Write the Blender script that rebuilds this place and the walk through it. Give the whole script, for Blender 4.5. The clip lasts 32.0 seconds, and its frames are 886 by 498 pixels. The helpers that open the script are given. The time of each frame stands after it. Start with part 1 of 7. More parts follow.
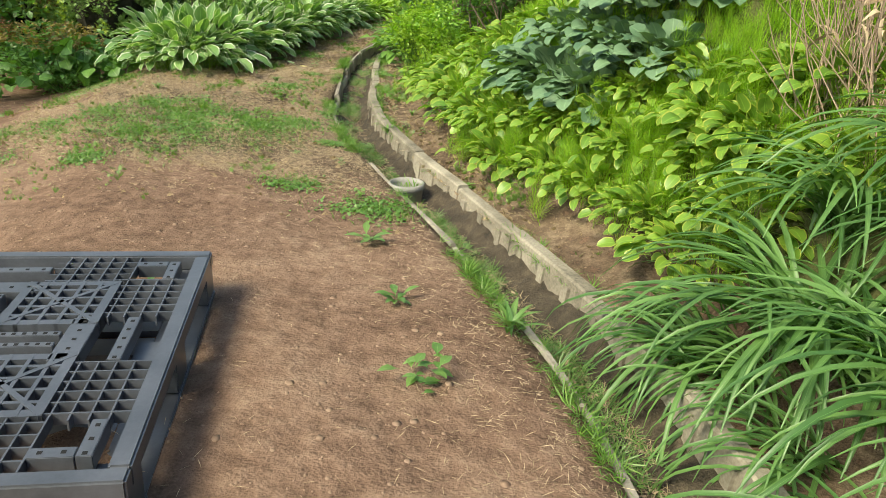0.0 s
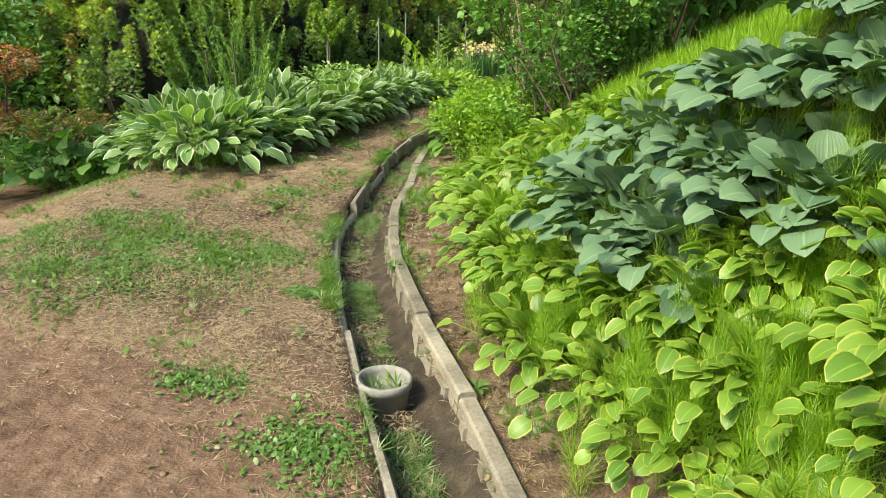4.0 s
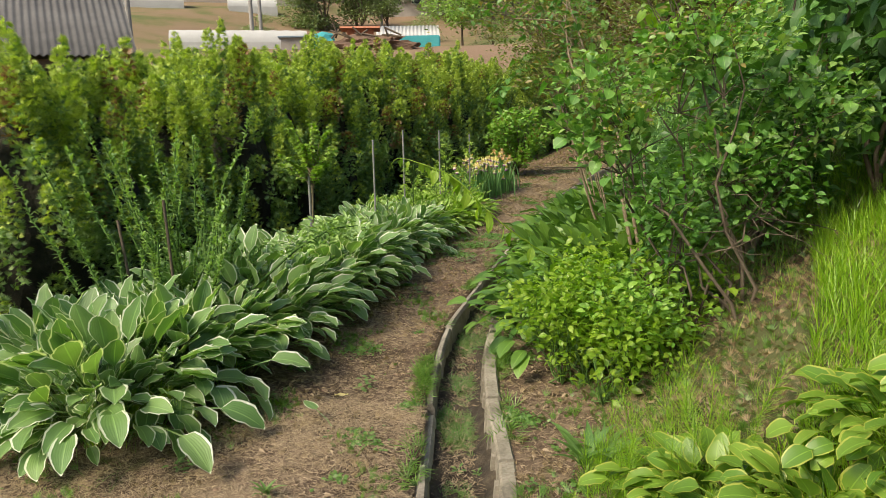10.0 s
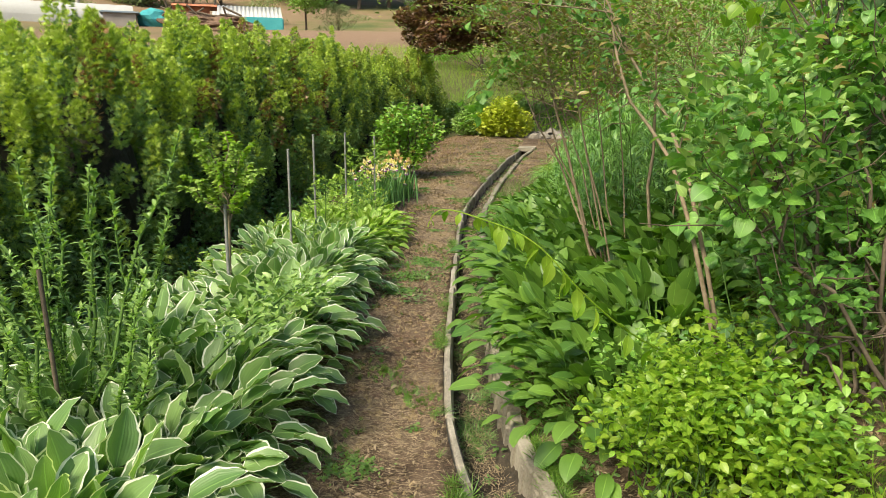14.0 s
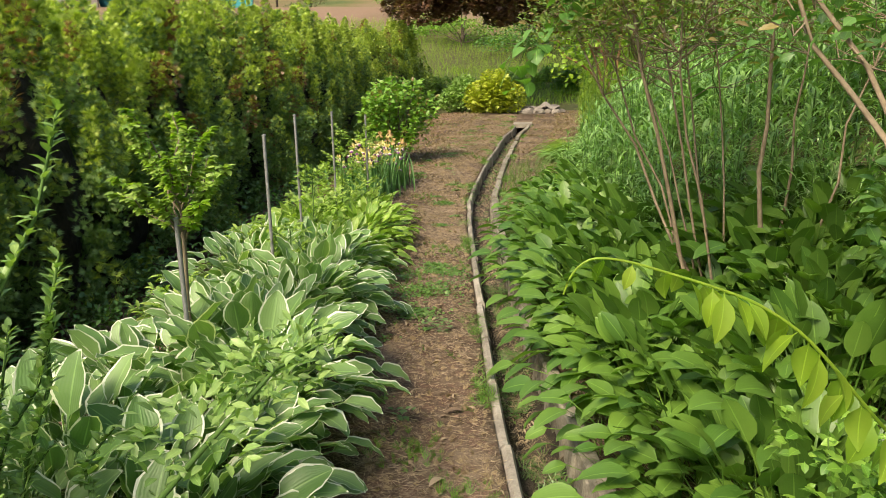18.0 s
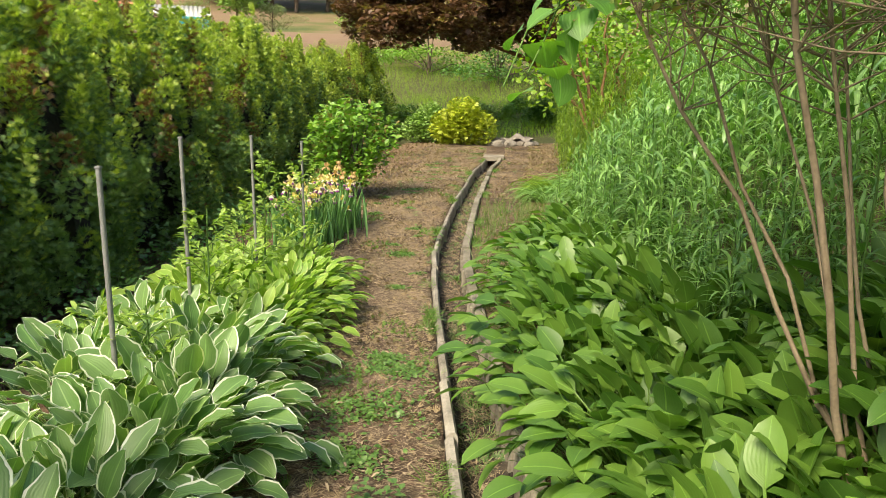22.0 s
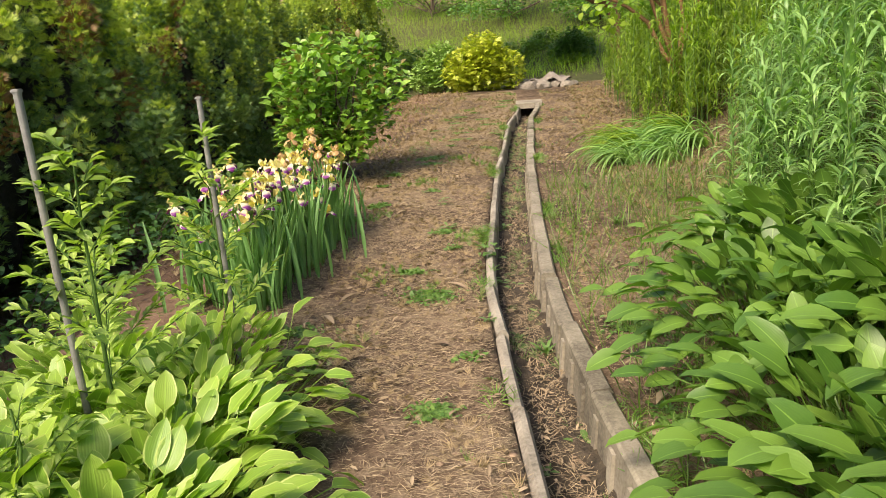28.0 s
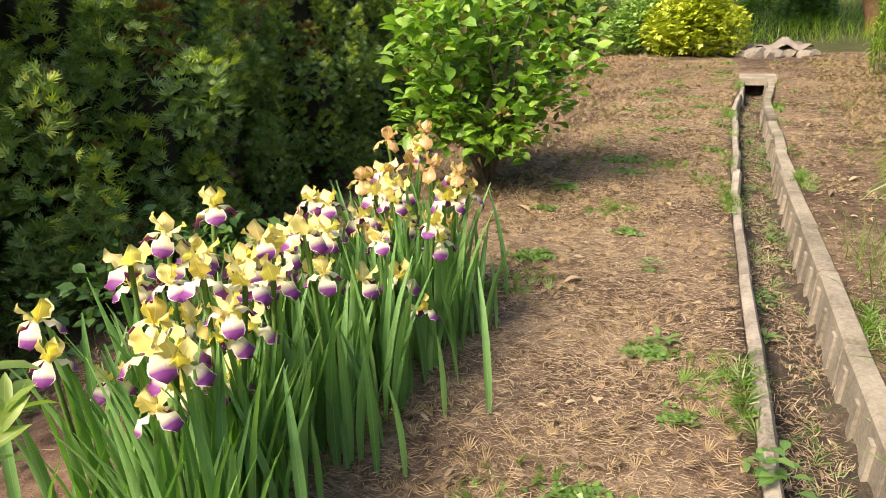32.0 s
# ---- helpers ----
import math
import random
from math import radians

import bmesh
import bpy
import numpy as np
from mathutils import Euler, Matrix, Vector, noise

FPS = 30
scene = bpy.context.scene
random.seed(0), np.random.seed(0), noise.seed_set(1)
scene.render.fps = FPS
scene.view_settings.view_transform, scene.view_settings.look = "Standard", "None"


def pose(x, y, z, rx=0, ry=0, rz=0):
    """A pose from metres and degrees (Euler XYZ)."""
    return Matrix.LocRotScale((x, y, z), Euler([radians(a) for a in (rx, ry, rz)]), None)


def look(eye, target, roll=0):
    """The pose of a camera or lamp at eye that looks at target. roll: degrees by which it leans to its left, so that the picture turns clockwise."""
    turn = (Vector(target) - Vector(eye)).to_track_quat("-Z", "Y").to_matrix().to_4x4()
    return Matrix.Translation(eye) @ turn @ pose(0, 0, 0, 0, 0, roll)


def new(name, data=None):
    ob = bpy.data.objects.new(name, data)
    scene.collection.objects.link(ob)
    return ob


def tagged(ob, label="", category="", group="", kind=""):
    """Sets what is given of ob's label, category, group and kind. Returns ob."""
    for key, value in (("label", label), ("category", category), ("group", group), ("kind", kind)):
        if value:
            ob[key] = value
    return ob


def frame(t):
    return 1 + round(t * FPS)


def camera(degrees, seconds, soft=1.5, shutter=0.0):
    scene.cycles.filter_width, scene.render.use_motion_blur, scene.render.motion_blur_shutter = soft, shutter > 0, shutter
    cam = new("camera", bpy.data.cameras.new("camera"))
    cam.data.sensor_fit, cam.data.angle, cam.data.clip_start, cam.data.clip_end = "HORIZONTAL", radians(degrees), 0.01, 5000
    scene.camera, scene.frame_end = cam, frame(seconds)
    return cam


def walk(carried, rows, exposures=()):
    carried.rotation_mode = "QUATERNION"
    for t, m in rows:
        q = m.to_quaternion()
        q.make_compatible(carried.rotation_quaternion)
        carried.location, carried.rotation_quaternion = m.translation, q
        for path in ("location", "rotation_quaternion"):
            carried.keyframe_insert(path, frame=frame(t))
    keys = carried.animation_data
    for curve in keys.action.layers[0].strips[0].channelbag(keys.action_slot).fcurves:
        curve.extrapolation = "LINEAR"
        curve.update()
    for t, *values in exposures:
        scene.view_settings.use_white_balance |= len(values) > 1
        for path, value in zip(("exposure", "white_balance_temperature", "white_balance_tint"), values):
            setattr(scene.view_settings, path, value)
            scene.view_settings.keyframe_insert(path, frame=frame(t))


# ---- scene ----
cam = camera(62.56, 32.0, soft=0.7)
PATH = [
    (0, (0.0, 0.0, 1.261), (-0.387, 1.801, 0.483), 3.5),
    (0.5, (0.009, 0.305, 1.239), (-0.58, 2.078, 0.526), 2.8),
    (1, (0.052, 0.533, 1.235), (-0.669, 2.257, 0.523), 1.9),
    (1.5, (0.139, 0.698, 1.215), (-0.822, 2.312, 0.529), 3.7),
    (2, (0.152, 0.854, 1.211), (-0.904, 2.403, 0.516), 2.2),
    (2.5, (0.157, 1.107, 1.264), (-0.704, 2.777, 0.578), 2.2),
    (3, (0.19, 1.407, 1.276), (-0.532, 3.154, 0.624), 2.2),
    (3.5, (0.102, 1.631, 1.278), (-0.573, 3.403, 0.641), 1.9),
    (5.5, (-0.402, 2.55, 1.302), (-1.091, 4.316, 0.665), 1.1),
    (6, (-0.485, 2.781, 1.305), (-1.211, 4.531, 0.666), 0.5),
    (6.5, (-0.562, 2.97, 1.319), (-1.315, 4.706, 0.67), 0.1),
    (7, (-0.759, 3.154, 1.339), (-1.516, 4.893, 0.704), 0.1),
    (7.5, (-0.906, 3.346, 1.323), (-1.66, 5.089, 0.696), 0.2),
    (8, (-1.027, 3.568, 1.342), (-1.781, 5.316, 0.729), 0.4),
    (8.5, (-1.195, 3.743, 1.379), (-1.904, 5.546, 0.882), -0.4),
    (9, (-1.356, 3.924, 1.409), (-2.028, 5.776, 1.063), -1.7),
    (9.5, (-1.49, 4.129, 1.39), (-2.142, 5.993, 1.072), -1.5),
    (10, (-1.703, 4.338, 1.383), (-2.301, 6.208, 1.002), -1.2),
    (10.5, (-1.872, 4.545, 1.408), (-2.362, 6.43, 0.952), -1.5),
    (11, (-2.081, 4.726, 1.369), (-2.606, 6.571, 0.804), -0.8),
    (11.5, (-2.255, 4.858, 1.384), (-2.795, 6.668, 0.724), -0.7),
    (12, (-2.528, 4.926, 1.415), (-3.069, 6.737, 0.761), -1.5),
    (12.5, (-2.645, 5.03, 1.405), (-3.167, 6.855, 0.777), -2.6),
    (13, (-2.693, 5.227, 1.487), (-3.047, 7.138, 1.015), -2.5),
    (13.5, (-2.773, 5.335, 1.526), (-2.992, 7.286, 1.146), -1.4),
    (15.5, (-3.282, 5.978, 1.344), (-3.398, 7.808, 0.546), 3.1),
    (16, (-3.369, 6.099, 1.274), (-3.54, 7.872, 0.365), 1.5),
    (16.5, (-3.358, 6.243, 1.356), (-3.561, 8.073, 0.575), 0.9),
    (17, (-3.314, 6.415, 1.422), (-3.529, 8.322, 0.858), 1.2),
    (17.5, (-3.317, 6.597, 1.434), (-3.495, 8.521, 0.919), -0.1),
    (18, (-3.281, 6.768, 1.431), (-3.391, 8.708, 0.957), -1.1),
    (18.5, (-3.215, 6.936, 1.443), (-3.306, 8.901, 1.084), -0.9),
    (19, (-3.236, 7.129, 1.449), (-3.308, 9.114, 1.22), -1.5),
    (19.5, (-3.223, 7.325, 1.411), (-3.239, 9.312, 1.18), -1.2),
    (20, (-3.187, 7.57, 1.367), (-3.189, 9.547, 1.066), 1.5),
    (20.5, (-3.209, 7.794, 1.35), (-3.228, 9.758, 0.969), 2.1),
    (21, (-3.263, 8.057, 1.332), (-3.292, 10.014, 0.922), 1.8),
    (21.5, (-3.273, 8.255, 1.32), (-3.3, 10.215, 0.919), 0.9),
    (22, (-3.325, 8.507, 1.314), (-3.335, 10.468, 0.921), 0.4),
    (22.5, (-3.383, 8.804, 1.303), (-3.352, 10.758, 0.878), 0.5),
    (23, (-3.36, 9.076, 1.297), (-3.322, 11.027, 0.857), 1.4),
    (23.5, (-3.433, 9.37, 1.28), (-3.396, 11.318, 0.832), 1.5),
    (24, (-3.493, 9.682, 1.28), (-3.451, 11.623, 0.801), 1.8),
    (24.5, (-3.514, 9.96, 1.297), (-3.475, 11.921, 0.905), 1.9),
    (25, (-3.568, 10.173, 1.283), (-3.539, 12.138, 0.909), 1.2),
    (25.5, (-3.59, 10.344, 1.267), (-3.562, 12.309, 0.893), 0.5),
    (27.5, (-3.56, 11.399, 1.075), (-3.613, 13.335, 0.576), -4.4),
    (28, (-3.547, 11.66, 1.089), (-3.609, 13.592, 0.574), -4.5),
    (28.5, (-3.581, 11.962, 1.097), (-3.666, 13.891, 0.573), -5.0),
    (29, (-3.571, 12.241, 1.083), (-3.68, 14.157, 0.518), -6.5),
    (29.5, (-3.561, 12.534, 1.071), (-3.723, 14.415, 0.409), -3.4),
    (30, (-3.595, 12.827, 1.072), (-3.767, 14.707, 0.412), -3.9),
    (30.5, (-3.621, 13.137, 1.059), (-3.81, 15.019, 0.408), -3.7),
    (31, (-3.647, 13.44, 1.061), (-3.905, 15.319, 0.427), -2.4),
    (31.5, (-3.736, 13.727, 1.074), (-4.056, 15.599, 0.448), -1.6),
    (32, (-3.779, 13.974, 1.053), (-4.268, 15.813, 0.439), -1.4),
]
walk(cam, [(t, look(eye, target, roll)) for t, eye, target, roll in PATH], exposures=[(0.0, 0.82, 6500, -2), (1.0, 0.98, 6500, -4), (2.0, 1.0, 6500, -2), (3.0, 0.82, 6500, -3), (6.0, 0.9, 6500, 3), (7.5, 0.87, 6500, 2), (9.0, 0.2, 6500, 6), (10.0, 0.42, 6500, 7), (11.0, 0.62, 6500, 8), (12.0, 0.8, 6500, 2), (13.5, 0.65, 6500, 4), (16.0, 0.92, 6550, 0), (19.0, 0.57, 6700, 12), (22.0, 0.84, 6700, 5), (25.0, 0.52, 6750, 8), (28.0, 0.82, 6750, 13), (29.0, 0.88, 6750, 13), (30.0, 1.0, 6800, 15), (31.0, 0.99, 6800, 16), (32.0, 1.08, 6800, 16)])

# ---- world and sun ----
SUN_ELEVATION, SUN_AZIMUTH = radians(46), radians(214)   # azimuth from +y, clockwise
world = bpy.data.worlds.new("world")
scene.world = world
world.use_nodes = True
wn = world.node_tree.nodes
wl = world.node_tree.links
sky = wn.new("ShaderNodeTexSky")
sky.sky_type = 'NISHITA'
sky.sun_disc = False
sky.sun_elevation = SUN_ELEVATION
sky.sun_rotation = SUN_AZIMUTH
sky.air_density, sky.dust_density, sky.ozone_density = 1.0, 4.0, 1.0
wn["Background"].inputs["Strength"].default_value = 0.15
wl.new(sky.outputs[0], wn["Background"].inputs["Color"])
sun_dir = Vector((math.sin(SUN_AZIMUTH) * math.cos(SUN_ELEVATION), math.cos(SUN_AZIMUTH) * math.cos(SUN_ELEVATION), math.sin(SUN_ELEVATION)))
sun = new("sun", bpy.data.lights.new("sun", 'SUN'))
sun.data.energy, sun.data.angle, sun.data.color = 4.0, radians(20.0), (1.0, 0.86, 0.65)
sun.matrix_world = look(sun_dir * 60, (0, 0, 0))

# ---- material kit ----
rng = np.random.default_rng(7)


def material(name):
    m = bpy.data.materials.new(name)
    m.use_nodes = True
    nt = m.node_tree
    b = nt.nodes["Principled BSDF"]
    return m, nt, b


def node(nt, kind, **values):
    n = nt.nodes.new(kind)
    for key, value in values.items():
        n.inputs[key].default_value = value
    return n


def ramp(nt, fac, stops):
    r = nt.nodes.new("ShaderNodeValToRGB")
    while len(r.color_ramp.elements) < len(stops):
        r.color_ramp.elements.new(0.5)
    for e, (p, c) in zip(r.color_ramp.elements, stops):
        e.position = p
        e.color = (*c, 1) if len(c) == 3 else c
    nt.links.new(fac, r.inputs[0])
    return r.outputs[0]


def calc(nt, op, a, b=0.0, c=0.0):
    n = nt.nodes.new("ShaderNodeMath")
    n.operation = op
    for i, v in enumerate((a, b, c)):
        if isinstance(v, (int, float)):
            n.inputs[i].default_value = v
        else:
            nt.links.new(v, n.inputs[i])
    return n.outputs[0]


def mix(nt, fac, a, b, mode='MIX'):
    n = nt.nodes.new("ShaderNodeMix")
    n.data_type, n.blend_type = 'RGBA', mode
    for sock, v in ((n.inputs[0], fac), (n.inputs[6], a), (n.inputs[7], b)):
        if isinstance(v, (int, float)):
            sock.default_value = v
        elif isinstance(v, tuple):
            sock.default_value = (*v, 1)
        else:
            nt.links.new(v, sock)
    return n.outputs[2]


def noise_of(nt, scale, detail=4.0, coord=None, rough=0.6):
    n = node(nt, "ShaderNodeTexNoise", Scale=scale, Detail=detail, Roughness=rough)
    if coord is None:
        coord = nt.nodes.new("ShaderNodeTexCoord").outputs["Object"]
    nt.links.new(coord, n.inputs["Vector"])
    return n.outputs[0]


def bump(nt, b, height, strength=0.3, distance=0.01):
    n = node(nt, "ShaderNodeBump", Strength=strength, Distance=distance)
    nt.links.new(height, n.inputs["Height"])
    nt.links.new(n.outputs[0], b.inputs["Normal"])


def leafy(name, dark, light, margin=None, margin_at=0.8, rough=0.42, trans=0.30, island=False, veins=0.0, tip=None, spot=None):
    """A leaf: colour between dark and light leaf by leaf, a pale midrib, an optional pale margin or coloured tip, and light coming through."""
    m, nt, b = material(name)
    rand = calc(nt, 'FRACT', calc(nt, 'ADD', nt.nodes.new("ShaderNodeNewGeometry").outputs["Random Per Island"], nt.nodes.new("ShaderNodeObjectInfo").outputs["Random"]))
    uv = nt.nodes.new("ShaderNodeUVMap")
    xyz = nt.nodes.new("ShaderNodeSeparateXYZ")
    nt.links.new(uv.outputs[0], xyz.inputs[0])
    u, v = xyz.outputs[0], xyz.outputs[1]
    e = calc(nt, 'ABSOLUTE', calc(nt, 'MULTIPLY_ADD', u, 2.0, -1.0))
    n = calc(nt, 'ADD', calc(nt, 'MULTIPLY', noise_of(nt, 9.0), 0.6), calc(nt, 'MULTIPLY', noise_of(nt, 70.0), 0.4))
    col = ramp(nt, calc(nt, 'ADD', calc(nt, 'MULTIPLY', rand, 0.7), calc(nt, 'MULTIPLY', n, 0.45)), [(0.1, dark), (0.9, light)])
    rib = calc(nt, 'LESS_THAN', e, 0.05)
    col = mix(nt, calc(nt, 'MULTIPLY', rib, 0.35), col, tuple(min(1, c * 1.8 + 0.03) for c in light))
    if veins:
        lines = calc(nt, 'SINE', calc(nt, 'MULTIPLY', e, 34.0))
        bump(nt, b, calc(nt, 'ADD', lines, calc(nt, 'MULTIPLY', noise_of(nt, 22.0), 2.2)), min(1.0, veins * 1.2), 0.005)
        col = mix(nt, calc(nt, 'MULTIPLY', calc(nt, 'MAXIMUM', lines, 0.0), 0.02), col, tuple(c * 1.7 for c in light))
    if tip:
        col = mix(nt, calc(nt, 'MINIMUM', calc(nt, 'MAXIMUM', calc(nt, 'MULTIPLY_ADD', v, 6.0, -3.2), 0.0), 1.0), col, tip)
    if margin:
        shift = calc(nt, 'MULTIPLY_ADD', noise_of(nt, 14.0), 0.35, -0.17)
        edge = calc(nt, 'GREATER_THAN', calc(nt, 'ADD', calc(nt, 'MAXIMUM', e, calc(nt, 'MULTIPLY_ADD', v, 3.0, -2.05)), shift), margin_at)
        col = mix(nt, edge, col, margin)
    if spot:
        col = mix(nt, calc(nt, 'MULTIPLY', calc(nt, 'GREATER_THAN', noise_of(nt, 30.0), 0.66), 0.7), col, spot)
    nt.links.new(col, b.inputs["Base Color"])
    b.inputs["Roughness"].default_value = rough
    b.inputs["Specular IOR Level"].default_value = 0.5
    if trans:
        tl = nt.nodes.new("ShaderNodeBsdfTranslucent")
        nt.links.new(mix(nt, 1.0, col, (1.5, 1.75, 0.55), 'MULTIPLY'), tl.inputs[0])
        ms = nt.nodes.new("ShaderNodeMixShader")
        ms.inputs[0].default_value = trans
        nt.links.new(b.outputs[0], ms.inputs[1])
        nt.links.new(tl.outputs[0], ms.inputs[2])
        nt.links.new(ms.outputs[0], nt.nodes["Material Output"].inputs[0])
    return m


def rough_stuff(name, stops, scale=6.0, fine=60.0, rough=0.9, relief=0.4, dist=0.01, metal=0.0, rand=0.0, spec=0.3):
    """A mottled solid surface: two scales of noise drive colour and relief."""
    m, nt, b = material(name)
    big, small = noise_of(nt, scale, 5.0), noise_of(nt, fine, 3.0)
    f = calc(nt, 'ADD', calc(nt, 'MULTIPLY', big, 0.65), calc(nt, 'MULTIPLY', small, 0.35))
    if rand:
        r = nt.nodes.new("ShaderNodeObjectInfo").outputs["Random"]
        f = calc(nt, 'ADD', f, calc(nt, 'MULTIPLY_ADD', r, rand, -rand / 2))
    nt.links.new(ramp(nt, f, stops), b.inputs["Base Color"])
    bump(nt, b, f, relief, dist)
    b.inputs["Roughness"].default_value = rough
    b.inputs["Metallic"].default_value = metal
    b.inputs["Specular IOR Level"].default_value = spec
    return m


# ---- materials ----
M_HOSTA_WHITE = leafy("hosta_white_edged", (0.080, 0.175, 0.045), (0.19, 0.30, 0.10), (0.60, 0.63, 0.52), 0.86, veins=0.12)
M_HOSTA_GREEN = leafy("hosta_green", (0.120, 0.240, 0.026), (0.248, 0.369, 0.056), (0.395, 0.472, 0.146), 0.90, veins=0.1)
M_HOSTA_GOLD = leafy("hosta_gold_edged", (0.070, 0.160, 0.017), (0.170, 0.275, 0.032), (0.32, 0.35, 0.062), 0.86, veins=0.06)
M_HOSTA_BLUE = leafy("hosta_blue", (0.046, 0.102, 0.050), (0.119, 0.195, 0.099), veins=0.10, rough=0.6, trans=0.15)
M_BROAD = leafy("broad_green_leaf", (0.040, 0.110, 0.016), (0.132, 0.238, 0.035), veins=0.05, rough=0.45)
M_VINE = leafy("vine_leaf", (0.052, 0.155, 0.026), (0.155, 0.309, 0.052), veins=0.15, island=True)
M_VINE_YELLOW = leafy("young_leaf_yellow", (0.122, 0.243, 0.015), (0.258, 0.365, 0.038), island=True, trans=0.45)
M_DARK_LEAF = leafy("dark_leaf", (0.026, 0.077, 0.017), (0.069, 0.155, 0.034), island=True, veins=0.15)
M_SHRUB = leafy("shrub_leaf", (0.043, 0.120, 0.026), (0.120, 0.240, 0.052), island=True)
M_BUSH = leafy("bush_leaf", (0.077, 0.198, 0.022), (0.215, 0.360, 0.052), island=True)
M_BUSH_RED = leafy("bush_young_leaf", (0.145, 0.106, 0.040), (0.224, 0.185, 0.059), island=True)
M_REED = leafy("reed_leaf", (0.055, 0.148, 0.036), (0.240, 0.392, 0.118), island=True, trans=0.3)
# yellower copy of the reed leaf: warm sunlight is put into its colour
M_REED_YELLOW = leafy("sun_tinted_shoot_leaf", (0.099, 0.182, 0.023), (0.228, 0.319, 0.038), island=True, trans=0.4)
M_STRAP = leafy("strap_leaf", (0.038, 0.099, 0.024), (0.114, 0.213, 0.057), island=True, trans=0.3)
M_GRASS_LIME = leafy("lime_grass", (0.105, 0.24, 0.008), (0.27, 0.41, 0.024), island=True, trans=0.4)
M_GRASS = leafy("grass", (0.040, 0.119, 0.013), (0.132, 0.224, 0.033), island=True, trans=0.35)
M_WEED = leafy("weed_leaf", (0.059, 0.139, 0.030), (0.132, 0.224, 0.059), island=True)
M_STRAW = leafy("straw", (0.150, 0.100, 0.064), (0.43, 0.34, 0.225), island=True, trans=0.1, rough=0.8)
M_DEAD = leafy("dead_leaf", (0.086, 0.053, 0.033), (0.330, 0.257, 0.172), island=False, trans=0.1, rough=0.8)
M_CONIFER = leafy("conifer_spray", (0.065, 0.136, 0.042), (0.195, 0.301, 0.080), island=True, trans=0.25, rough=0.6)
M_CONIFER_TIP = leafy("conifer_fresh_spray", (0.185, 0.275, 0.042), (0.43, 0.51, 0.090), island=True, trans=0.3, rough=0.6)
M_CONIFER_BROWN = leafy("conifer_brown_spray", (0.119, 0.066, 0.020), (0.238, 0.132, 0.046), island=True, trans=0.2)
M_PINE = leafy("pine_needle", (0.017, 0.043, 0.013), (0.046, 0.099, 0.026), island=True, trans=0.1)
M_MAPLE = leafy("red_maple_leaf", (0.056, 0.030, 0.020), (0.158, 0.083, 0.043), island=True, trans=0.3)
# paled and greyed: distance haze is mixed into both far foliage colours
M_FAR_TREE = leafy("hazed_tree_leaf", (0.106, 0.152, 0.066), (0.211, 0.277, 0.112), island=True, trans=0.2)
M_FAR_PINE = leafy("hazed_pine_needle", (0.066, 0.099, 0.073), (0.125, 0.165, 0.112), island=True, trans=0.1)
M_WILLOW = leafy("willow_leaf", (0.129, 0.243, 0.053), (0.274, 0.394, 0.114), island=True)
M_IRIS = leafy("iris_leaf", (0.075, 0.19, 0.055), (0.19, 0.35, 0.125), trans=0.3, veins=0.15)
M_PETAL = leafy("iris_standard", (0.640, 0.490, 0.130), (0.720, 0.630, 0.340), trans=0.35, rough=0.6)
M_FALL = leafy("iris_fall", (0.578, 0.510, 0.306), (0.663, 0.629, 0.493), (0.629, 0.561, 0.595), 0.9, trans=0.25, rough=0.6, tip=(0.170, 0.030, 0.204))
M_PETAL_OLD = leafy("iris_faded", (0.383, 0.238, 0.102), (0.527, 0.357, 0.187), trans=0.3)
M_AZALEA = leafy("azalea_leaf", (0.198, 0.066, 0.033), (0.330, 0.145, 0.073), island=True, trans=0.3)
M_AZALEA_DULL = leafy("azalea_fading_leaf", (0.132, 0.086, 0.033), (0.264, 0.211, 0.066), island=True, trans=0.3)
M_DRY_GRASS = leafy("dry_grass", (0.099, 0.063, 0.033), (0.290, 0.218, 0.125), island=True, trans=0.2, rough=0.8)
M_SQUASH = leafy("squash_leaf", (0.053, 0.137, 0.023), (0.144, 0.274, 0.053), veins=0.12)
M_OLIVE = leafy("olive_leaf", (0.065, 0.116, 0.026), (0.189, 0.257, 0.056), island=True, trans=0.35)
M_SAPLING = leafy("sapling_leaf", (0.15, 0.25, 0.04), (0.33, 0.44, 0.10), island=True, trans=0.35)
M_CLOVER = leafy("clover_leaf", (0.046, 0.119, 0.020), (0.125, 0.218, 0.046), island=True, trans=0.3)
M_PINE_LIGHT = leafy("young_pine_needle", (0.073, 0.112, 0.040), (0.158, 0.211, 0.079), island=True, trans=0.2)
M_STEM = rough_stuff("green_stem", [(0.3, (0.046, 0.106, 0.020)), (0.7, (0.106, 0.185, 0.040))])
M_BARK = rough_stuff("bark", [(0.3, (0.059, 0.043, 0.030)), (0.7, (0.158, 0.125, 0.092))], 8, 60, relief=0.8)
M_BARK_PALE = rough_stuff("pale_bark", [(0.3, (0.125, 0.102, 0.066)), (0.7, (0.238, 0.198, 0.132))], 8, 60, relief=0.6)
M_STEM_TAN = rough_stuff("tan_bark", [(0.3, (0.13, 0.098, 0.064)), (0.7, (0.29, 0.228, 0.155))], 8, 60, relief=0.6)
M_STALK = rough_stuff("dry_stalk", [(0.3, (0.224, 0.158, 0.112)), (0.7, (0.370, 0.284, 0.211))], 8, 60, relief=0.4)
# near-black: the shade deep inside a crown, put into the inner twigs' colour
M_CROWN_SHADE = rough_stuff("inner_twig_shade", [(0.35, (0.008, 0.009, 0.005)), (0.65, (0.026, 0.024, 0.013))], 14, 60, relief=1.0, dist=0.04)
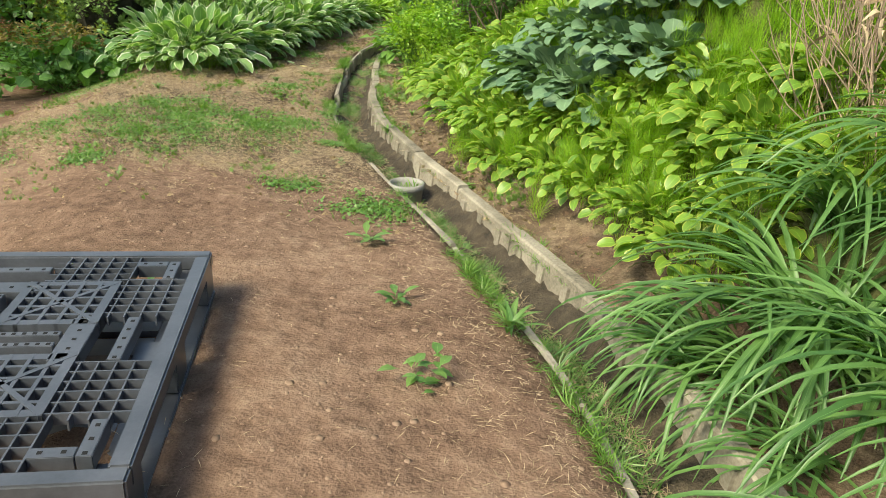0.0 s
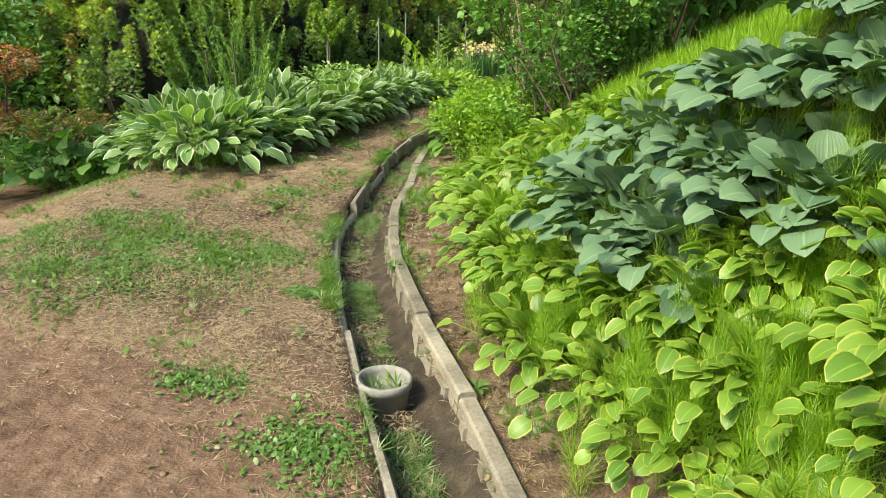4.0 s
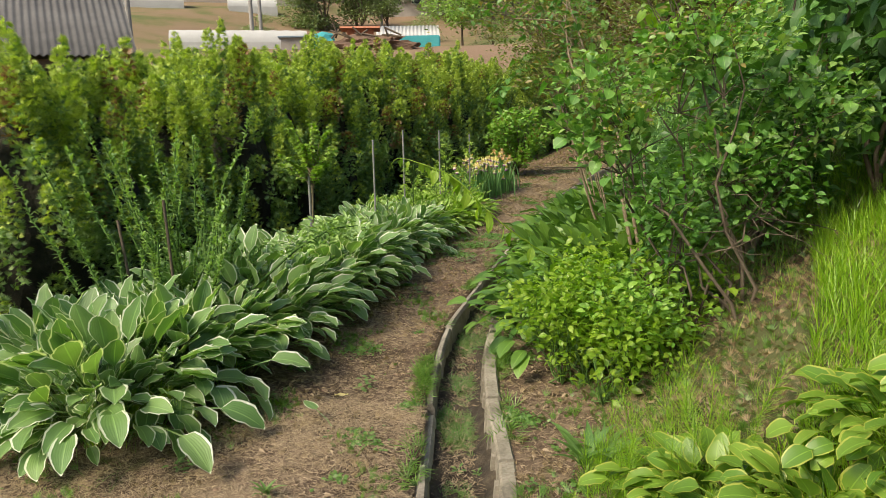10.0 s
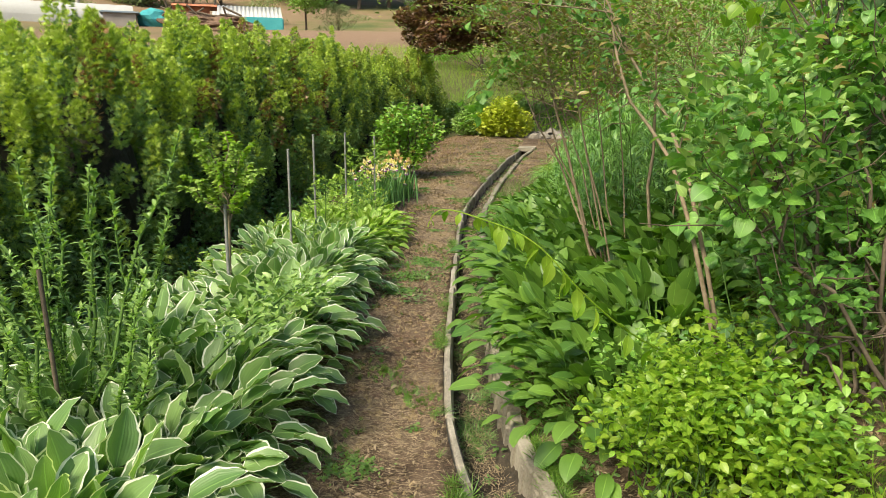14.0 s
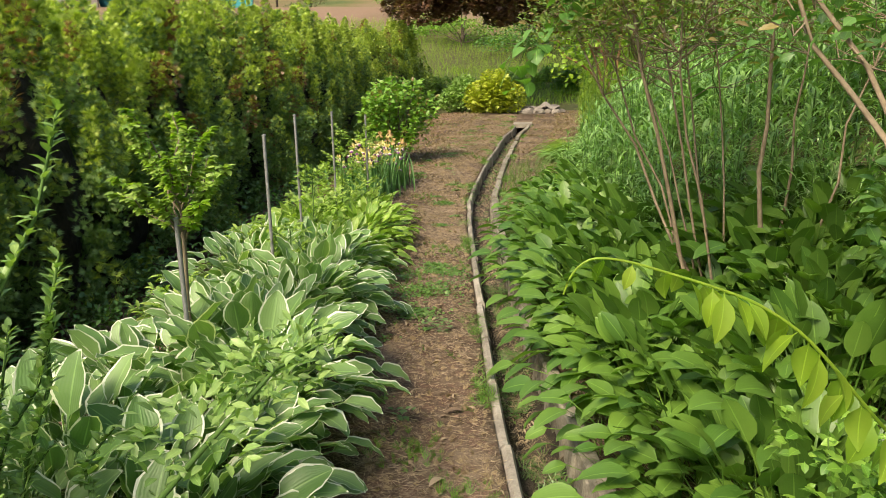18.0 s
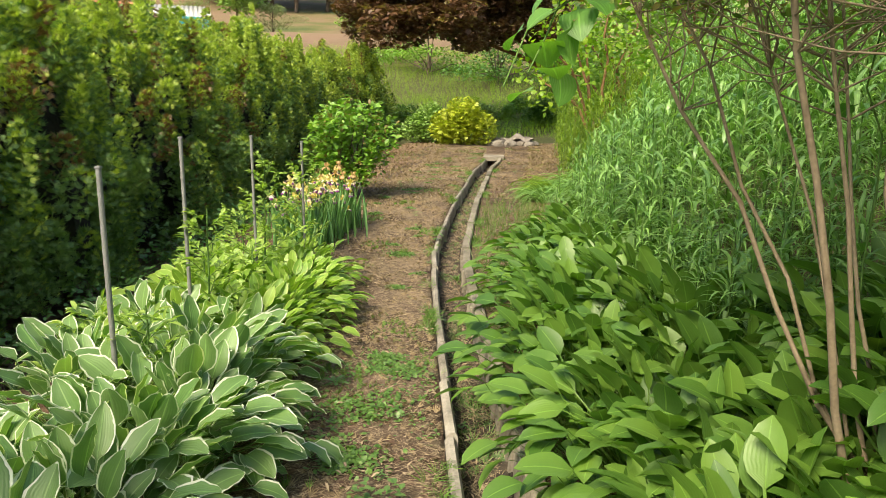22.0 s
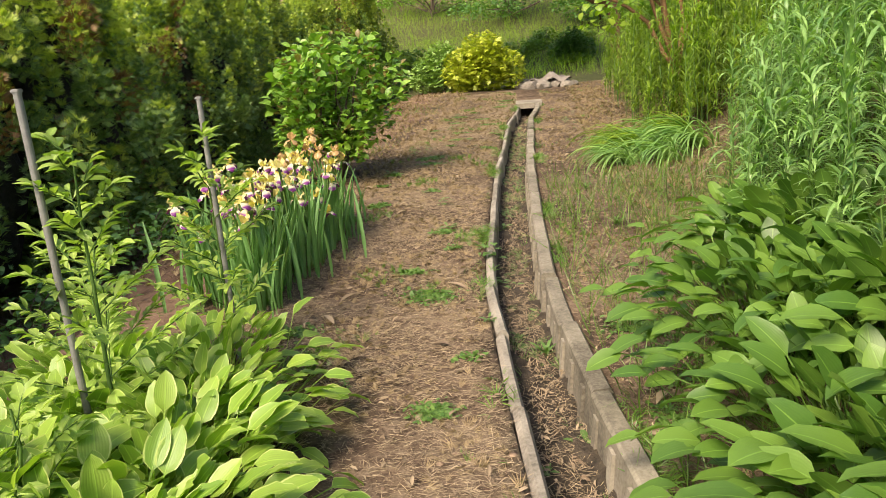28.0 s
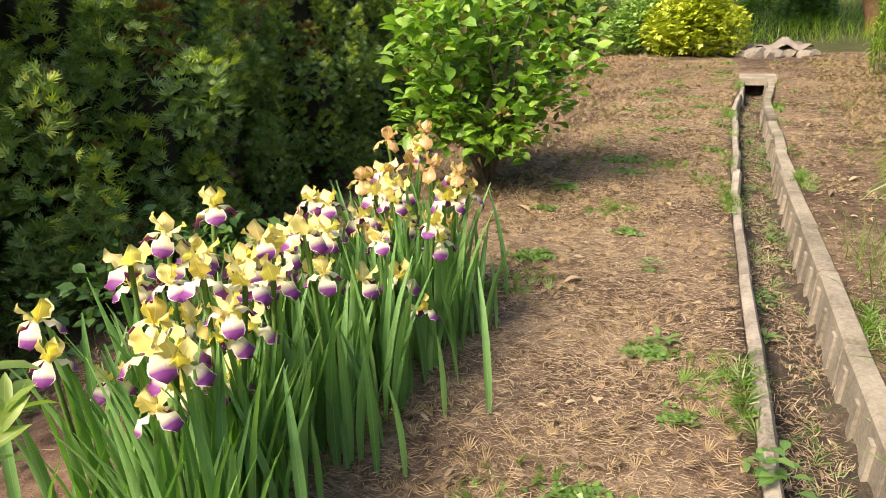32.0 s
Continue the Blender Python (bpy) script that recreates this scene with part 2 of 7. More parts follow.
M_BARK_WARM = rough_stuff("warm_bark", [(0.3, (0.132, 0.066, 0.033)), (0.7, (0.264, 0.152, 0.079))], 8, 50, relief=0.6)
M_CONCRETE = rough_stuff("concrete", [(0.32, (0.075, 0.066, 0.05)), (0.5, (0.185, 0.165, 0.128)), (0.68, (0.30, 0.272, 0.22))], 4, 70, relief=0.6, dist=0.008, rand=0.12)
M_YELLOW_BUSH = leafy("yellow_bush_leaf", (0.243, 0.304, 0.023), (0.409, 0.440, 0.046), island=True, trans=0.3)
M_CONCRETE_DIRTY = rough_stuff("soiled_concrete", [(0.32, (0.10, 0.088, 0.072)), (0.5, (0.23, 0.207, 0.172)), (0.7, (0.36, 0.33, 0.28))], 5, 70, relief=0.8, dist=0.01, rand=0.2)
M_LITTER = rough_stuff("channel_litter", [(0.35, (0.018, 0.015, 0.011)), (0.55, (0.056, 0.044, 0.030)), (0.75, (0.132, 0.106, 0.076))], 14, 110, relief=1.0, dist=0.03)
M_PLASTIC = rough_stuff("black_plastic", [(0.3, (0.034, 0.038, 0.045)), (0.7, (0.083, 0.088, 0.105))], 5, 60, rough=0.3, relief=0.15, dist=0.002, spec=0.8)
# black that stands in for the shade inside the deck's small openings
M_HOLE_SHADE = rough_stuff("hole_shade", [(0.3, (0.007, 0.007, 0.008)), (0.7, (0.013, 0.013, 0.014))], 5, 60)
M_POT = rough_stuff("pale_pot", [(0.3, (0.172, 0.165, 0.152)), (0.7, (0.290, 0.284, 0.264))], 8, 60, rough=0.7, relief=0.3, dist=0.003)
M_STEEL = rough_stuff("galvanised_tube", [(0.3, (0.172, 0.172, 0.172)), (0.7, (0.277, 0.277, 0.271))], 10, 80, rough=0.5, relief=0.1, metal=0.3)
M_STONE = rough_stuff("stone", [(0.3, (0.099, 0.086, 0.073)), (0.7, (0.238, 0.211, 0.178))], 5, 50, relief=0.7, rand=0.3)
M_CLOTH = rough_stuff("pale_sheet", [(0.3, (0.125, 0.109, 0.092)), (0.7, (0.251, 0.224, 0.198))], 8, 60, relief=0.5)


def ground_material():
    m, nt, b = material("ground_earth")
    at = nt.nodes.new("ShaderNodeAttribute")
    at.attribute_name = "cover"
    sep = nt.nodes.new("ShaderNodeSeparateColor")
    nt.links.new(at.outputs["Color"], sep.inputs[0])
    straw, green, field = sep.outputs[0], sep.outputs[1], sep.outputs[2]
    n1, n2, n3 = noise_of(nt, 1.3, 6), noise_of(nt, 14.0, 6), noise_of(nt, 120.0, 3)
    f = calc(nt, 'ADD', calc(nt, 'MULTIPLY', n1, 0.42), calc(nt, 'ADD', calc(nt, 'MULTIPLY', n2, 0.35), calc(nt, 'MULTIPLY', n3, 0.23)))
    soil = ramp(nt, f, [(0.38, (0.064, 0.039, 0.026)), (0.5, (0.145, 0.093, 0.065)), (0.62, (0.221, 0.154, 0.110))])
    dry = ramp(nt, f, [(0.42, (0.038, 0.027, 0.018)), (0.5, (0.100, 0.072, 0.049)), (0.58, (0.185, 0.142, 0.095))])
    turf = ramp(nt, f, [(0.3, (0.023, 0.032, 0.010)), (0.6, (0.058, 0.073, 0.021)), (0.8, (0.110, 0.116, 0.040))])
    far = ramp(nt, noise_of(nt, 0.08, 5), [(0.40, (0.203, 0.139, 0.093)), (0.52, (0.180, 0.134, 0.076)), (0.60, (0.122, 0.122, 0.047)), (0.68, (0.076, 0.099, 0.035))])
    blot = calc(nt, 'MULTIPLY_ADD', n2, 0.9, -0.45)
    col = mix(nt, calc(nt, 'MULTIPLY', calc(nt, 'GREATER_THAN', calc(nt, 'ADD', straw, blot), 0.5), 0.85), soil, dry)
    col = mix(nt, calc(nt, 'MULTIPLY', calc(nt, 'GREATER_THAN', calc(nt, 'ADD', green, blot), 0.5), 0.85), col, turf)
    col = mix(nt, field, col, far)
    nt.links.new(col, b.inputs["Base Color"])
    b.inputs["Roughness"].default_value = 0.95
    b.inputs["Specular IOR Level"].default_value = 0.15
    bump(nt, b, calc(nt, 'ADD', calc(nt, 'ADD', n2, calc(nt, 'MULTIPLY', noise_of(nt, 4.5, 4), 1.6)), calc(nt, 'MULTIPLY', n3, 0.22)), 0.7, 0.035)
    return m


M_GROUND = ground_material()

# ---- the lie of the land ----
CH_X = (0.75, 0.42, 0.10, -0.44, -0.90, -1.44, -1.84, -2.24, -2.46, -2.66, -2.93, -3.11, -3.20, -3.28, -3.34, -3.40, -3.42, -3.31, -3.19, -2.97, -2.81, -2.58, -2.38, -2.2, -1.5)
CH_Y = (0.0, 1.2, 2.1, 3.0, 3.7, 4.45, 5.05, 5.75, 6.35, 7.1, 7.95, 8.8, 9.8, 11.3, 12.8, 14.0, 15.2, 16.7, 18.2, 20.2, 21.8, 23.0, 25.0, 30.0, 60.0)
FINE_Y = np.arange(-10, 400, 0.1)
_raw = np.interp(FINE_Y, CH_Y, CH_X) + np.where(FINE_Y < 0, -FINE_Y * 0.27, 0)
FINE_X = np.convolve(np.pad(_raw, 4, mode="edge"), np.ones(9) / 9, mode="valid")
CHANNEL_END = 23.6


def drain_width(y):
    return np.interp(y, (0, 4, 6, 8, 13, 16, 24), (0.32, 0.31, 0.30, 0.27, 0.22, 0.24, 0.24))



def xch(y):
    return np.interp(y, FINE_Y, FINE_X)


def zc(y):
    return np.interp(y, (-20, 0, 4, 5.5, 7, 9, 13, 15, 17, 19, 23, 26, 30, 40), (-.1, -.10, -.14, -.13, -.10, -.08, -.08, -.04, .02, .06, .16, .30, .42, .7))


def ease(a, b, v):
    t = np.clip((v - a) / (b - a), 0, 1)
    return t * t * (3 - 2 * t)


def land(x, y):
    """The height of the ground."""
    x, y = np.asarray(x, float), np.asarray(y, float)
    s = x - xch(y)
    off = np.interp(y, (0, 2, 3, 6, 7.5, 9, 14, 16, 20, 26), (.7, .65, .55, .55, .68, .8, .5, 1.2, 1.8, 3))
    k = np.interp(y, (0, 3.5, 5, 7, 9, 15, 20, 28), (.6, .78, .78, .65, .52, .45, .35, .1))
    r = np.clip(s - off, 0, None)
    up = k * (np.sqrt(r * r + .04) - .2)
    up = np.where(up > 2.2, 2.2 + (up - 2.2) * .25, up)
    up = up * ease(70, 40, y)
    dn = np.interp(y, (4, 7, 9, 30, 40), (-.25, -.45, -.55, -.45, 0)) * ease(1.7, 3.6, -s)
    lump = 0.012 * np.sin(x * 5.1 + np.sin(y * 3.3)) * np.cos(y * 4.3 + x * 1.7) + 0.03 * np.sin(x * 1.1 + 2) * np.sin(y * 0.9)
    sink = np.interp(np.hypot(x + 3, y), (50, 60, 63, 67, 75, 100, 120, 150), (0, 0.1, 0.4, 1.1, 1.5, 2.2, 2.0, 0)) * ease(-58, -42, x) * ease(30, 50, y)
    far = np.interp(np.hypot(x + 3, y), (30, 38, 50, 59, 75, 100, 120, 150, 200, 400), (0, 0.8, 3.4, 5.1, 7.9, 12.9, 16.9, 22, 25.5, 27)) * ease(-40, 10, y)
    return zc(y) + up + dn + far - sink + lump * ease(0.02, 0.25, np.minimum(np.abs(s), np.abs(s - 0.30)))


# ---- mesh kit ----
def mesh_of(name, verts, faces, mats, uv=None, slots=None, smooth=True):
    """A mesh from arrays: faces is an (n, 3) or (n, 4) array, uv one pair a vertex, slots a material index a face."""
    verts, faces = np.asarray(verts, np.float32), np.asarray(faces, np.int32)
    me = bpy.data.meshes.new(name)
    k = faces.shape[1]
    me.vertices.add(len(verts))
    me.vertices.foreach_set("co", verts.ravel())
    me.loops.add(faces.size)
    me.loops.foreach_set("vertex_index", faces.ravel())
    me.polygons.add(len(faces))
    me.polygons.foreach_set("loop_start", np.arange(0, faces.size, k, dtype=np.int32))
    me.polygons.foreach_set("use_smooth", np.full(len(faces), smooth))
    if uv is not None:
        layer = me.uv_layers.new(name="UVMap")
        layer.data.foreach_set("uv", np.asarray(uv, np.float32)[faces.ravel()].ravel())
    for mt in mats if isinstance(mats, (list, tuple)) else [mats]:
        me.materials.append(mt)
    if slots is not None:
        me.polygons.foreach_set("material_index", np.asarray(slots, np.int32))
    me.update(calc_edges=True)
    return me


def put(name, me, parent=None, label=""):
    ob = new(name, me)
    if parent is not None:
        ob.parent = parent
    if label:
        ob["label"] = label
    return ob


def part(name, bm, mat, parent, label="", smooth=False):
    me = bpy.data.meshes.new(name)
    bm.to_mesh(me)
    bm.free()
    me.materials.append(mat)
    if smooth:
        me.polygons.foreach_set("use_smooth", np.full(len(me.polygons), True))
    return put(name, me, parent, label)


def thing(name, x, y, z, label, category, group="", kind="", turn=0.0):
    ob = new(name)
    ob.empty_display_size = 0.1
    ob.matrix_basis = pose(x, y, z, 0, 0, turn)
    return tagged(ob, label, category, group, kind)


def arc_leaf(length, width, a0, a1, stalk=0.0, nv=7, nu=2, cup=0.25, wave=0.0, peak=0.4, point=1.0, base=0.05):
    """A leaf that leaves the origin along +y at angle a0 above level and bends to a1. Returns verts, quads, uv."""
    foot = 2 if nv >= 8 else 1
    v = np.concatenate([np.linspace(0, stalk, foot + 1)[:-1], np.linspace(stalk, 1, nv - foot + 1)]) if stalk else np.linspace(0, 1, nv + 1)
    ang = np.radians(a0 + (a1 - a0) * v ** 1.2)
    step = np.diff(v) * length
    y = np.concatenate([[0], np.cumsum(np.cos((ang[1:] + ang[:-1]) / 2) * step)])
    z = np.concatenate([[0], np.cumsum(np.sin((ang[1:] + ang[:-1]) / 2) * step)])
    b = np.clip((v - stalk) / (1 - stalk), 0, 1)
    q = b ** (math.log(0.5) / math.log(peak))
    w = width / 2 * np.maximum(np.sin(np.pi * q) ** point, base * (1 - 0.9 * b) ** 0.5)
    if stalk:
        w = np.where(v <= stalk, width * 0.04, np.maximum(w, width * 0.02))
    u = np.linspace(-1, 1, nu + 1)
    bend = np.sin(np.arange(nv + 1) * 2.4)[:, None] * wave * np.abs(u)[None] * width
    lift = cup * np.abs(u)[None] ** 1.3 * w[:, None] + bend
    X = w[:, None] * u[None] * np.sqrt(max(0.2, 1 - cup * cup * 0.5))
    Y = y[:, None] - np.sin(ang)[:, None] * lift
    Z = z[:, None] + np.cos(ang)[:, None] * lift
    verts = np.stack([X, Y, Z], -1).reshape(-1, 3)
    i, j = np.meshgrid(np.arange(nv), np.arange(nu), indexing="ij")
    a = (i * (nu + 1) + j).ravel()
    quads = np.stack([a, a + 1, a + nu + 2, a + nu + 1], -1)
    uv = np.stack([np.broadcast_to((u[None] + 1) / 2, (nv + 1, nu + 1)), np.broadcast_to(b[:, None], (nv + 1, nu + 1))], -1).reshape(-1, 2)
    return verts, quads, uv


def sliver(length, width, droop=0.1, belly=0.42):
    """The cheapest leaf: one pointed quad along +y."""
    v = np.array([(0, 0, 0), (width / 2, length * belly, 0), (0, length, -length * droop), (-width / 2, length * belly, 0)], float)
    return v, np.array([(0, 1, 2, 3)]), np.array([(0.5, 0), (1, belly), (0.5, 1), (0, belly)], float)


def spray(angles, length, width, droop=0.12):
    """Several slivers that leave one point."""
    made = []
    for a in angles:
        v, f, u = sliver(length * (1 - 0.25 * abs(a)), width, droop)
        c, s = math.cos(a), math.sin(a)
        made.append((v @ np.array([[c, s, 0], [-s, c, 0], [0, 0, 1]]) + np.array((0, 0, 0.12 * width * math.sin(9 * a))), f, u))
    return joined(made)


def turns(az, tilt=None, roll=None):
    """Rotation matrices: roll about y, then tilt about x, then az about z (radians)."""
    az = np.asarray(az, float)
    tilt = np.zeros_like(az) if tilt is None else np.asarray(tilt, float)
    roll = np.zeros_like(az) if roll is None else np.asarray(roll, float)
    ca, sa, ct, st, cr, sr = np.cos(az), np.sin(az), np.cos(tilt), np.sin(tilt), np.cos(roll), np.sin(roll)
    o, l = np.zeros_like(az), np.ones_like(az)
    rz = np.stack([np.stack([ca, -sa, o], -1), np.stack([sa, ca, o], -1), np.stack([o, o, l], -1)], -2)
    rx = np.stack([np.stack([l, o, o], -1), np.stack([o, ct, -st], -1), np.stack([o, st, ct], -1)], -2)
    ry = np.stack([np.stack([cr, o, sr], -1), np.stack([o, l, o], -1), np.stack([-sr, o, cr], -1)], -2)
    return rz @ rx @ ry


def scatter(shape, where, rot, size):
    """Many copies of one shape as arrays."""
    v, f, uv = shape
    size = np.asarray(size, float)
    size = size[:, None, None] if size.ndim == 1 else size[:, None, :]
    pts = np.einsum("nij,nkj->nki", rot, v[None] * size) + np.asarray(where)[:, None]
    faces = f[None] + (np.arange(len(where)) * len(v))[:, None, None]
    return pts.reshape(-1, 3), faces.reshape(-1, f.shape[1]), np.tile(uv, (len(where), 1))


def gather(*groups):
    """Join several (verts, faces, uv), with the group's number as the material slot."""
    vs, fs, us, sl, n = [], [], [], [], 0
    for k, (v, f, u) in enumerate(groups):
        vs.append(v), fs.append(f + n), us.append(u), sl.append(np.full(len(f), k))
        n += len(v)
    return np.concatenate(vs), np.concatenate(fs), np.concatenate(us), np.concatenate(sl)


def tube(points, radii, sides=6):
    """A tapering tube along points: verts, quads, uv."""
    p = np.asarray(points, float)
    r = np.broadcast_to(np.asarray(radii, float), (len(p),))
    d = np.gradient(p, axis=0)
    d /= np.linalg.norm(d, axis=1)[:, None] + 1e-9
    ref = np.where(np.abs(d[:, 2:3]) > 0.9, np.array([[1.0, 0, 0]]), np.array([[0, 0, 1.0]]))
    a = np.cross(d, ref)
    a /= np.linalg.norm(a, axis=1)[:, None] + 1e-9
    c = np.cross(d, a)
    t = np.arange(sides) / sides * 2 * np.pi
    v = p[:, None] + r[:, None, None] * (np.cos(t)[None, :, None] * a[:, None] + np.sin(t)[None, :, None] * c[:, None])
    i, j = np.meshgrid(np.arange(len(p) - 1), np.arange(sides), indexing="ij")
    i, j = i.ravel(), j.ravel()
    f = np.stack([i * sides + j, i * sides + (j + 1) % sides, (i + 1) * sides + (j + 1) % sides, (i + 1) * sides + j], -1)
    uv = np.zeros((len(p) * sides, 2))
    return v.reshape(-1, 3), f, uv


def joined(groups):
    v, f, u, _ = gather(*groups)
    return v, f, u


def box_bm(bm, x0, y0, z0, x1, y1, z1):
    vs = [bm.verts.new(c) for c in ((x0, y0, z0), (x1, y0, z0), (x1, y1, z0), (x0, y1, z0), (x0, y0, z1), (x1, y0, z1), (x1, y1, z1), (x0, y1, z1))]
    for q in ((0, 3, 2, 1), (4, 5, 6, 7), (0, 1, 5, 4), (1, 2, 6, 5), (2, 3, 7, 6), (3, 0, 4, 7)):
        bm.faces.new([vs[i] for i in q])


def boxes(*dims, bevel=0.0):
    bm = bmesh.new()
    for d in dims:
        box_bm(bm, *d)
    if bevel:
        bmesh.ops.bevel(bm, geom=bm.edges[:], offset=bevel, segments=2, affect='EDGES')
    return bm


def bent(p0, p1, sag=0.0, n=6, wob=0.0):
    """Points from p0 to p1, bowed by sag and shaken by wob."""
    t = np.linspace(0, 1, n)[:, None]
    p = np.asarray(p0) * (1 - t) + np.asarray(p1) * t
    p[:, 2] += sag * np.sin(np.pi * t[:, 0])
    p[1:-1] += rng.normal(0, wob, (n - 2, 3)) if wob else 0
    return p

# ---- ground ----
def build_ground():
    s = np.concatenate([[-900, -500, -260, -140, -90], np.arange(-60, -20, 4), np.arange(-20, -8, 1.0), np.arange(-8, -4, 0.25), np.arange(-4, -0.08, 0.07), [-0.05, -0.045, 0.315, 0.32], np.arange(0.38, 2.5, 0.08), np.arange(2.5, 7, 0.25), np.arange(7, 20, 1.5), [22, 30, 45, 70, 120, 260, 500, 900]])
    y = np.concatenate([[-300, -120, -60, -30, -15], np.arange(-10, 0, 1.0), np.arange(0, 26, 0.09), np.arange(26, 40, 0.5), np.arange(40, 90, 3), np.arange(90, 200, 10), [230, 280, 350, 450, 700]])
    S, Y = np.meshgrid(s, y)
    W = drain_width(Y)
    X = S + (W - 0.245) * np.clip(S / 0.315, 0, 1) + np.interp(Y, FINE_Y, FINE_X)
    Z = land(X, Y)
    inside = (S > -0.047) & (S < 0.318) & (Y < CHANNEL_END + 0.2)
    Z = np.where(inside, zc(Y) - 0.36, Z)
    ny, ns = S.shape
    i, j = np.meshgrid(np.arange(ny - 1), np.arange(ns - 1), indexing="ij")
    a = (i * ns + j).ravel()
    me = mesh_of("ground", np.stack([X, Y, Z], -1).reshape(-1, 3), np.stack([a, a + 1, a + ns + 1, a + ns], -1), M_GROUND)
    strawy = np.interp(Y, (0, 3.5, 4.4, 7, 9, 12, 14, 26, 34), (0.03, 0.08, 0.72, 0.78, 0.55, 0.55, 0.7, 0.72, 0.3))
    strawy = np.where(S > 0.4, np.maximum(strawy, 0.6), strawy)
    strawy = np.where(S < -2.2, 0.35, strawy)
    green = np.exp(-((X + 2.9) / 1.3) ** 2 - ((Y - 4.7) / 0.7) ** 2) * 0.55 + np.where((S > 0.9) & (Y < 8), 0.75, 0.1) + np.where((S > 1.1) & (Y > 8) & (Y < 17), 0.4, 0) + np.where((Y > 27) & (Y < 46), 0.5, 0)
    # extra dark turf behind the hostas also stands in for the hedge's shade
    green = np.clip(green + np.where((S < -1.5) & (Y > 7.5) & (Y < 26), 0.25, 0) + np.where((Y > 27) & (Y < 70), 0.25, 0), 0, 1)
    strawy = np.where((S < -1.5) & (Y > 7.5), 0.05, strawy)
    field = ease(38, 60, np.hypot(X, Y)) 
    col = np.stack([strawy, green, np.clip(field, 0, 1), np.ones_like(S)], -1).reshape(-1, 4)
    layer = me.color_attributes.new("cover", 'FLOAT_COLOR', 'POINT')
    layer.data.foreach_set("color", col.astype(np.float32).ravel())
    return tagged(new("ground", me), "bare reddish earth with straw and worn grass", "ground", kind="structure")


build_ground()


# ---- drain ----
def ribbon_wall(y0, y1, profile, lean=0.0, drop=0.0, n=5):
    """A strip along the drain between y0 and y1 with the given (s, z) outline."""
    ys = np.linspace(y0, y1, n)
    k = len(profile)
    v = []
    for t, yy in zip(np.linspace(0, 1, n), ys):
        gx = (xch(yy + 0.05) - xch(yy - 0.05)) / 0.1
        nx, ny = 1 / math.hypot(1, gx), -gx / math.hypot(1, gx)
        for s, z in profile:
            s2 = s + lean * (t - 0.5) + (float(drain_width(yy)) - 0.245 if s > 0.15 else 0.0)
            v.append((xch(yy) + s2 * nx, yy + s2 * ny, zc(yy) + z + drop))
    f = []
    for i in range(n - 1):
        for j in range(k):
            a, b = i * k + j, i * k + (j + 1) % k
            f.append((a, b, b + k, a + k))
    caps = [tuple(range(k))[::-1], tuple(range((n - 1) * k, n * k))]
    bm = bmesh.new()
    vs = [bm.verts.new(c) for c in v]
    for q in f:
        bm.faces.new([vs[i] for i in q])
    for q in caps:
        bm.faces.new([vs[i] for i in q])
    bmesh.ops.recalc_face_normals(bm, faces=bm.faces[:])
    return bm


def build_drain():
    drain = thing("drain_channel", 0, 0, 0, "weathered concrete drainage channel half filled with litter", "drain", kind="structure")
    r = random.Random(4)
    y, step = -0.4, 0.62
    while y < CHANNEL_END:
        d, ln = r.uniform(-0.012, 0.012), r.uniform(-0.02, 0.02)
        sunk = r.choice((0.0, 0.0, 0.02, 0.05, 0.08)) if y < 9 else 0.0
        low = 0.02 if 6.3 < y < 8.9 else 0.0
        part("left_wall", ribbon_wall(y + 0.006, y + step - 0.006, [(-0.044, -0.36), (0.02, -0.36), (0.006, -0.01), (-0.006, 0.012), (-0.026, 0.012), (-0.044, -0.006)], ln, d - sunk), M_CONCRETE_DIRTY, drain)
        w = part("right_wall", ribbon_wall(y + 0.006, y + step - 0.006, [(0.215, -0.36), (0.318, -0.36), (0.318, 0.025), (0.308, 0.04), (0.255, 0.04), (0.245, 0.03)], -ln, -d - low), M_CONCRETE, drain)
        for q in (0.12, 0.32, 0.52):
            part("rib", ribbon_wall(y + q - 0.022, y + q + 0.022, [(0.20, -0.33), (0.225, -0.33), (0.252, 0.0), (0.232, 0.0)], 0, -d - low, n=2), M_CONCRETE, w)
        y += step
    # earth and litter lying in the bottom
    ys = np.arange(-0.4, CHANNEL_END, 0.05)
    ss = np.linspace(-0.02, 0.34, 9)
    S, Y = np.meshgrid(ss, ys)
    gx = (xch(Y + 0.05) - xch(Y - 0.05)) / 0.1
    nn = np.hypot(1, gx)
    lump = 0.02 * np.sin(Y * 23 + S * 31) * np.sin(Y * 14 - S * 17) + 0.03 * np.sin(Y * 9 + S * 20) * np.sin(Y * 3.7 + 1) + rng.normal(0, 0.008, S.shape)
    Z = zc(Y) - np.interp(Y, (0, 4, 6, 9, 14, 24), (0.17, 0.14, 0.15, 0.16, 0.14, 0.18)) + 0.05 * ((S - 0.12) / 0.14) ** 2 + lump
    V = np.stack([xch(Y) + S / nn, Y - S * gx / nn, Z], -1)
    ny, ns = S.shape
    i, j = np.meshgrid(np.arange(ny - 1), np.arange(ns - 1), indexing="ij")
    a = (i * ns + j).ravel()
    put("litter_bed", mesh_of("litter_bed", V.reshape(-1, 3), np.stack([a, a + 1, a + ns + 1, a + ns], -1), M_LITTER), drain, "dark soil and rotting leaves")
    # closing slab at the far end
    part("end_slab", ribbon_wall(CHANNEL_END - 0.1, CHANNEL_END + 0.35, [(-0.06, -0.03), (0.36, -0.03), (0.36, 0.05), (-0.06, 0.05)], n=3), M_CONCRETE, drain)


build_drain()


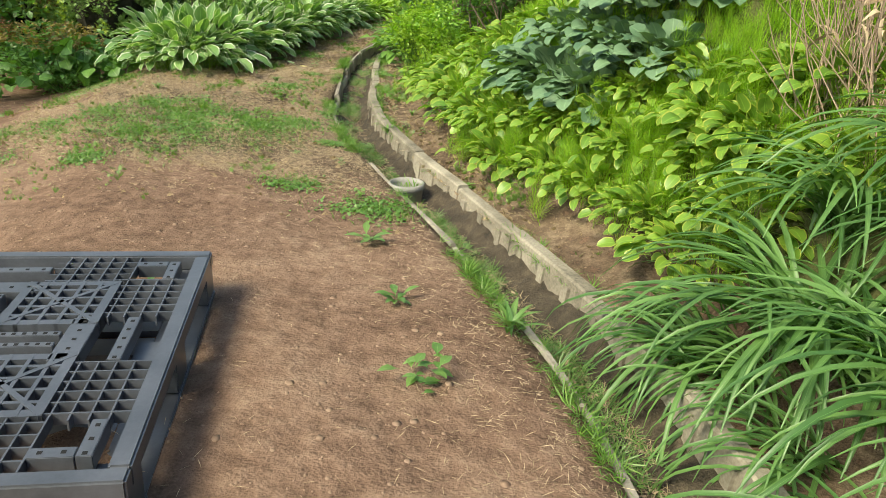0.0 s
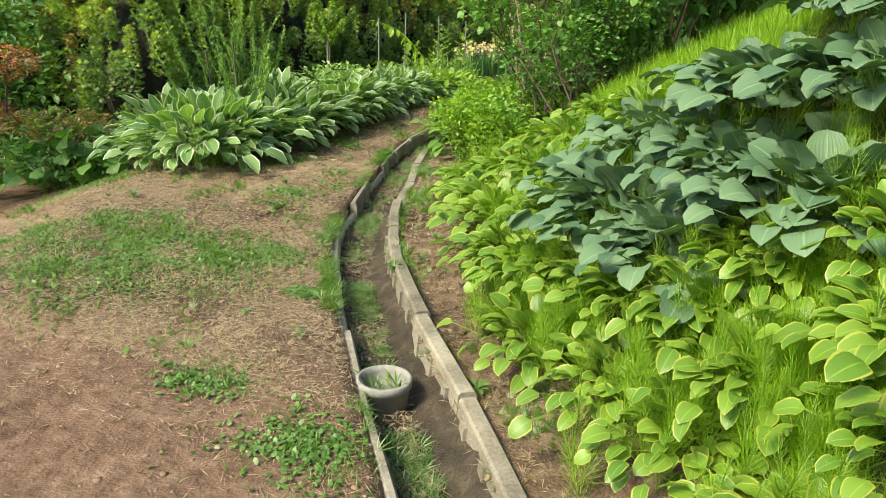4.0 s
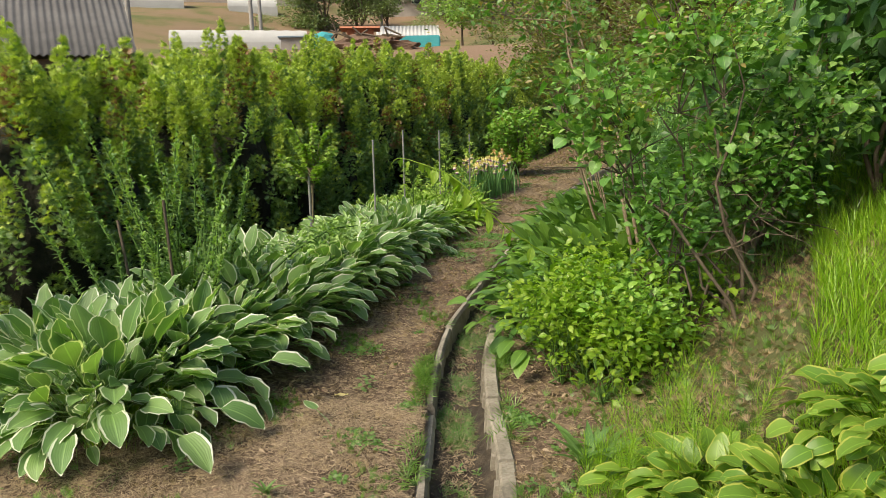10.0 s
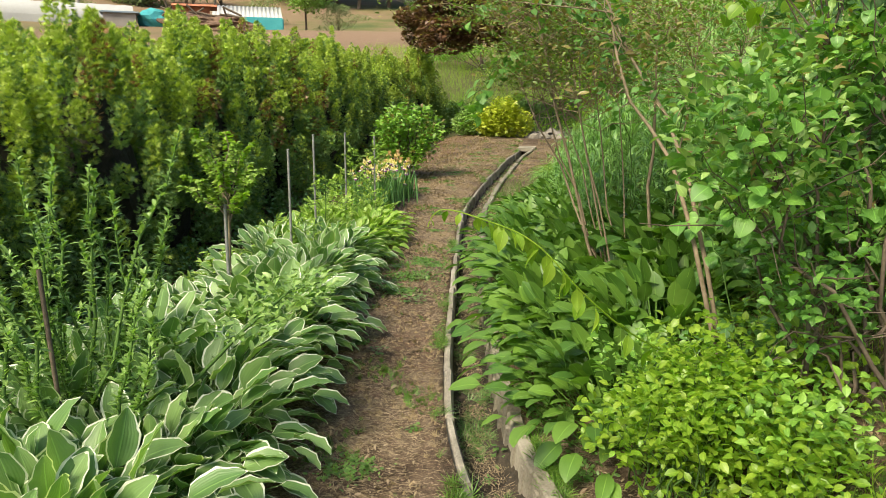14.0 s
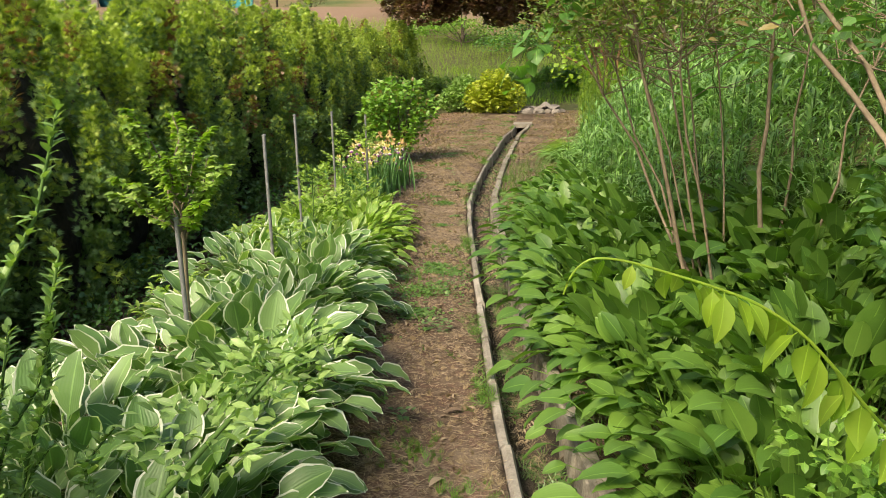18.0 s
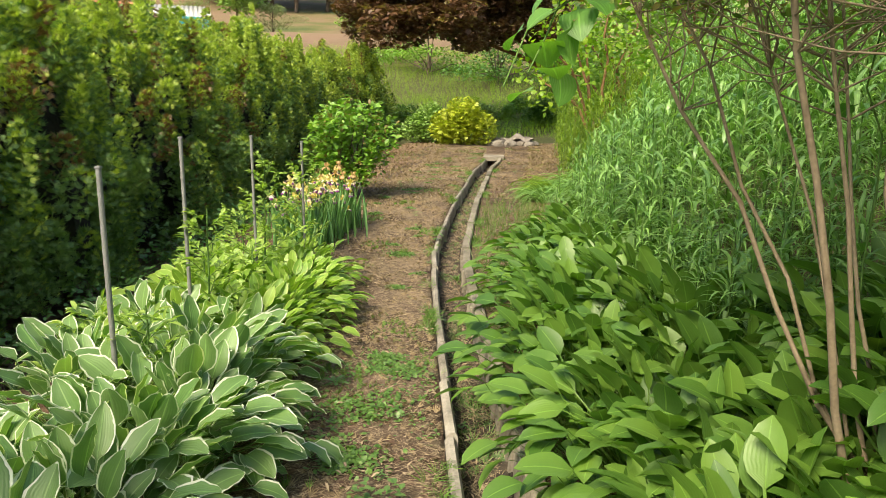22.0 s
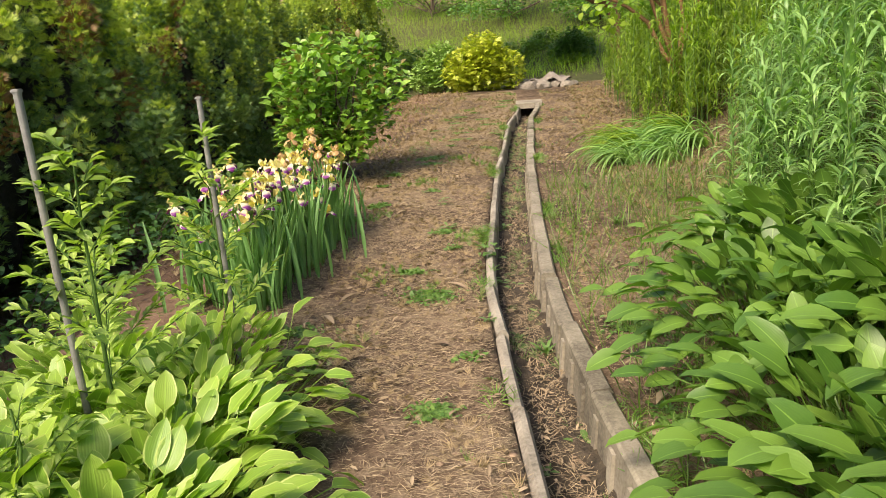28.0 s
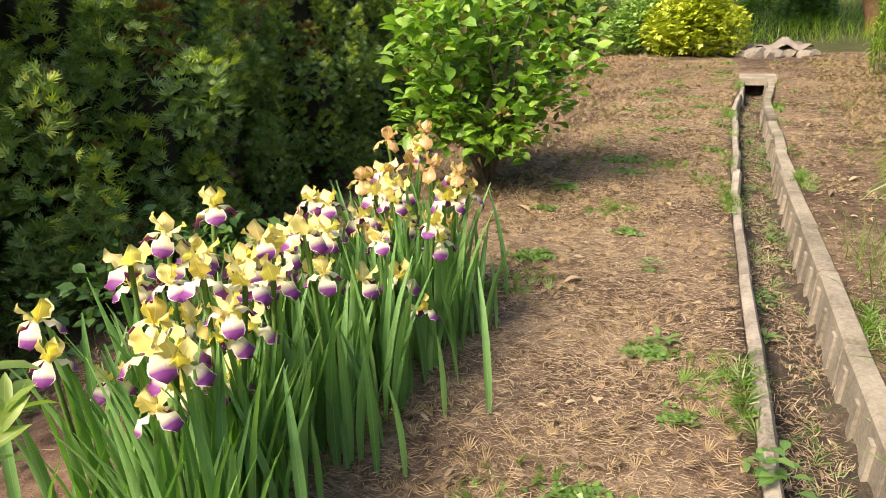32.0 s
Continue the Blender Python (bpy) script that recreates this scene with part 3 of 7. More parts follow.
# ---- hostas ----
TALL_SPANS = [(89, 58), (87, 34), (85, 12), (82, -6), (77, -20), (70, -34), (62, -46)]
MOUND_SPANS = [(86, 40), (83, 8), (78, -16), (71, -32), (62, -44), (51, -52), (36, -54)]


def hosta_kind(mat, length, width, stalk, cup=0.3, wave=0.02, spans=TALL_SPANS, peak=0.40, point=0.72):
    """Leaf meshes for near clumps and lighter leaf arrays for far ones."""
    shape = dict(stalk=stalk, cup=cup, wave=wave, peak=peak, point=point)
    near = [mesh_of("leaf", *(lambda q: (q[0], q[1], mat, q[2]))(arc_leaf(length, width, a0, a1, nv=9, nu=4, **shape))) for a0, a1 in spans]
    return near, [arc_leaf(length, width, a0, a1, nv=7, nu=2, **shape) for a0, a1 in spans], mat


WHITE = hosta_kind(M_HOSTA_WHITE, 0.56, 0.100, 0.69, 0.32, 0.05, TALL_SPANS, peak=0.42)
GREEN = hosta_kind(M_HOSTA_GREEN, 0.43, 0.070, 0.71, 0.25, 0.04, TALL_SPANS, 0.40, 0.62)
GOLD = hosta_kind(M_HOSTA_GOLD, 0.20, 0.060, 0.58, 0.24, 0.03, MOUND_SPANS, 0.38, 0.54)
BLUE = hosta_kind(M_HOSTA_BLUE, 0.265, 0.112, 0.56, 0.24, 0.03, MOUND_SPANS, 0.36, 0.48)
BROAD = hosta_kind(M_BROAD, 0.52, 0.084, 0.71, 0.25, 0.03, TALL_SPANS, 0.40, 0.66)


def hosta(sort, x, y, label, group, leaves=44, size=1.0, seed=0, spread=0.18, near=True):
    """One clump: near the path each leaf is a part that leaves the crown at its own turn; farther off the leaves are one part."""
    meshes, arrays, mat = sort
    r = random.Random(seed)
    z = float(land(x, y))
    root = thing("hosta", x, y, z - 0.01, label, "hosta", group)
    far = {"inner_leaves": [], "middle_leaves": [], "outer_leaves": []}
    for k in range(leaves):
        q = (k + 0.5) / leaves
        n = max(0, min(6, int(q * 7 + r.uniform(-0.8, 0.8))))
        az = k * 2.39996 + r.uniform(-0.5, 0.5)
        d = spread * math.sqrt(q) * r.uniform(0.2, 1.3)
        g = size * r.uniform(0.7, 1.18)
        m = Matrix.LocRotScale((-math.sin(az) * d, math.cos(az) * d, 0), Euler((r.uniform(-0.20, 0.26), r.uniform(-0.5, 0.5), az)), (g * r.uniform(0.85, 1.15), g, g))
        if near:
            put("leaf", meshes[n], root).matrix_basis = m
        else:
            far[("inner_leaves", "middle_leaves", "outer_leaves")[min(2, int(q * 3))]].append((arrays[n], np.array(m)))
    for name, ring in far.items():
        if ring:
            v, f, u = joined([(a[0] @ mm[:3, :3].T + mm[:3, 3], a[1], a[2]) for a, mm in ring])
            put(name, mesh_of(name, v, f, mat, u), root)["kind"] = "stuff"
    return root


def plant_hostas():
    r = random.Random(11)
    label = "clump of hosta with white-edged green leaves beside the path"
    for k in range(13):
        y = 6.96 + k * 0.42
        front = np.interp(y, (6.9, 7.5, 8.4, 10.0, 12.6), (-1.62, -1.36, -1.16, -1.14, -1.12))
        for row, dx in enumerate((0.0, -0.42)):
            if row == 1 and k % 2 and y > 9.6:
                continue
            x = float(xch(y)) + front + dx + r.uniform(-0.05, 0.05)
            hosta(WHITE, x, y + 0.14 * row + r.uniform(-0.06, 0.06), label, "white-edged hosta row", 150, float(np.interp(y, (6.8, 9.5, 12), (1.0, 0.98, 0.84))) * (0.86 + 0.2 * abs(math.sin(math.pi * (y - 6.4) / 1.35))) + r.uniform(-0.05, 0.05), seed=k * 3 + row, near=row == 0 and k < 11, spread=0.2)
    for k, (x, y, g) in enumerate(((-4.28, 6.85, 0.86), (-4.62, 7.08, 0.62), (-4.3, 7.35, 0.95), (-4.75, 7.5, 0.88))):
        hosta(WHITE, x, y, label, "white-edged hosta row", 104, g, seed=70 + k, near=k < 2, spread=0.2)
    for k in range(12):
        y = 12.3 + (k % 6) * 0.34
        x = float(xch(y)) - 1.06 - 0.42 * (k // 6) + r.uniform(-0.05, 0.05)
        hosta(GREEN, x, y, "clump of bright green hosta with pale leaf edges", "green hosta group", 230, r.uniform(0.84, 1.0) * float(np.interp(y, (13.0, 13.9), (1.0, 0.76))), seed=90 + k, spread=0.27, near=k < 3)
    gold = "clump of hosta with yellow-edged green leaves on the bank"
    for k in range(44):
        y = 3.15 + (k // 4) * 0.36
        s = (0.88, 1.14, 1.42, 1.74)[k % 4] + r.uniform(-0.08, 0.08)
        if (4.45 < y < 5.9 and s > 1.25) or (y > 5.6 and s > 1.0 and (k + k // 4) % 3 == 0):
            continue
        hosta(GOLD, float(xch(y)) + s + 0.13, y + r.uniform(-0.1, 0.1), gold, "yellow-edged hosta on the bank", 165, r.uniform(0.9, 1.2), seed=120 + k, spread=0.22, near=k in (0, 4))
    blue = "clump of large blue-grey hosta on the bank"
    for k, (s, y) in enumerate(((1.02, 4.6), (1.35, 4.5), (1.05, 4.98), (1.1, 5.4), (1.4, 4.85), (1.45, 5.2), (1.85, 4.9), (1.4, 5.6), (1.8, 5.55), (1.75, 5.2), (2.2, 5.2), (2.3, 5.7), (2.15, 4.75), (2.75, 5.4), (2.7, 4.8), (3.3, 5.6), (3.7, 5.0), (2.7, 6.4), (3.2, 6.6), (3.6, 6.2), (4.1, 5.6), (4.3, 6.6), (3.5, 4.5), (2.9, 5.9), (3.2, 5.1))):
        hosta(BLUE, float(xch(y)) + s + 0.42, y, blue, "blue hosta on the bank", 136, r.uniform(0.85, 1.08), seed=160 + k, spread=0.3, near=s < 1.2)
    broad = "clump of long-leaved green hosta beside the drain"
    for k in range(96):
        y = 8.75 + (k % 24) * 0.32
        s = 0.74 + 0.34 * (k // 24)
        if y > np.interp(s, (0.6, 0.85, 1.5, 1.9), (13.9, 14.7, 15.8, 16.1)) or y < 8.6 + 0.5 * (k // 24) or (s > 1.2 and y > 11.2):
            continue
        hosta(BROAD, float(xch(y)) + s + float(np.interp(y, (12.4, 13.4), (0, 0.14))) + r.uniform(-0.08, 0.08), y + r.uniform(-0.1, 0.1), broad, "green hosta bed beside the drain", 145, r.uniform(0.8, 1.1) * float(np.interp(y, (12.4, 13.6), (1.0, 0.74))), seed=210 + k, spread=0.31, near=s < 0.7 and 11.2 < y < 12.6)


plant_hostas()


# ---- conifer plantation ----
def conifer_mesh(height, radius, sprays, seed, brown=0.018, spread_out=1.0):
    """A crown of upright plumes on a tapering column, each plume clad in small sprays."""
    r = np.random.default_rng(seed)
    m = 90
    ph = np.linspace(0.04, 0.97, m) ** 0.85
    paz = np.arange(m) * 2.39996 + r.normal(0, 0.3, m)
    out = radius * np.clip(1 - (np.clip(ph - 0.2, 0, 1) / 0.86) ** 2.0, 0.02, 1) * np.where(ph < 0.2, 0.72 + ph * 1.4, 1.0) * r.uniform(0.55, 1.1, m)
    centre = np.stack([-np.sin(paz) * out, np.cos(paz) * out, 0.05 + ph * height], -1)
    fat, tall = r.uniform(0.08, 0.20, m) * (1.1 - 0.5 * ph), r.uniform(0.16, 0.42, m)
    centre[:, 2] += r.normal(0, 0.07, m)
    n = sprays
    k = r.integers(0, m, n)
    v = r.beta(1.2, 1.0, n)
    a = r.uniform(0, 2 * np.pi, n)
    ring = fat[k] * np.sqrt(np.clip(1 - (2 * v - 1) ** 2, 0.02, 1)) * (1 - 0.5 * v) * r.uniform(0.5, 1.35, n)
    d = np.stack([-np.sin(a), np.cos(a)], -1)
    p = centre[k] + np.concatenate([d * ring[:, None] + centre[k][:, :2] * (0.12 * v)[:, None], ((v - 0.4) * tall[k] * 1.6)[:, None]], -1)
    p[:, 2] = np.maximum(p[:, 2], 0.06)
    rot = turns(a + r.normal(0, 0.6, n), r.normal(0.8, 0.4, n), r.uniform(-1.2, 1.2, n))
    fan = spray((-0.95, -0.55, -0.18, 0.18, 0.55, 0.95), 0.05 * spread_out, 0.0072 * spread_out)
    outward = (d * np.stack([-np.sin(paz[k]), np.cos(paz[k])], -1)).sum(1)
    fresh = 0.45 * v + 0.2 * outward + 1.0 * (ph[k] - 0.5) + r.normal(0, 0.22, n) + 0.25 * np.sin(k * 3.7 + seed)
    kind = np.where((np.sin(k * 5.1 + seed * 2) > 0.97) & (r.random(n) < 0.4 + 8 * brown), 2, np.where(fresh > 0.5, 1, 0))
    size = r.uniform(0.7, 1.35, n)
    groups = [scatter(fan, p[kind == q], rot[kind == q], size[kind == q]) for q in range(3)]
    v, f, u, sl = gather(*groups)
    return mesh_of("crown", v, f, [M_CONIFER, M_CONIFER_TIP, M_CONIFER_BROWN], u, sl)


def plant_conifers():
    crowns = [conifer_mesh(2.4, 0.78, 17000, k) for k in range(4)] + [conifer_mesh(2.4, 0.78, 6500, 9 + k, spread_out=1.5) for k in range(2)]
    tv, tf, tu = tube(bent((0, 0, 0), (0, 0, 1.9), 0, 6, 0.02), np.linspace(0.05, 0.012, 6))
    trunk = mesh_of("trunk", tv, tf, M_BARK, tu)
    # solid dark lumps added so that gaps between the sprays read as shaded
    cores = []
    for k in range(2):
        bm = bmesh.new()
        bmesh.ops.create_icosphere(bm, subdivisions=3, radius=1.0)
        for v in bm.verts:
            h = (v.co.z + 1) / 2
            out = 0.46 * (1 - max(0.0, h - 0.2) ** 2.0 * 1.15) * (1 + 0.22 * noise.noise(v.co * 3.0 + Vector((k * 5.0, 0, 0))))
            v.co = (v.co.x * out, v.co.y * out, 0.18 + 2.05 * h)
        me = bpy.data.meshes.new("shade_core")
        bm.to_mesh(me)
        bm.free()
        me.materials.append(M_CROWN_SHADE)
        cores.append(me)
    r = random.Random(5)
    for row in range(5):
        for k in range(23 if row < 3 else 15):
            y = 6.6 + k * 1.08 + r.uniform(-0.15, 0.15) + (row % 2) * 0.5
            x = -6.75 - row * 1.15 + r.uniform(-0.15, 0.15)
            x += np.interp(y, (6, 8, 14, 18, 22, 26, 32), (0.0, 0, 0.0, -0.1, 0.15, 0.6, 1.05))
            if y < (8.7, 8.6, 8.0, 8.0, 8.0, 8.0)[row]:
                continue
            root = thing("conifer", x, y, float(land(x, y)) - 0.03, "dense clipped evergreen conifer with yellowish fresh tips", "conifer", "conifer plantation", turn=r.uniform(0, 360))
            g = r.uniform(0.84, 1.12) * np.interp(y, (6, 10, 13, 18, 24, 32), (0.94, 0.97, 1.0, 1.08, 1.06, 1.04))
            root.scale = (g * r.uniform(0.9, 1.1), g, g)
            put("trunk", trunk, root)
            put("shade_core", cores[r.randrange(2)], root)
            put("crown", crowns[r.randrange(4)] if row < 2 else crowns[4 + r.randrange(2)], root)


plant_conifers()


# ---- irises ----
def iris_parts():
    leaves = [mesh_of("leaf", *_lf[:2], M_IRIS, _lf[2]) for _lf in (arc_leaf(0.50, 0.029, 88, 76, nv=6, nu=2, cup=0.5, peak=0.35, point=0.6, base=0.5), arc_leaf(0.46, 0.028, 84, 60, nv=6, nu=2, cup=0.5, peak=0.35, point=0.6, base=0.5), arc_leaf(0.36, 0.027, 76, 38, nv=6, nu=2, cup=0.5, peak=0.35, point=0.6, base=0.5))]
    std = arc_leaf(0.056, 0.042, 66, 60, nv=6, nu=4, cup=-0.35, wave=0.16, peak=0.58, point=0.6, base=0.25)
    fal = arc_leaf(0.078, 0.05, 14, -96, nv=7, nu=4, cup=-0.3, wave=0.13, peak=0.64, point=0.6, base=0.2)
    return leaves, mesh_of("standard", std[0], std[1], M_PETAL_OLD, std[2]), mesh_of("fall", fal[0], fal[1], M_PETAL_OLD, fal[2]), mesh_of("standard", std[0], std[1], M_PETAL, std[2]), mesh_of("fall", fal[0], fal[1], M_FALL, fal[2])


def plant_irises():
    leaves, old_standard, old_fall, standard, fall = iris_parts()
    r = random.Random(21)
    filler = []
    for k in range(3):
        g = np.random.default_rng(25 + k)
        q = arc_leaf(0.42, 0.025, 86, 62, nv=4, nu=2, cup=0.5, peak=0.35, point=0.6, base=0.5)
        v, f, u = scatter(q, np.stack([g.normal(0, 0.08, 16), g.normal(0, 0.08, 16), np.zeros(16)], -1), turns(g.uniform(0, 6.28, 16)), g.uniform(0.6, 1.15, 16))
        filler.append(mesh_of("leaf_mass", v, f, M_IRIS, u))
    for k in range(34):
        q = k / 33
        y = 14.95 + q * 1.6
        x = float(xch(y)) - 1.05 - r.uniform(0, 0.42) + 0.10 * q
        z = float(land(x, y))
        root = thing("iris", x, y, z - 0.01, "bearded iris with pale yellow and purple flowers", "iris", "iris row beside the path", turn=r.uniform(0, 360))
        for j in range(8):
            ob = put("leaf", leaves[0 if j < 5 else 1], root)
            g = r.uniform(0.8, 1.15)
            az = r.uniform(0, 6.28)
            ob.matrix_basis = Matrix.LocRotScale((r.uniform(-0.06, 0.06), r.uniform(-0.06, 0.06), 0), Euler((0, 0, az)), (g, g, g))
        put("leaf_mass", filler[k % 3], root)["kind"] = "stuff"
        top = r.uniform(0.48, 0.64)
        lean = (r.uniform(-0.08, 0.08), r.uniform(-0.08, 0.08))
        sv, sf, su = tube(bent((0, 0, 0), (lean[0], lean[1], top), 0, 5, 0.004), 0.006, 5)
        put("stem", mesh_of("stem", sv, sf, M_STEM, su), root)
        for j in range(r.choice((2, 2, 3, 3))):
            hz = top - j * r.uniform(0.06, 0.11)
            off = (0.035 * j * r.choice((-1, 1)), 0.035 * j * r.choice((-1, 1)))
            head = put("flower", None, root)
            head.matrix_basis = pose(lean[0] * hz / top + off[0], lean[1] * hz / top + off[1], hz, r.uniform(-12, 12), r.uniform(-12, 12), r.uniform(0, 360))
            g = r.uniform(0.85, 1.12)
            for a in range(3):
                s1 = put("standard", old_standard if k > 26 and j != 1 else standard, head)
                s1.matrix_basis = Matrix.LocRotScale((0, 0, 0), Euler((r.uniform(-0.5, 0.25), r.uniform(-0.3, 0.3), a * 2.094 + 1.05 + r.uniform(-0.3, 0.3))), (g, g, g))
                s2 = put("fall", old_fall if k > 26 and j != 1 else fall, head)
                s2.matrix_basis = Matrix.LocRotScale((0, 0, 0), Euler((r.uniform(-0.15, 0.15), 0, a * 2.094)), (g, g, g))


plant_irises()


# ---- shrubs and trees ----
def foliage(leaf, centres, radii, count, seed, up=0.2, size=(0.8, 1.2), shell=0.6):
    """Leaves over a set of lumpy masses, facing outward and up."""
    r = np.random.default_rng(seed)
    c, rad = np.asarray(centres, float), np.asarray(radii, float)
    if rad.ndim == 1:
        rad = np.repeat(rad[:, None], 3, 1)
    wgt = rad.prod(1) ** (2 / 3)
    k = r.choice(len(c), count, p=wgt / wgt.sum())
    d = r.normal(0, 1, (count, 3))
    d /= np.linalg.norm(d, axis=1)[:, None]
    q = np.where(r.random(count) < shell, r.uniform(0.82, 1.08, count), r.uniform(0.3, 0.9, count))
    p = c[k] + d * rad[k] * q[:, None]
    az = np.arctan2(-d[:, 0], d[:, 1]) + r.normal(0, 0.6, count)
    tilt = r.normal(up, 0.45, count)
    return scatter(leaf, p, turns(az, tilt, r.normal(0, 0.5, count)), r.uniform(*size, count))


def limbs(base, tops, r0, r1, wob=0.03, n=7, sides=6):
    return [tube(bent(base if np.ndim(base) == 1 else base[i], t, 0, n, wob), np.linspace(r0, r1, n), sides) for i, t in enumerate(tops)]


def plant(name, x, y, label, category, wood, wood_mat, greens, group="", z=None, twigs=None):
    """A woody plant: each limb is a part, fine twigs are one, and the crown is leaf masses by material. Coordinates are relative to the foot."""
    root = thing(name, x, y, float(land(x, y)) - 0.02 if z is None else z, label, category, group)
    for k, w in enumerate(wood or ()):
        put("trunk" if k == 0 else "limb", mesh_of("limb", *w[:2], wood_mat, w[2]), root)
    if twigs:
        v, f, u = joined(twigs)
        put("twig_mass", mesh_of("twig_mass", v, f, wood_mat, u), root)["kind"] = "stuff"
    if greens:
        v, f, u, sl = gather(*[g for _, g in greens])
        put("crown", mesh_of("crown", v, f, [m for m, _ in greens], u, sl), root)
    return root


OVAL = arc_leaf(0.075, 0.045, 10, -25, stalk=0.12, nv=4, nu=2, cup=0.3, peak=0.45)
SMALL = arc_leaf(0.05, 0.022, 10, -20, nv=3, nu=2, cup=0.3, peak=0.45)
HEART = arc_leaf(0.13, 0.11, 0, -45, stalk=0.15, nv=6, nu=4, cup=0.15, peak=0.33, point=0.7)
LONG = arc_leaf(0.20, 0.021, 52, -55, nv=5, nu=1, cup=0, peak=0.35)
LEAFLET = spray((-0.8, 0.0, 0.8), 0.05, 0.028, 0.15)
POINTED = arc_leaf(0.16, 0.075, 5, -35, stalk=0.12, nv=6, nu=4, cup=0.2, peak=0.4)


def dense_bush():
    """The rounded green bush at the end of the irises."""
    g = np.random.default_rng(2)
    d = g.normal(0, 1, (34, 3))
    d /= np.linalg.norm(d, axis=1)[:, None]
    c = [(0, 0, 0.7)] + [tuple(np.array((0, 0, 0.74)) + q * (0.46, 0.46, 0.52) * g.uniform(0.7, 1.12)) for q in d]
    rr = [(0.36, 0.36, 0.36)] + [(g.uniform(0.1, 0.2),) * 3 for _ in d]
    w = limbs((0, 0, 0), [(0.3 * math.sin(a), 0.3 * math.cos(a), 1.0) for a in np.arange(0, 6.2, 0.7)], 0.018, 0.006)
    plant("bush", -4.62, 18.25, "rounded leafy green bush with reddish young shoots", "bush", w, M_BARK, [(M_BUSH, foliage(OVAL, c, rr, 2500, 3, size=(0.8, 1.7), shell=0.6)), (M_BUSH_RED, foliage(OVAL, c[1:], rr[1:], 420, 4, up=0.6, size=(0.7, 1.2), shell=1.0))])


dense_bush()


# ---- yard and bank at the start ----
def build_pallet():
    """A black plastic pallet lying on the earth: rim, deck grids, solid bands, blocks and skids."""
    L, W, H = 1.34, 1.34, 0.2
    x, y = -1.445, 2.385
    root = thing("pallet", x, y, float(land(x, y)) - 0.005, "black plastic pallet with latticed deck lying on the earth", "pallet", turn=201.5)
    t0, t1 = H - 0.05, H
    rim = 0.055
    part("rim", boxes((0, 0, t0 - 0.01, L, rim, t1), (0, W - rim, t0 - 0.01, L, W, t1), (0, rim, t0 - 0.01, rim, W - rim, t1), (L - rim, rim, t0 - 0.01, L, W - rim, t1), bevel=0.006), M_PLASTIC, root)
    for k in range(3):
        a = k * (L - 0.15) / 2
        for j in range(3):
            b = j * (W - 0.15) / 2
            part("block", boxes((a + 0.004, b + 0.004, 0.03, a + 0.146, b + 0.146, t0 - 0.01), bevel=0.004), M_PLASTIC, root)
        part("skid", boxes((a, 0, 0, a + 0.15, W, 0.029), bevel=0.004), M_PLASTIC, root)
        for q in np.arange(0.06, W - 0.1, 0.16):
            part("bottom_board", boxes((a + 0.152, q, 0.002, a + (L - 0.15) / 2 - 0.002, q + 0.11, 0.026)), M_PLASTIC, root) if k < 2 else None
    # deck: four lattices, the cross of perforated bars between them, grids and corner bars in the outer strips
    mid, inner = L / 2, 0.27
    hole_marks = []

    def bar(name, x0, y0, x1, y1, pitch=0.055):
        part(name, boxes((x0, y0, t0, x1, y1, t1 - 0.002), bevel=0.002), M_PLASTIC, root)
        along = x1 - x0 > y1 - y0
        span = (x1 - x0) if along else (y1 - y0)
        for q in np.arange(pitch / 2, span, pitch):
            cx, cy = (x0 + q, (y0 + y1) / 2) if along else ((x0 + x1) / 2, y0 + q)
            hole_marks.append((cx - 0.006, cy - 0.006, t1 - 0.0035, cx + 0.006, cy + 0.006, t1 - 0.001))

    for o in (-0.045, 0.02):
        bar("slat", mid + o, inner + 0.09, mid + o + 0.026, mid - 0.08, 0.03)
        bar("slat", mid + o, mid + 0.08, mid + o + 0.026, W - inner - 0.09, 0.03)
        bar("slat", inner + 0.09, mid + o, mid - 0.08, mid + o + 0.026, 0.03)
        bar("slat", mid + 0.08, mid + o, L - inner - 0.09, mid + o + 0.026, 0.03)
    for q in (inner, L - inner - 0.08):
        bar("cross_plate", q, mid - 0.13, q + 0.08, mid + 0.13)
        bar("cross_plate", mid - 0.13, q, mid + 0.13, q + 0.08)
    bar("hub_plate", mid - 0.075, mid - 0.075, mid + 0.075, mid + 0.075)
    for q in (0.145, L - 0.185):
        bar("edge_bar", q, mid - 0.13, q + 0.04, mid + 0.13)
        bar("edge_bar", mid - 0.13, q, mid + 0.13, q + 0.04)
    for sx in (0, 1):
        for sy in (0, 1):
            a = 0.10 if sx == 0 else L - 0.14
            c = 0.10 if sy == 0 else W - 0.14
            bar("corner_bar", a, min(c, c + (0.15 if sy == 0 else -0.11)) if sy else c, a + 0.04, c + 0.15 if sy == 0 else c + 0.04)
            x0, x1 = (a + 0.042, a + 0.15) if sx == 0 else (a - 0.11, a - 0.002)
            bar("corner_bar", x0, c, x1, c + 0.04)
    # solid black blocks on uncut bars; the openings' darkness is only colour
    part("hole_mark", boxes(*hole_marks), M_HOLE_SHADE, root)["kind"] = "stuff"
    strip = []
    for lo, hi in ((0.25, mid - 0.135), (mid + 0.135, L - 0.25)):
        for q in np.arange(lo, hi, 0.05):
            strip += [(q, rim, t0 + 0.01, q + 0.005, inner, t1 - 0.004), (q, W - inner, t0 + 0.01, q + 0.005, W - rim, t1 - 0.004), (rim, q, t0 + 0.01, inner, q + 0.005, t1 - 0.004), (L - inner, q, t0 + 0.01, L - rim, q + 0.005, t1 - 0.004)]
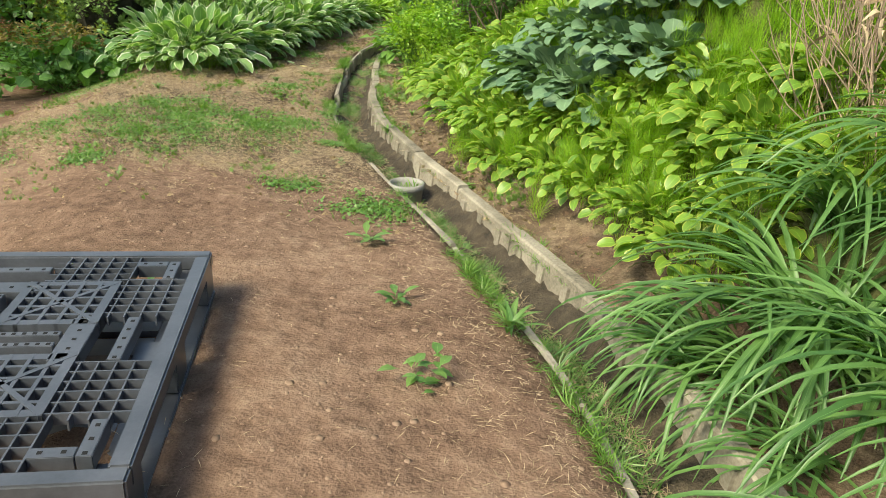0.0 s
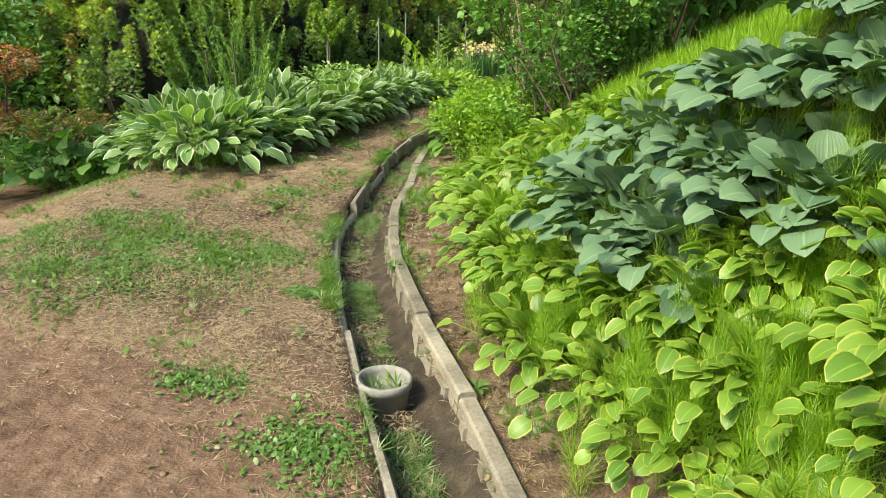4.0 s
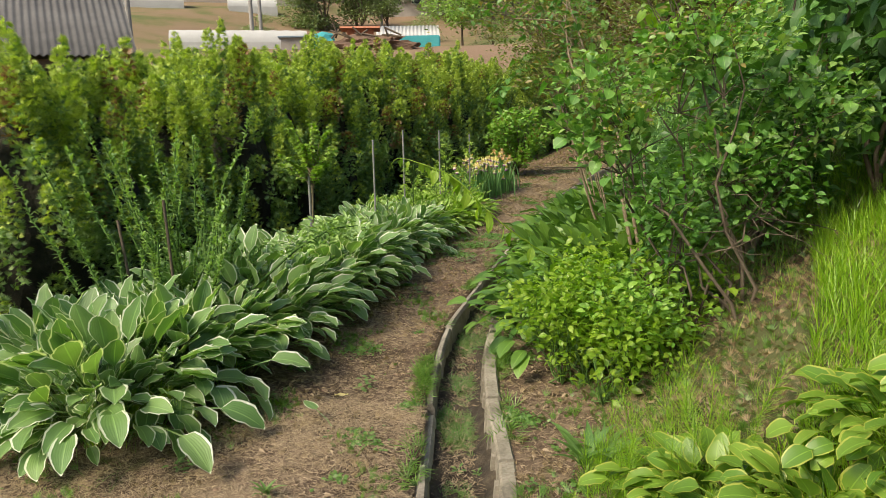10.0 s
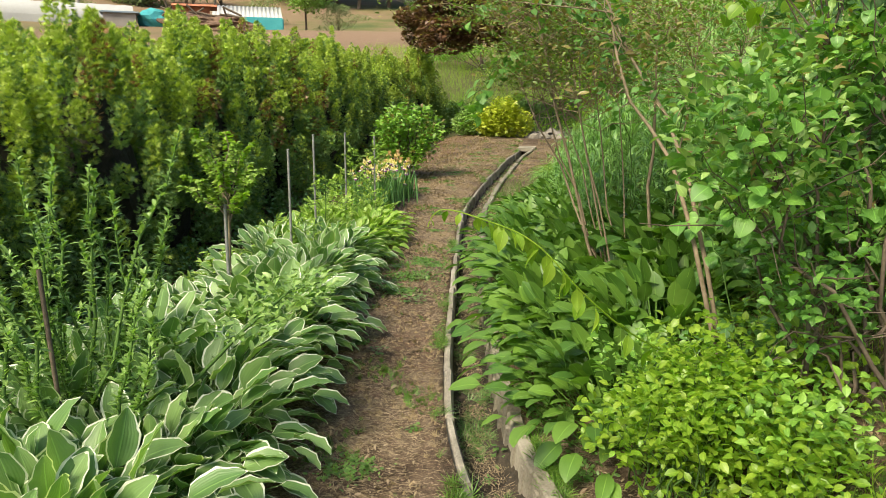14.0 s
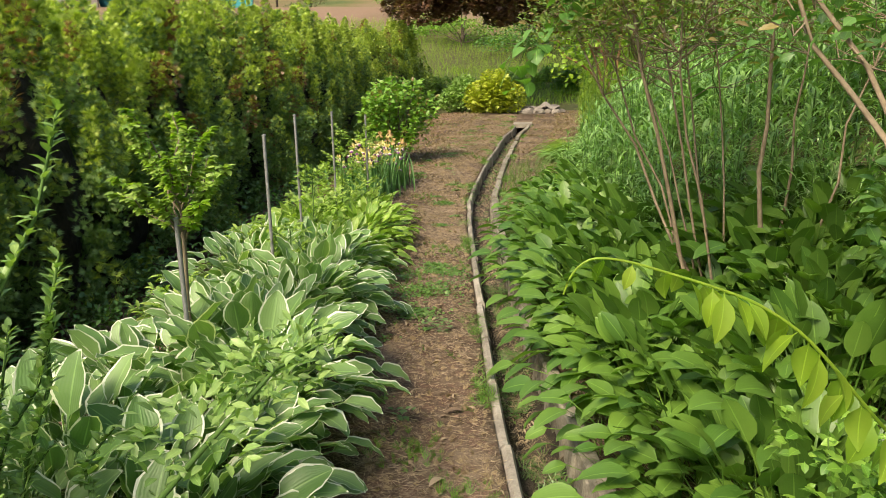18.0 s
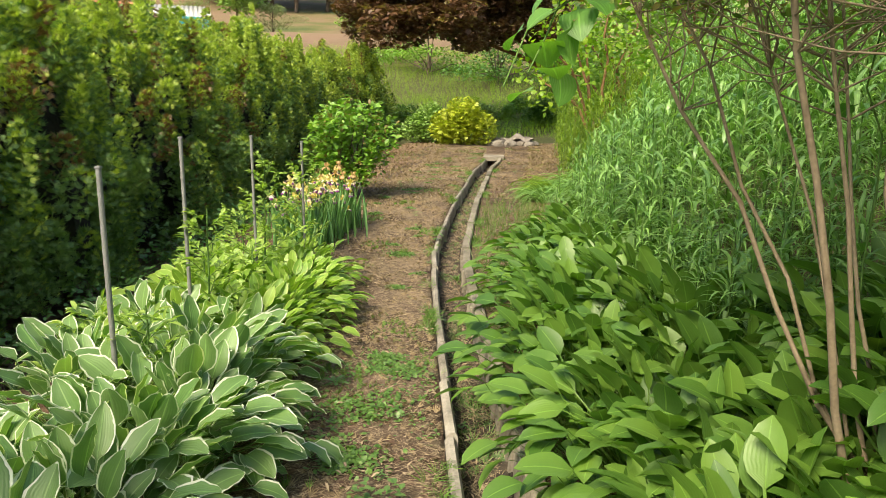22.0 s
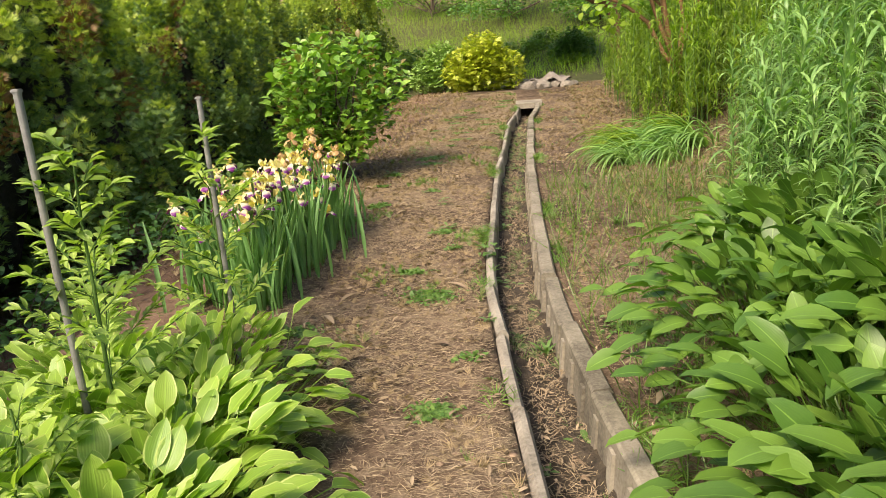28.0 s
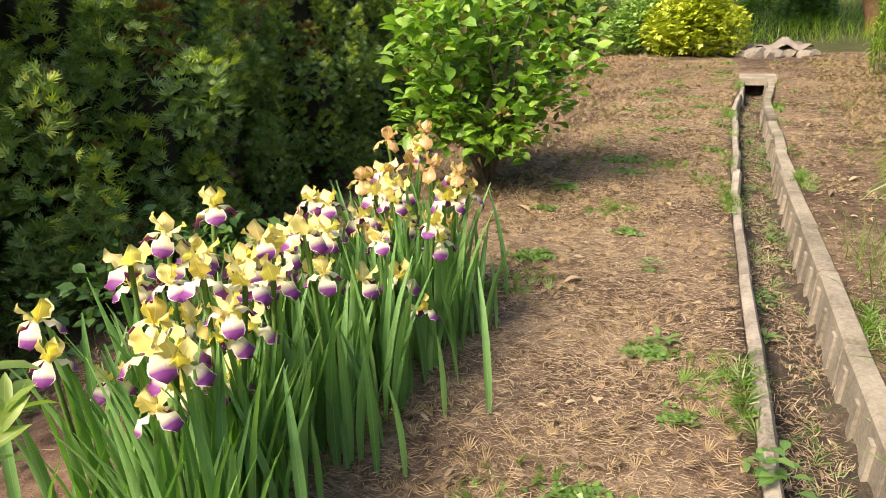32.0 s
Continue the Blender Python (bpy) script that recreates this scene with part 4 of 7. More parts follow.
        for q in (0.10, 0.15, 0.20, 0.25):
            strip += [(lo, q, t0 + 0.012, hi, q + 0.005, t1 - 0.005), (lo, W - q, t0 + 0.012, hi, W - q + 0.005, t1 - 0.005), (q, lo, t0 + 0.012, q + 0.005, hi, t1 - 0.005), (L - q, lo, t0 + 0.012, L - q + 0.005, hi, t1 - 0.005)]
    part("fine_grid", boxes(*strip), M_PLASTIC, root)["kind"] = "stuff"
    for a in (inner, mid + 0.09):
        for b in (inner, mid + 0.09):
            n = mid - 0.09 - inner
            cells = []
            for k in range(6):
                o = k * (n - 0.012) / 5
                wd = 0.03 if k in (0, 5) else 0.012
                o = min(o, n - wd)
                cells += [(a + o, b, t0, a + o + wd, b + n, t1 - 0.001), (a, b + o, t0 + 0.001, a + n, b + o + wd, t1 - 0.002)]
            bm = boxes(*cells)
            for sgn in (1, -1):
                d = bmesh.new()
                box_bm(d, -n * 0.69, -0.008, t0 + 0.002, n * 0.69, 0.008, t1)
                bmesh.ops.transform(d, matrix=Matrix.Translation((a + n / 2, b + n / 2, 0)) @ Matrix.Rotation(sgn * math.pi / 4, 4, 'Z'), verts=d.verts[:])
                tmp = bpy.data.meshes.new("lattice")
                d.to_mesh(tmp)
                d.free()
                bm.from_mesh(tmp)
            part("lattice", bm, M_PLASTIC, root)


build_pallet()


def build_pot():
    x, y = -1.16, 4.2
    root = thing("flowerpot", x, y, float(zc(4.4)) - 0.24, "round pale weathered pot sunk in the drain with weeds in it", "flowerpot")
    prof = [(0.075, 0.0), (0.088, 0.0), (0.104, 0.20), (0.113, 0.205), (0.113, 0.235), (0.101, 0.24), (0.096, 0.21), (0.09, 0.16), (0.0, 0.155)]
    n = 28
    v = [(r * math.cos(2 * math.pi * i / n), r * math.sin(2 * math.pi * i / n), z) for r, z in prof for i in range(n)]
    f = [(a * n + i, a * n + (i + 1) % n, (a + 1) * n + (i + 1) % n, (a + 1) * n + i) for a in range(len(prof) - 1) for i in range(n)]
    put("body", mesh_of("body", v, f, M_POT), root)
    g = np.random.default_rng(3)
    az = g.uniform(0, 6.28, 40)
    blade = arc_leaf(0.12, 0.008, 75, 20, nv=3, nu=1, cup=0)
    gv, gf, gu = scatter(blade, np.stack([g.uniform(-0.07, 0.07, 40), g.uniform(-0.07, 0.07, 40), np.full(40, 0.15)], -1), turns(az), g.uniform(0.6, 1.3, 40))
    put("weeds", mesh_of("weeds", gv, gf, M_GRASS, gu), root)["kind"] = "stuff"


build_pot()

STRAP = [arc_leaf(0.85, 0.027, 66, -58, nv=9, nu=2, cup=0.5, peak=0.3, point=0.5, base=0.5), arc_leaf(0.75, 0.026, 54, -62, nv=9, nu=2, cup=0.5, peak=0.3, point=0.5, base=0.5), arc_leaf(0.7, 0.022, 78, -35, nv=9, nu=2, cup=0.5, peak=0.3, point=0.5, base=0.5)]


def strap_meshes(count, seed, mat):
    """Clumps of strap leaves, each as three layers: arching, spreading and upright."""
    made = []
    for k in range(3):
        g = np.random.default_rng(seed + k)
        layers = []
        for name, sh in zip(("arching_leaves", "spreading_leaves", "upright_leaves"), STRAP):
            n = count // 3
            v, f, u = scatter(sh, np.stack([g.normal(0, 0.05, n), g.normal(0, 0.05, n), np.zeros(n)], -1), turns(g.uniform(0, 6.28, n), None, g.normal(0, 0.2, n)), g.uniform(0.65, 1.1, n))
            layers.append((name, mesh_of(name, v, f, mat, u)))
        made.append(layers)
    return made


def plant_straps():
    meshes = strap_meshes(105, 50, M_STRAP)
    single = [mesh_of("leaf", q[0], q[1], M_STRAP, q[2]) for q in STRAP]
    r = random.Random(8)
    spots = [(0.68 + 0.34 * (k % 4) + r.uniform(-0.1, 0.1), 0.7 + 0.42 * (k // 4) + r.uniform(-0.12, 0.12)) for k in range(24)]
    spots = [q for q in spots if not (q[1] > 2.5 and q[0] < 1.15 or q[1] > 2.95 and q[0] < 1.5)] + [(0.62, 2.42), (0.70, 2.62), (0.92, 2.5)]
    for s, y in spots:
        x = float(xch(y)) + s
        root = thing("daylily", x, y, float(land(x, y)) - 0.01, "arching clump of long green strap leaves spilling over the drain", "daylily", "daylily bed on the bank", turn=r.uniform(0, 360) if s >= 0.8 else r.uniform(-12, 12))
        g = r.uniform(0.85, 1.1)
        root.scale = (g, g, g)
        if s < 0.8:
            for k in range(46):
                m = Matrix.LocRotScale((r.gauss(0, 0.06), r.gauss(0, 0.10), 0), Euler((r.gauss(-0.5, 0.25), r.gauss(0, 0.2), r.gauss(1.45, 0.75))), (r.uniform(0.55, 0.95),) * 3)
                put("leaf", single[k % 3], root).matrix_basis = m
        else:
            for name, me in meshes[r.randrange(3)]:
                put(name, me, root)["kind"] = "stuff"
    # clumps by the far drain, all swept towards it
    g = np.random.default_rng(58)
    swept = []
    for mat in (M_REED, M_REED_YELLOW):
        rows = []
        for sh in STRAP[:2]:
            n = 46
            rows.append(scatter(sh, np.stack([g.normal(0, 0.08, n), g.normal(0, 0.08, n), np.zeros(n)], -1), turns(g.normal(1.35, 0.5, n), g.normal(0, 0.12, n), g.normal(0, 0.2, n)), g.uniform(0.6, 1.1, n)))
        v, f, u = joined(rows)
        swept.append(mesh_of("leaf_mass", v, f, mat, u))
    for k, (s, y, q) in enumerate(((1.15, 18.0, 0.7), (1.3, 18.4, 0.8), (1.55, 18.1, 0.8), (1.3, 18.75, 0.75), (1.6, 18.7, 0.85), (1.85, 19.0, 0.85), (1.85, 18.4, 0.85))):
        x = float(xch(y)) + s
        root = thing("daylily", x, y, float(land(x, y)) - 0.01, "clump of long green strap leaves swept to one side", "daylily", "daylily clumps by the far drain", turn=r.uniform(-15, 15))
        root.scale = (q, q, q)
        put("leaf_mass", swept[k % 2], root)["kind"] = "stuff"


plant_straps()


def dead_stalks():
    """Dry beige stalks standing in the bank."""
    g = np.random.default_rng(14)
    x, y = 1.06, 3.45
    root = thing("dead_shrub", x, y, float(land(x, y)), "thicket of dry beige dead stalks on the bank", "shrub")
    parts = []
    for k in range(110):
        b = g.normal(0, (0.12, 0.16, 0.0))
        b[2] = float(land(x + b[0], y + b[1])) - float(land(x, y))
        t = b + np.array([g.normal(-0.05, 0.22), g.normal(0, 0.2), g.uniform(0.4, 0.95)])
        parts.append(tube(bent(b, t, 0, 5, 0.015), np.linspace(0.004, 0.0015, 5), 4))
    v, f, u = joined(parts)
    put("stalk_mass", mesh_of("stalk_mass", v, f, M_STALK, u), root)["kind"] = "stuff"
    lv, lf, lu = foliage(LONG, [(0, 0, 0.45), (0.1, 0.2, 0.6)], [(0.25, 0.25, 0.3)] * 2, 120, 15, up=-0.4)
    put("dry_leaves", mesh_of("dry_leaves", lv, lf, M_STRAW, lu), root)


dead_stalks()


def lobed_leaf(size):
    v, f, uv = arc_leaf(size, size * 0.95, -5, -40, stalk=0.12, nv=7, nu=6, cup=0.15, wave=0.04, peak=0.42, point=0.55)
    v = v.copy()
    v[:, 0] *= 1 + 0.18 * np.sin(uv[:, 1] * 15)
    return v, f, uv


def leafy_heap(name, x, y, label, category, leaf, mat, centres, radii, count, seed, stems=8, h=0.4, size=(0.8, 1.2), up=0.1, group=""):
    w = limbs((0, 0, 0), [(h * 0.8 * math.sin(a * 6.28 / stems), h * 0.8 * math.cos(a * 6.28 / stems), h) for a in range(stems)], 0.008, 0.004)
    return plant(name, x, y, label, category, w, M_STEM if h < 0.6 else M_BARK, [(mat, foliage(leaf, centres, radii, count, seed, up=up, size=size))], group)


def yard_plants():
    squash = lobed_leaf(0.26)
    leafy_heap("squash_plant", -5.82, 6.82, "squash plant with large lobed green leaves", "squash", squash, M_SQUASH, [(0, 0, 0.25), (0.34, 0.2, 0.28), (-0.36, -0.2, 0.24), (0.05, 0, 0.52), (0.25, 0.2, 0.45)], [(0.32, 0.3, 0.2)] * 3 + [(0.28, 0.28, 0.14)] * 2, 130, 31, h=0.5, size=(0.45, 0.8))
    leafy_heap("squash_plant", -5.75, 3.9, "squash plant with large bluish green leaves", "squash", lobed_leaf(0.2), M_HOSTA_BLUE, [(0, 0, 0.3), (0.1, 0.2, 0.35), (-0.2, -0.2, 0.3)], [(0.35, 0.35, 0.25)] * 3, 90, 32, h=0.4)
    leafy_heap("boxwood", -6.72, 5.15, "low rounded green boxwood at the foot of the pine", "boxwood", SMALL, M_BUSH, [(0, 0, 0.22), (0.25, 0.35, 0.18)], [(0.45, 0.5, 0.3), (0.3, 0.3, 0.22)], 2400, 33, h=0.4, size=(0.8, 1.4))
    # layered azalea with red and green pads
    low = foliage(SMALL, [(-0.75, -0.75, 0.25), (-0.2, -0.2, 0.35), (0.25, 0.25, 0.3), (-0.6, -0.6, 0.1)], [(0.35, 0.35, 0.16), (0.4, 0.4, 0.16), (0.4, 0.4, 0.18), (0.35, 0.35, 0.14)], 1700, 35, size=(0.8, 1.3))
    red = foliage(SMALL, [(-0.47, -0.47, 0.62), (-0.6, -0.6, 1.12), (-0.35, -0.35, 1.16), (-0.7, -0.68, 0.32)], [(0.27, 0.3, 0.15), (0.34, 0.34, 0.17), (0.34, 0.34, 0.18), (0.2, 0.2, 0.12)], 3400, 36, size=(0.6, 1.1))
    w = limbs((-0.4, -0.4, -0.2), [(-0.6, -0.6, 0.6), (-0.65, -0.6, 1.1), (-0.3, -0.35, 1.15), (-0.05, 0, 0.35), (-0.48, -0.45, 1.1)], 0.022, 0.009, 0.03)
    plant("azalea", -6.55, 7.6, "layered pruned azalea with reddish brown and green pads", "azalea", w, M_BARK, [(M_AZALEA, red), (M_SHRUB, low)])
    low_red = foliage(SMALL, [(-0.1, 0.1, 0.40), (0.15, 0.0, 0.36)], [(0.36, 0.34, 0.08), (0.26, 0.26, 0.07)], 900, 38, size=(0.6, 1.1))
    low_green = foliage(SMALL, [(0, 0, 0.2), (0.2, -0.05, 0.2), (-0.2, 0.1, 0.26)], [(0.34, 0.32, 0.2)] * 3, 2400, 39, size=(0.7, 1.2))
    clipped = plant("azalea", -6.15, 7.15, "low clipped azalea with reddish young leaves over green", "azalea", limbs((0, 0, 0), [(0.2, 0, 0.3), (-0.2, 0.1, 0.35), (0, 0.15, 0.3)], 0.012, 0.005), M_BARK, [(M_AZALEA_DULL, low_red), (M_SHRUB, low_green)])
    clipped.scale = (1.45, 1.45, 1.5)
    # leaning pine
    trunk = [tube([(-0.06, -0.08, -0.35), (-0.11, -0.15, -0.2), (-0.16, -0.22, 0.03), (-0.21, -0.29, 0.2), (-0.16, -0.22, 0.4), (-0.08, -0.1, 0.68), (0.01, 0.02, 1.04), (0.1, 0.1, 1.6), (0.05, 0.2, 2.4)], [0.085, 0.075, 0.07, 0.07, 0.062, 0.058, 0.05, 0.04, 0.025], 10),
             tube([(-0.21, -0.29, 0.2), (-0.26, -0.36, 0.4), (-0.32, -0.44, 0.65), (-0.32, -0.45, 0.89), (-0.31, -0.44, 1.3)], [0.045, 0.04, 0.034, 0.03, 0.022], 8),
             tube([(-0.33, -0.46, 0.81), (-0.26, -0.36, 0.9), (-0.2, -0.28, 1.03), (-0.19, -0.26, 1.3)], [0.02, 0.018, 0.016, 0.012], 7),
             tube([(-0.23, -0.32, 0.12), (-0.35, -0.49, 0.19), (-0.43, -0.59, 0.22), (-0.6, -0.8, 0.33), (-0.85, -1.15, 0.36)], [0.024, 0.02, 0.018, 0.014, 0.01], 7)]
    tuft = spray(np.arange(0, 6.2, 0.52), 0.13, 0.010, -0.6)
    pads = [(-0.95, -1.3, 0.42), (-0.74, -1.03, 0.5), (-0.63, -0.87, 0.45), (-0.51, -0.71, 0.42), (-0.82, -1.2, 0.34), (-0.36, -0.5, 1.2), (0.1, 0.1, 1.35), (-0.43, -0.59, 0.4), (-1.15, -1.5, 0.4), (0.1, 0.3, 2.2), (-0.5, -0.3, 1.9)]
    rads = [(0.2, 0.24, 0.12)] * 5 + [(0.3, 0.3, 0.14)] * 2 + [(0.16, 0.18, 0.1), (0.25, 0.3, 0.14), (0.7, 0.7, 0.35), (0.6, 0.6, 0.3)]
    plant("pine", -6.45, 5.6, "leaning pine with grey bark and spreading needle pads", "pine", trunk, M_BARK, [(M_PINE, foliage(tuft, pads, rads, 800, 37, up=0.3, size=(0.7, 1.2))), (M_PINE_LIGHT, foliage(tuft, pads, rads, 1100, 38, up=0.7, size=(0.7, 1.2), shell=0.9))], z=-0.2)
    # dark green shrubs that close the yard
    for k, (x, y, g) in enumerate(((-9.0, 4.2, 1.3), (-9.4, 6.0, 1.5), (-8.6, 2.4, 1.2), (-8.2, 8.2, 1.2), (-10.6, 7.6, 1.7), (-11, 5, 1.8), (-9.8, 0.9, 1.4))):
        c = [(0, 0, 0.9), (0.5, 0.2, 0.7), (-0.5, 0.1, 0.8), (0, -0.3, 0.5), (0.1, 0, 1.5)]
        w = limbs((0, 0, 0), [(0.3, 0, 1.2), (-0.3, 0.1, 1.3), (0, 0.1, 1.6)], 0.03, 0.01)
        sh = plant("shrub", x, y, "tall dark green shrub at the edge of the yard", "shrub", w, M_BARK, [(M_SHRUB, foliage(OVAL, c, [0.62, 0.5, 0.5, 0.5, 0.5], 1700, 40 + k, size=(0.9, 1.5)))], "shrubs at the edge of the yard")
        sh.scale = (g, g, g)


yard_plants()


# ---- saplings, stakes and shrubs along the walk ----
def willow():
    """Loose shrub of upright leafy shoots."""
    g = np.random.default_rng(61)
    shoots, leaves = [], []
    for k in range(38):
        b = np.array([g.normal(0, 0.12), g.normal(0, 0.14), 0.0])
        t = b + np.array([g.normal(-0.12, 0.3), g.normal(0.0, 0.26), g.uniform(0.6, 1.45)])
        if k < 3:
            t = b + np.array([(0.42, 0.30, -0.55)[k], (0.45, 0.1, 0.0)[k], (1.5, 0.95, 1.3)[k]])
        p = bent(b, t, 0, 8, 0.02)
        shoots.append(tube(p, np.linspace(0.011, 0.003, 8), 5))
        q = g.uniform(0.08, 1.0, 210)
        at = np.stack([np.interp(q, np.linspace(0, 1, 8), p[:, i]) for i in range(3)], -1)
        leaves.append(scatter(SMALL, at, turns(g.uniform(0, 6.28, 210), g.normal(0.6, 0.35, 210)), g.uniform(0.55, 1.0, 210)))
    shoots.append(tube([(0.1, 0, 0.1), (0.25, 0.2, 0.35), (0.5, 0.45, 0.62), (0.62, 0.75, 0.72), (0.7, 1.0, 0.70)], np.linspace(0.012, 0.004, 5), 5))
    leaves.append(foliage(SMALL, [(0.5, 0.5, 0.66), (0.58, 0.75, 0.70), (0.62, 0.98, 0.68)], [(0.18, 0.2, 0.08)] * 3, 420, 62, up=0.3))
    root = plant("willow_shrub", -4.50, 7.95, "loose shrub of upright light green leafy shoots", "shrub", shoots, M_STEM, [(M_WILLOW, joined(leaves))])
    stake = [tube(bent((-0.12, -0.25, 0), (-0.25, -0.22, 0.9), 0, 4, 0.0), 0.009, 7), tube(bent((0.02, -0.1, 0), (-0.06, -0.05, 1.0), 0, 4, 0), 0.009, 7)]
    for k, sv in enumerate(stake):
        st = thing("stake", -4.50, 7.95, float(land(-4.5, 7.95)) - 0.02, "dark slanting support stake in the shrub", "stake", "dark stakes")
        put("pole", mesh_of("pole", *sv[:2], M_BARK, sv[2]), st)


willow()


def small_tree():
    g = np.random.default_rng(66)
    w = [tube(bent((0, 0, 0), (0.02, 0.02, 0.95), 0, 6, 0.004), np.linspace(0.013, 0.009, 6), 8)]
    leaves = []
    for k in range(16):
        a = k * 2.4
        b = np.array((0.02, 0.02, 0.82 + 0.22 * k / 15))
        rr = g.uniform(0.24, 0.37) * (1.0 - 0.6 * k / 15)
        t = np.array((rr * math.sin(a), rr * math.cos(a), b[2] + g.uniform(0.16, 0.28) + 0.10 * k / 15))
        p = bent(b, t, 0.03, 6, 0.012)
        w.append(tube(p, np.linspace(0.006, 0.002, 6), 5))
        n = 130
        q = g.uniform(0.2, 1.05, n)
        at = np.stack([np.interp(q, np.linspace(0, 1, 6), p[:, i]) for i in range(3)], -1)
        side = math.atan2(-t[0], t[1]) + g.choice((-0.9, 0.9), n) + g.normal(0, 0.4, n)
        leaves.append(scatter(OVAL, at, turns(side, g.normal(0.08, 0.2, n), g.normal(0, 0.25, n)), g.uniform(0.4, 0.75, n)))
    plant("sapling", -4.60, 9.78, "young tree with a thin grey trunk and flat light green crown", "tree", w[:1], M_BARK_PALE, [(M_SAPLING, joined(leaves[::2])), (M_VINE_YELLOW, joined(leaves[1::2]))], twigs=w[1:])


small_tree()


def stakes_and_saplings():
    g = np.random.default_rng(70)
    for k, (x, y, top) in enumerate(((-4.50, 14.42, 1.0), (-4.588, 9.755, 0.84), (-4.62, 11.21, 1.07), (-4.69, 12.26, 1.13), (-4.68, 13.58, 1.08))):
        z = float(land(x, y))
        st = thing("stake", x, y, z - 0.05, "thin galvanised support stake in the ground", "stake", "galvanised stakes")
        bm = bmesh.new()
        bmesh.ops.create_cone(bm, cap_ends=True, segments=12, radius1=0.0105, radius2=0.0105, depth=top - z + 0.05, matrix=Matrix.Translation((0, 0, (top - z + 0.05) / 2)))
        part("pole", bm, M_STEEL, st, smooth=False)
        part("cap", boxes((-0.012, -0.012, top - z + 0.045, 0.012, 0.012, top - z + 0.056), bevel=0.003), M_STEEL, st)
    # upright saplings whose side shoots carry pairs of pointed leaves
    for k, (x, y, h) in enumerate(((-4.55, 11.3, 0.62), (-4.62, 12.32, 0.85), (-4.63, 13.64, 1.0), (-4.52, 14.40, 0.98), (-4.85, 12.9, 0.5), (-4.95, 11.7, 0.5), (-4.6, 13.1, 0.5), (-5.0, 10.6, 0.45), (-4.95, 14.2, 0.6))):
        w, leaves = [tube(bent((0, 0, 0), (0.02, 0.02, h), 0, 6, 0.008), np.linspace(0.008, 0.003, 6), 6)], []
        for j in range(int(10 + h * 14)):
            zz = h * (0.12 + 0.88 * (j + g.random()) / (10 + h * 14))
            rr = (0.32 - 0.25 * zz / h) * g.uniform(0.7, 1.15)
            a = j * 2.4 + g.normal(0, 0.3)
            t = np.array((rr * math.sin(a), rr * math.cos(a), zz + rr * 0.55))
            p = bent((0.015 * zz / h, 0.015 * zz / h, zz - 0.03), t, 0.0, 4, 0.004)
            w.append(tube(p, 0.0022, 4))
            n = int(9 + rr * 60)
            q = np.linspace(0.25, 1.0, n)
            at = np.stack([np.interp(q, np.linspace(0, 1, 4), p[:, i]) for i in range(3)], -1)
            side = -a + np.where(np.arange(n) % 2, 0.8, -0.8) * (1 - 0.7 * (q > 0.95)) + g.normal(0, 0.25, n)
            leaves.append(scatter(OVAL, at, turns(side, g.normal(0.35, 0.3, n), g.normal(0, 0.3, n)), np.stack([g.uniform(0.42, 0.66, n), g.uniform(0.6, 1.0, n), np.full(n, 0.8)], -1)))
        plant("sapling", x, y, "young sapling with yellowish green leaves tied to a stake", "sapling", w[:1], M_STEM, [(M_SAPLING, joined(leaves))], "young saplings behind the hostas", twigs=w[1:])


stakes_and_saplings()


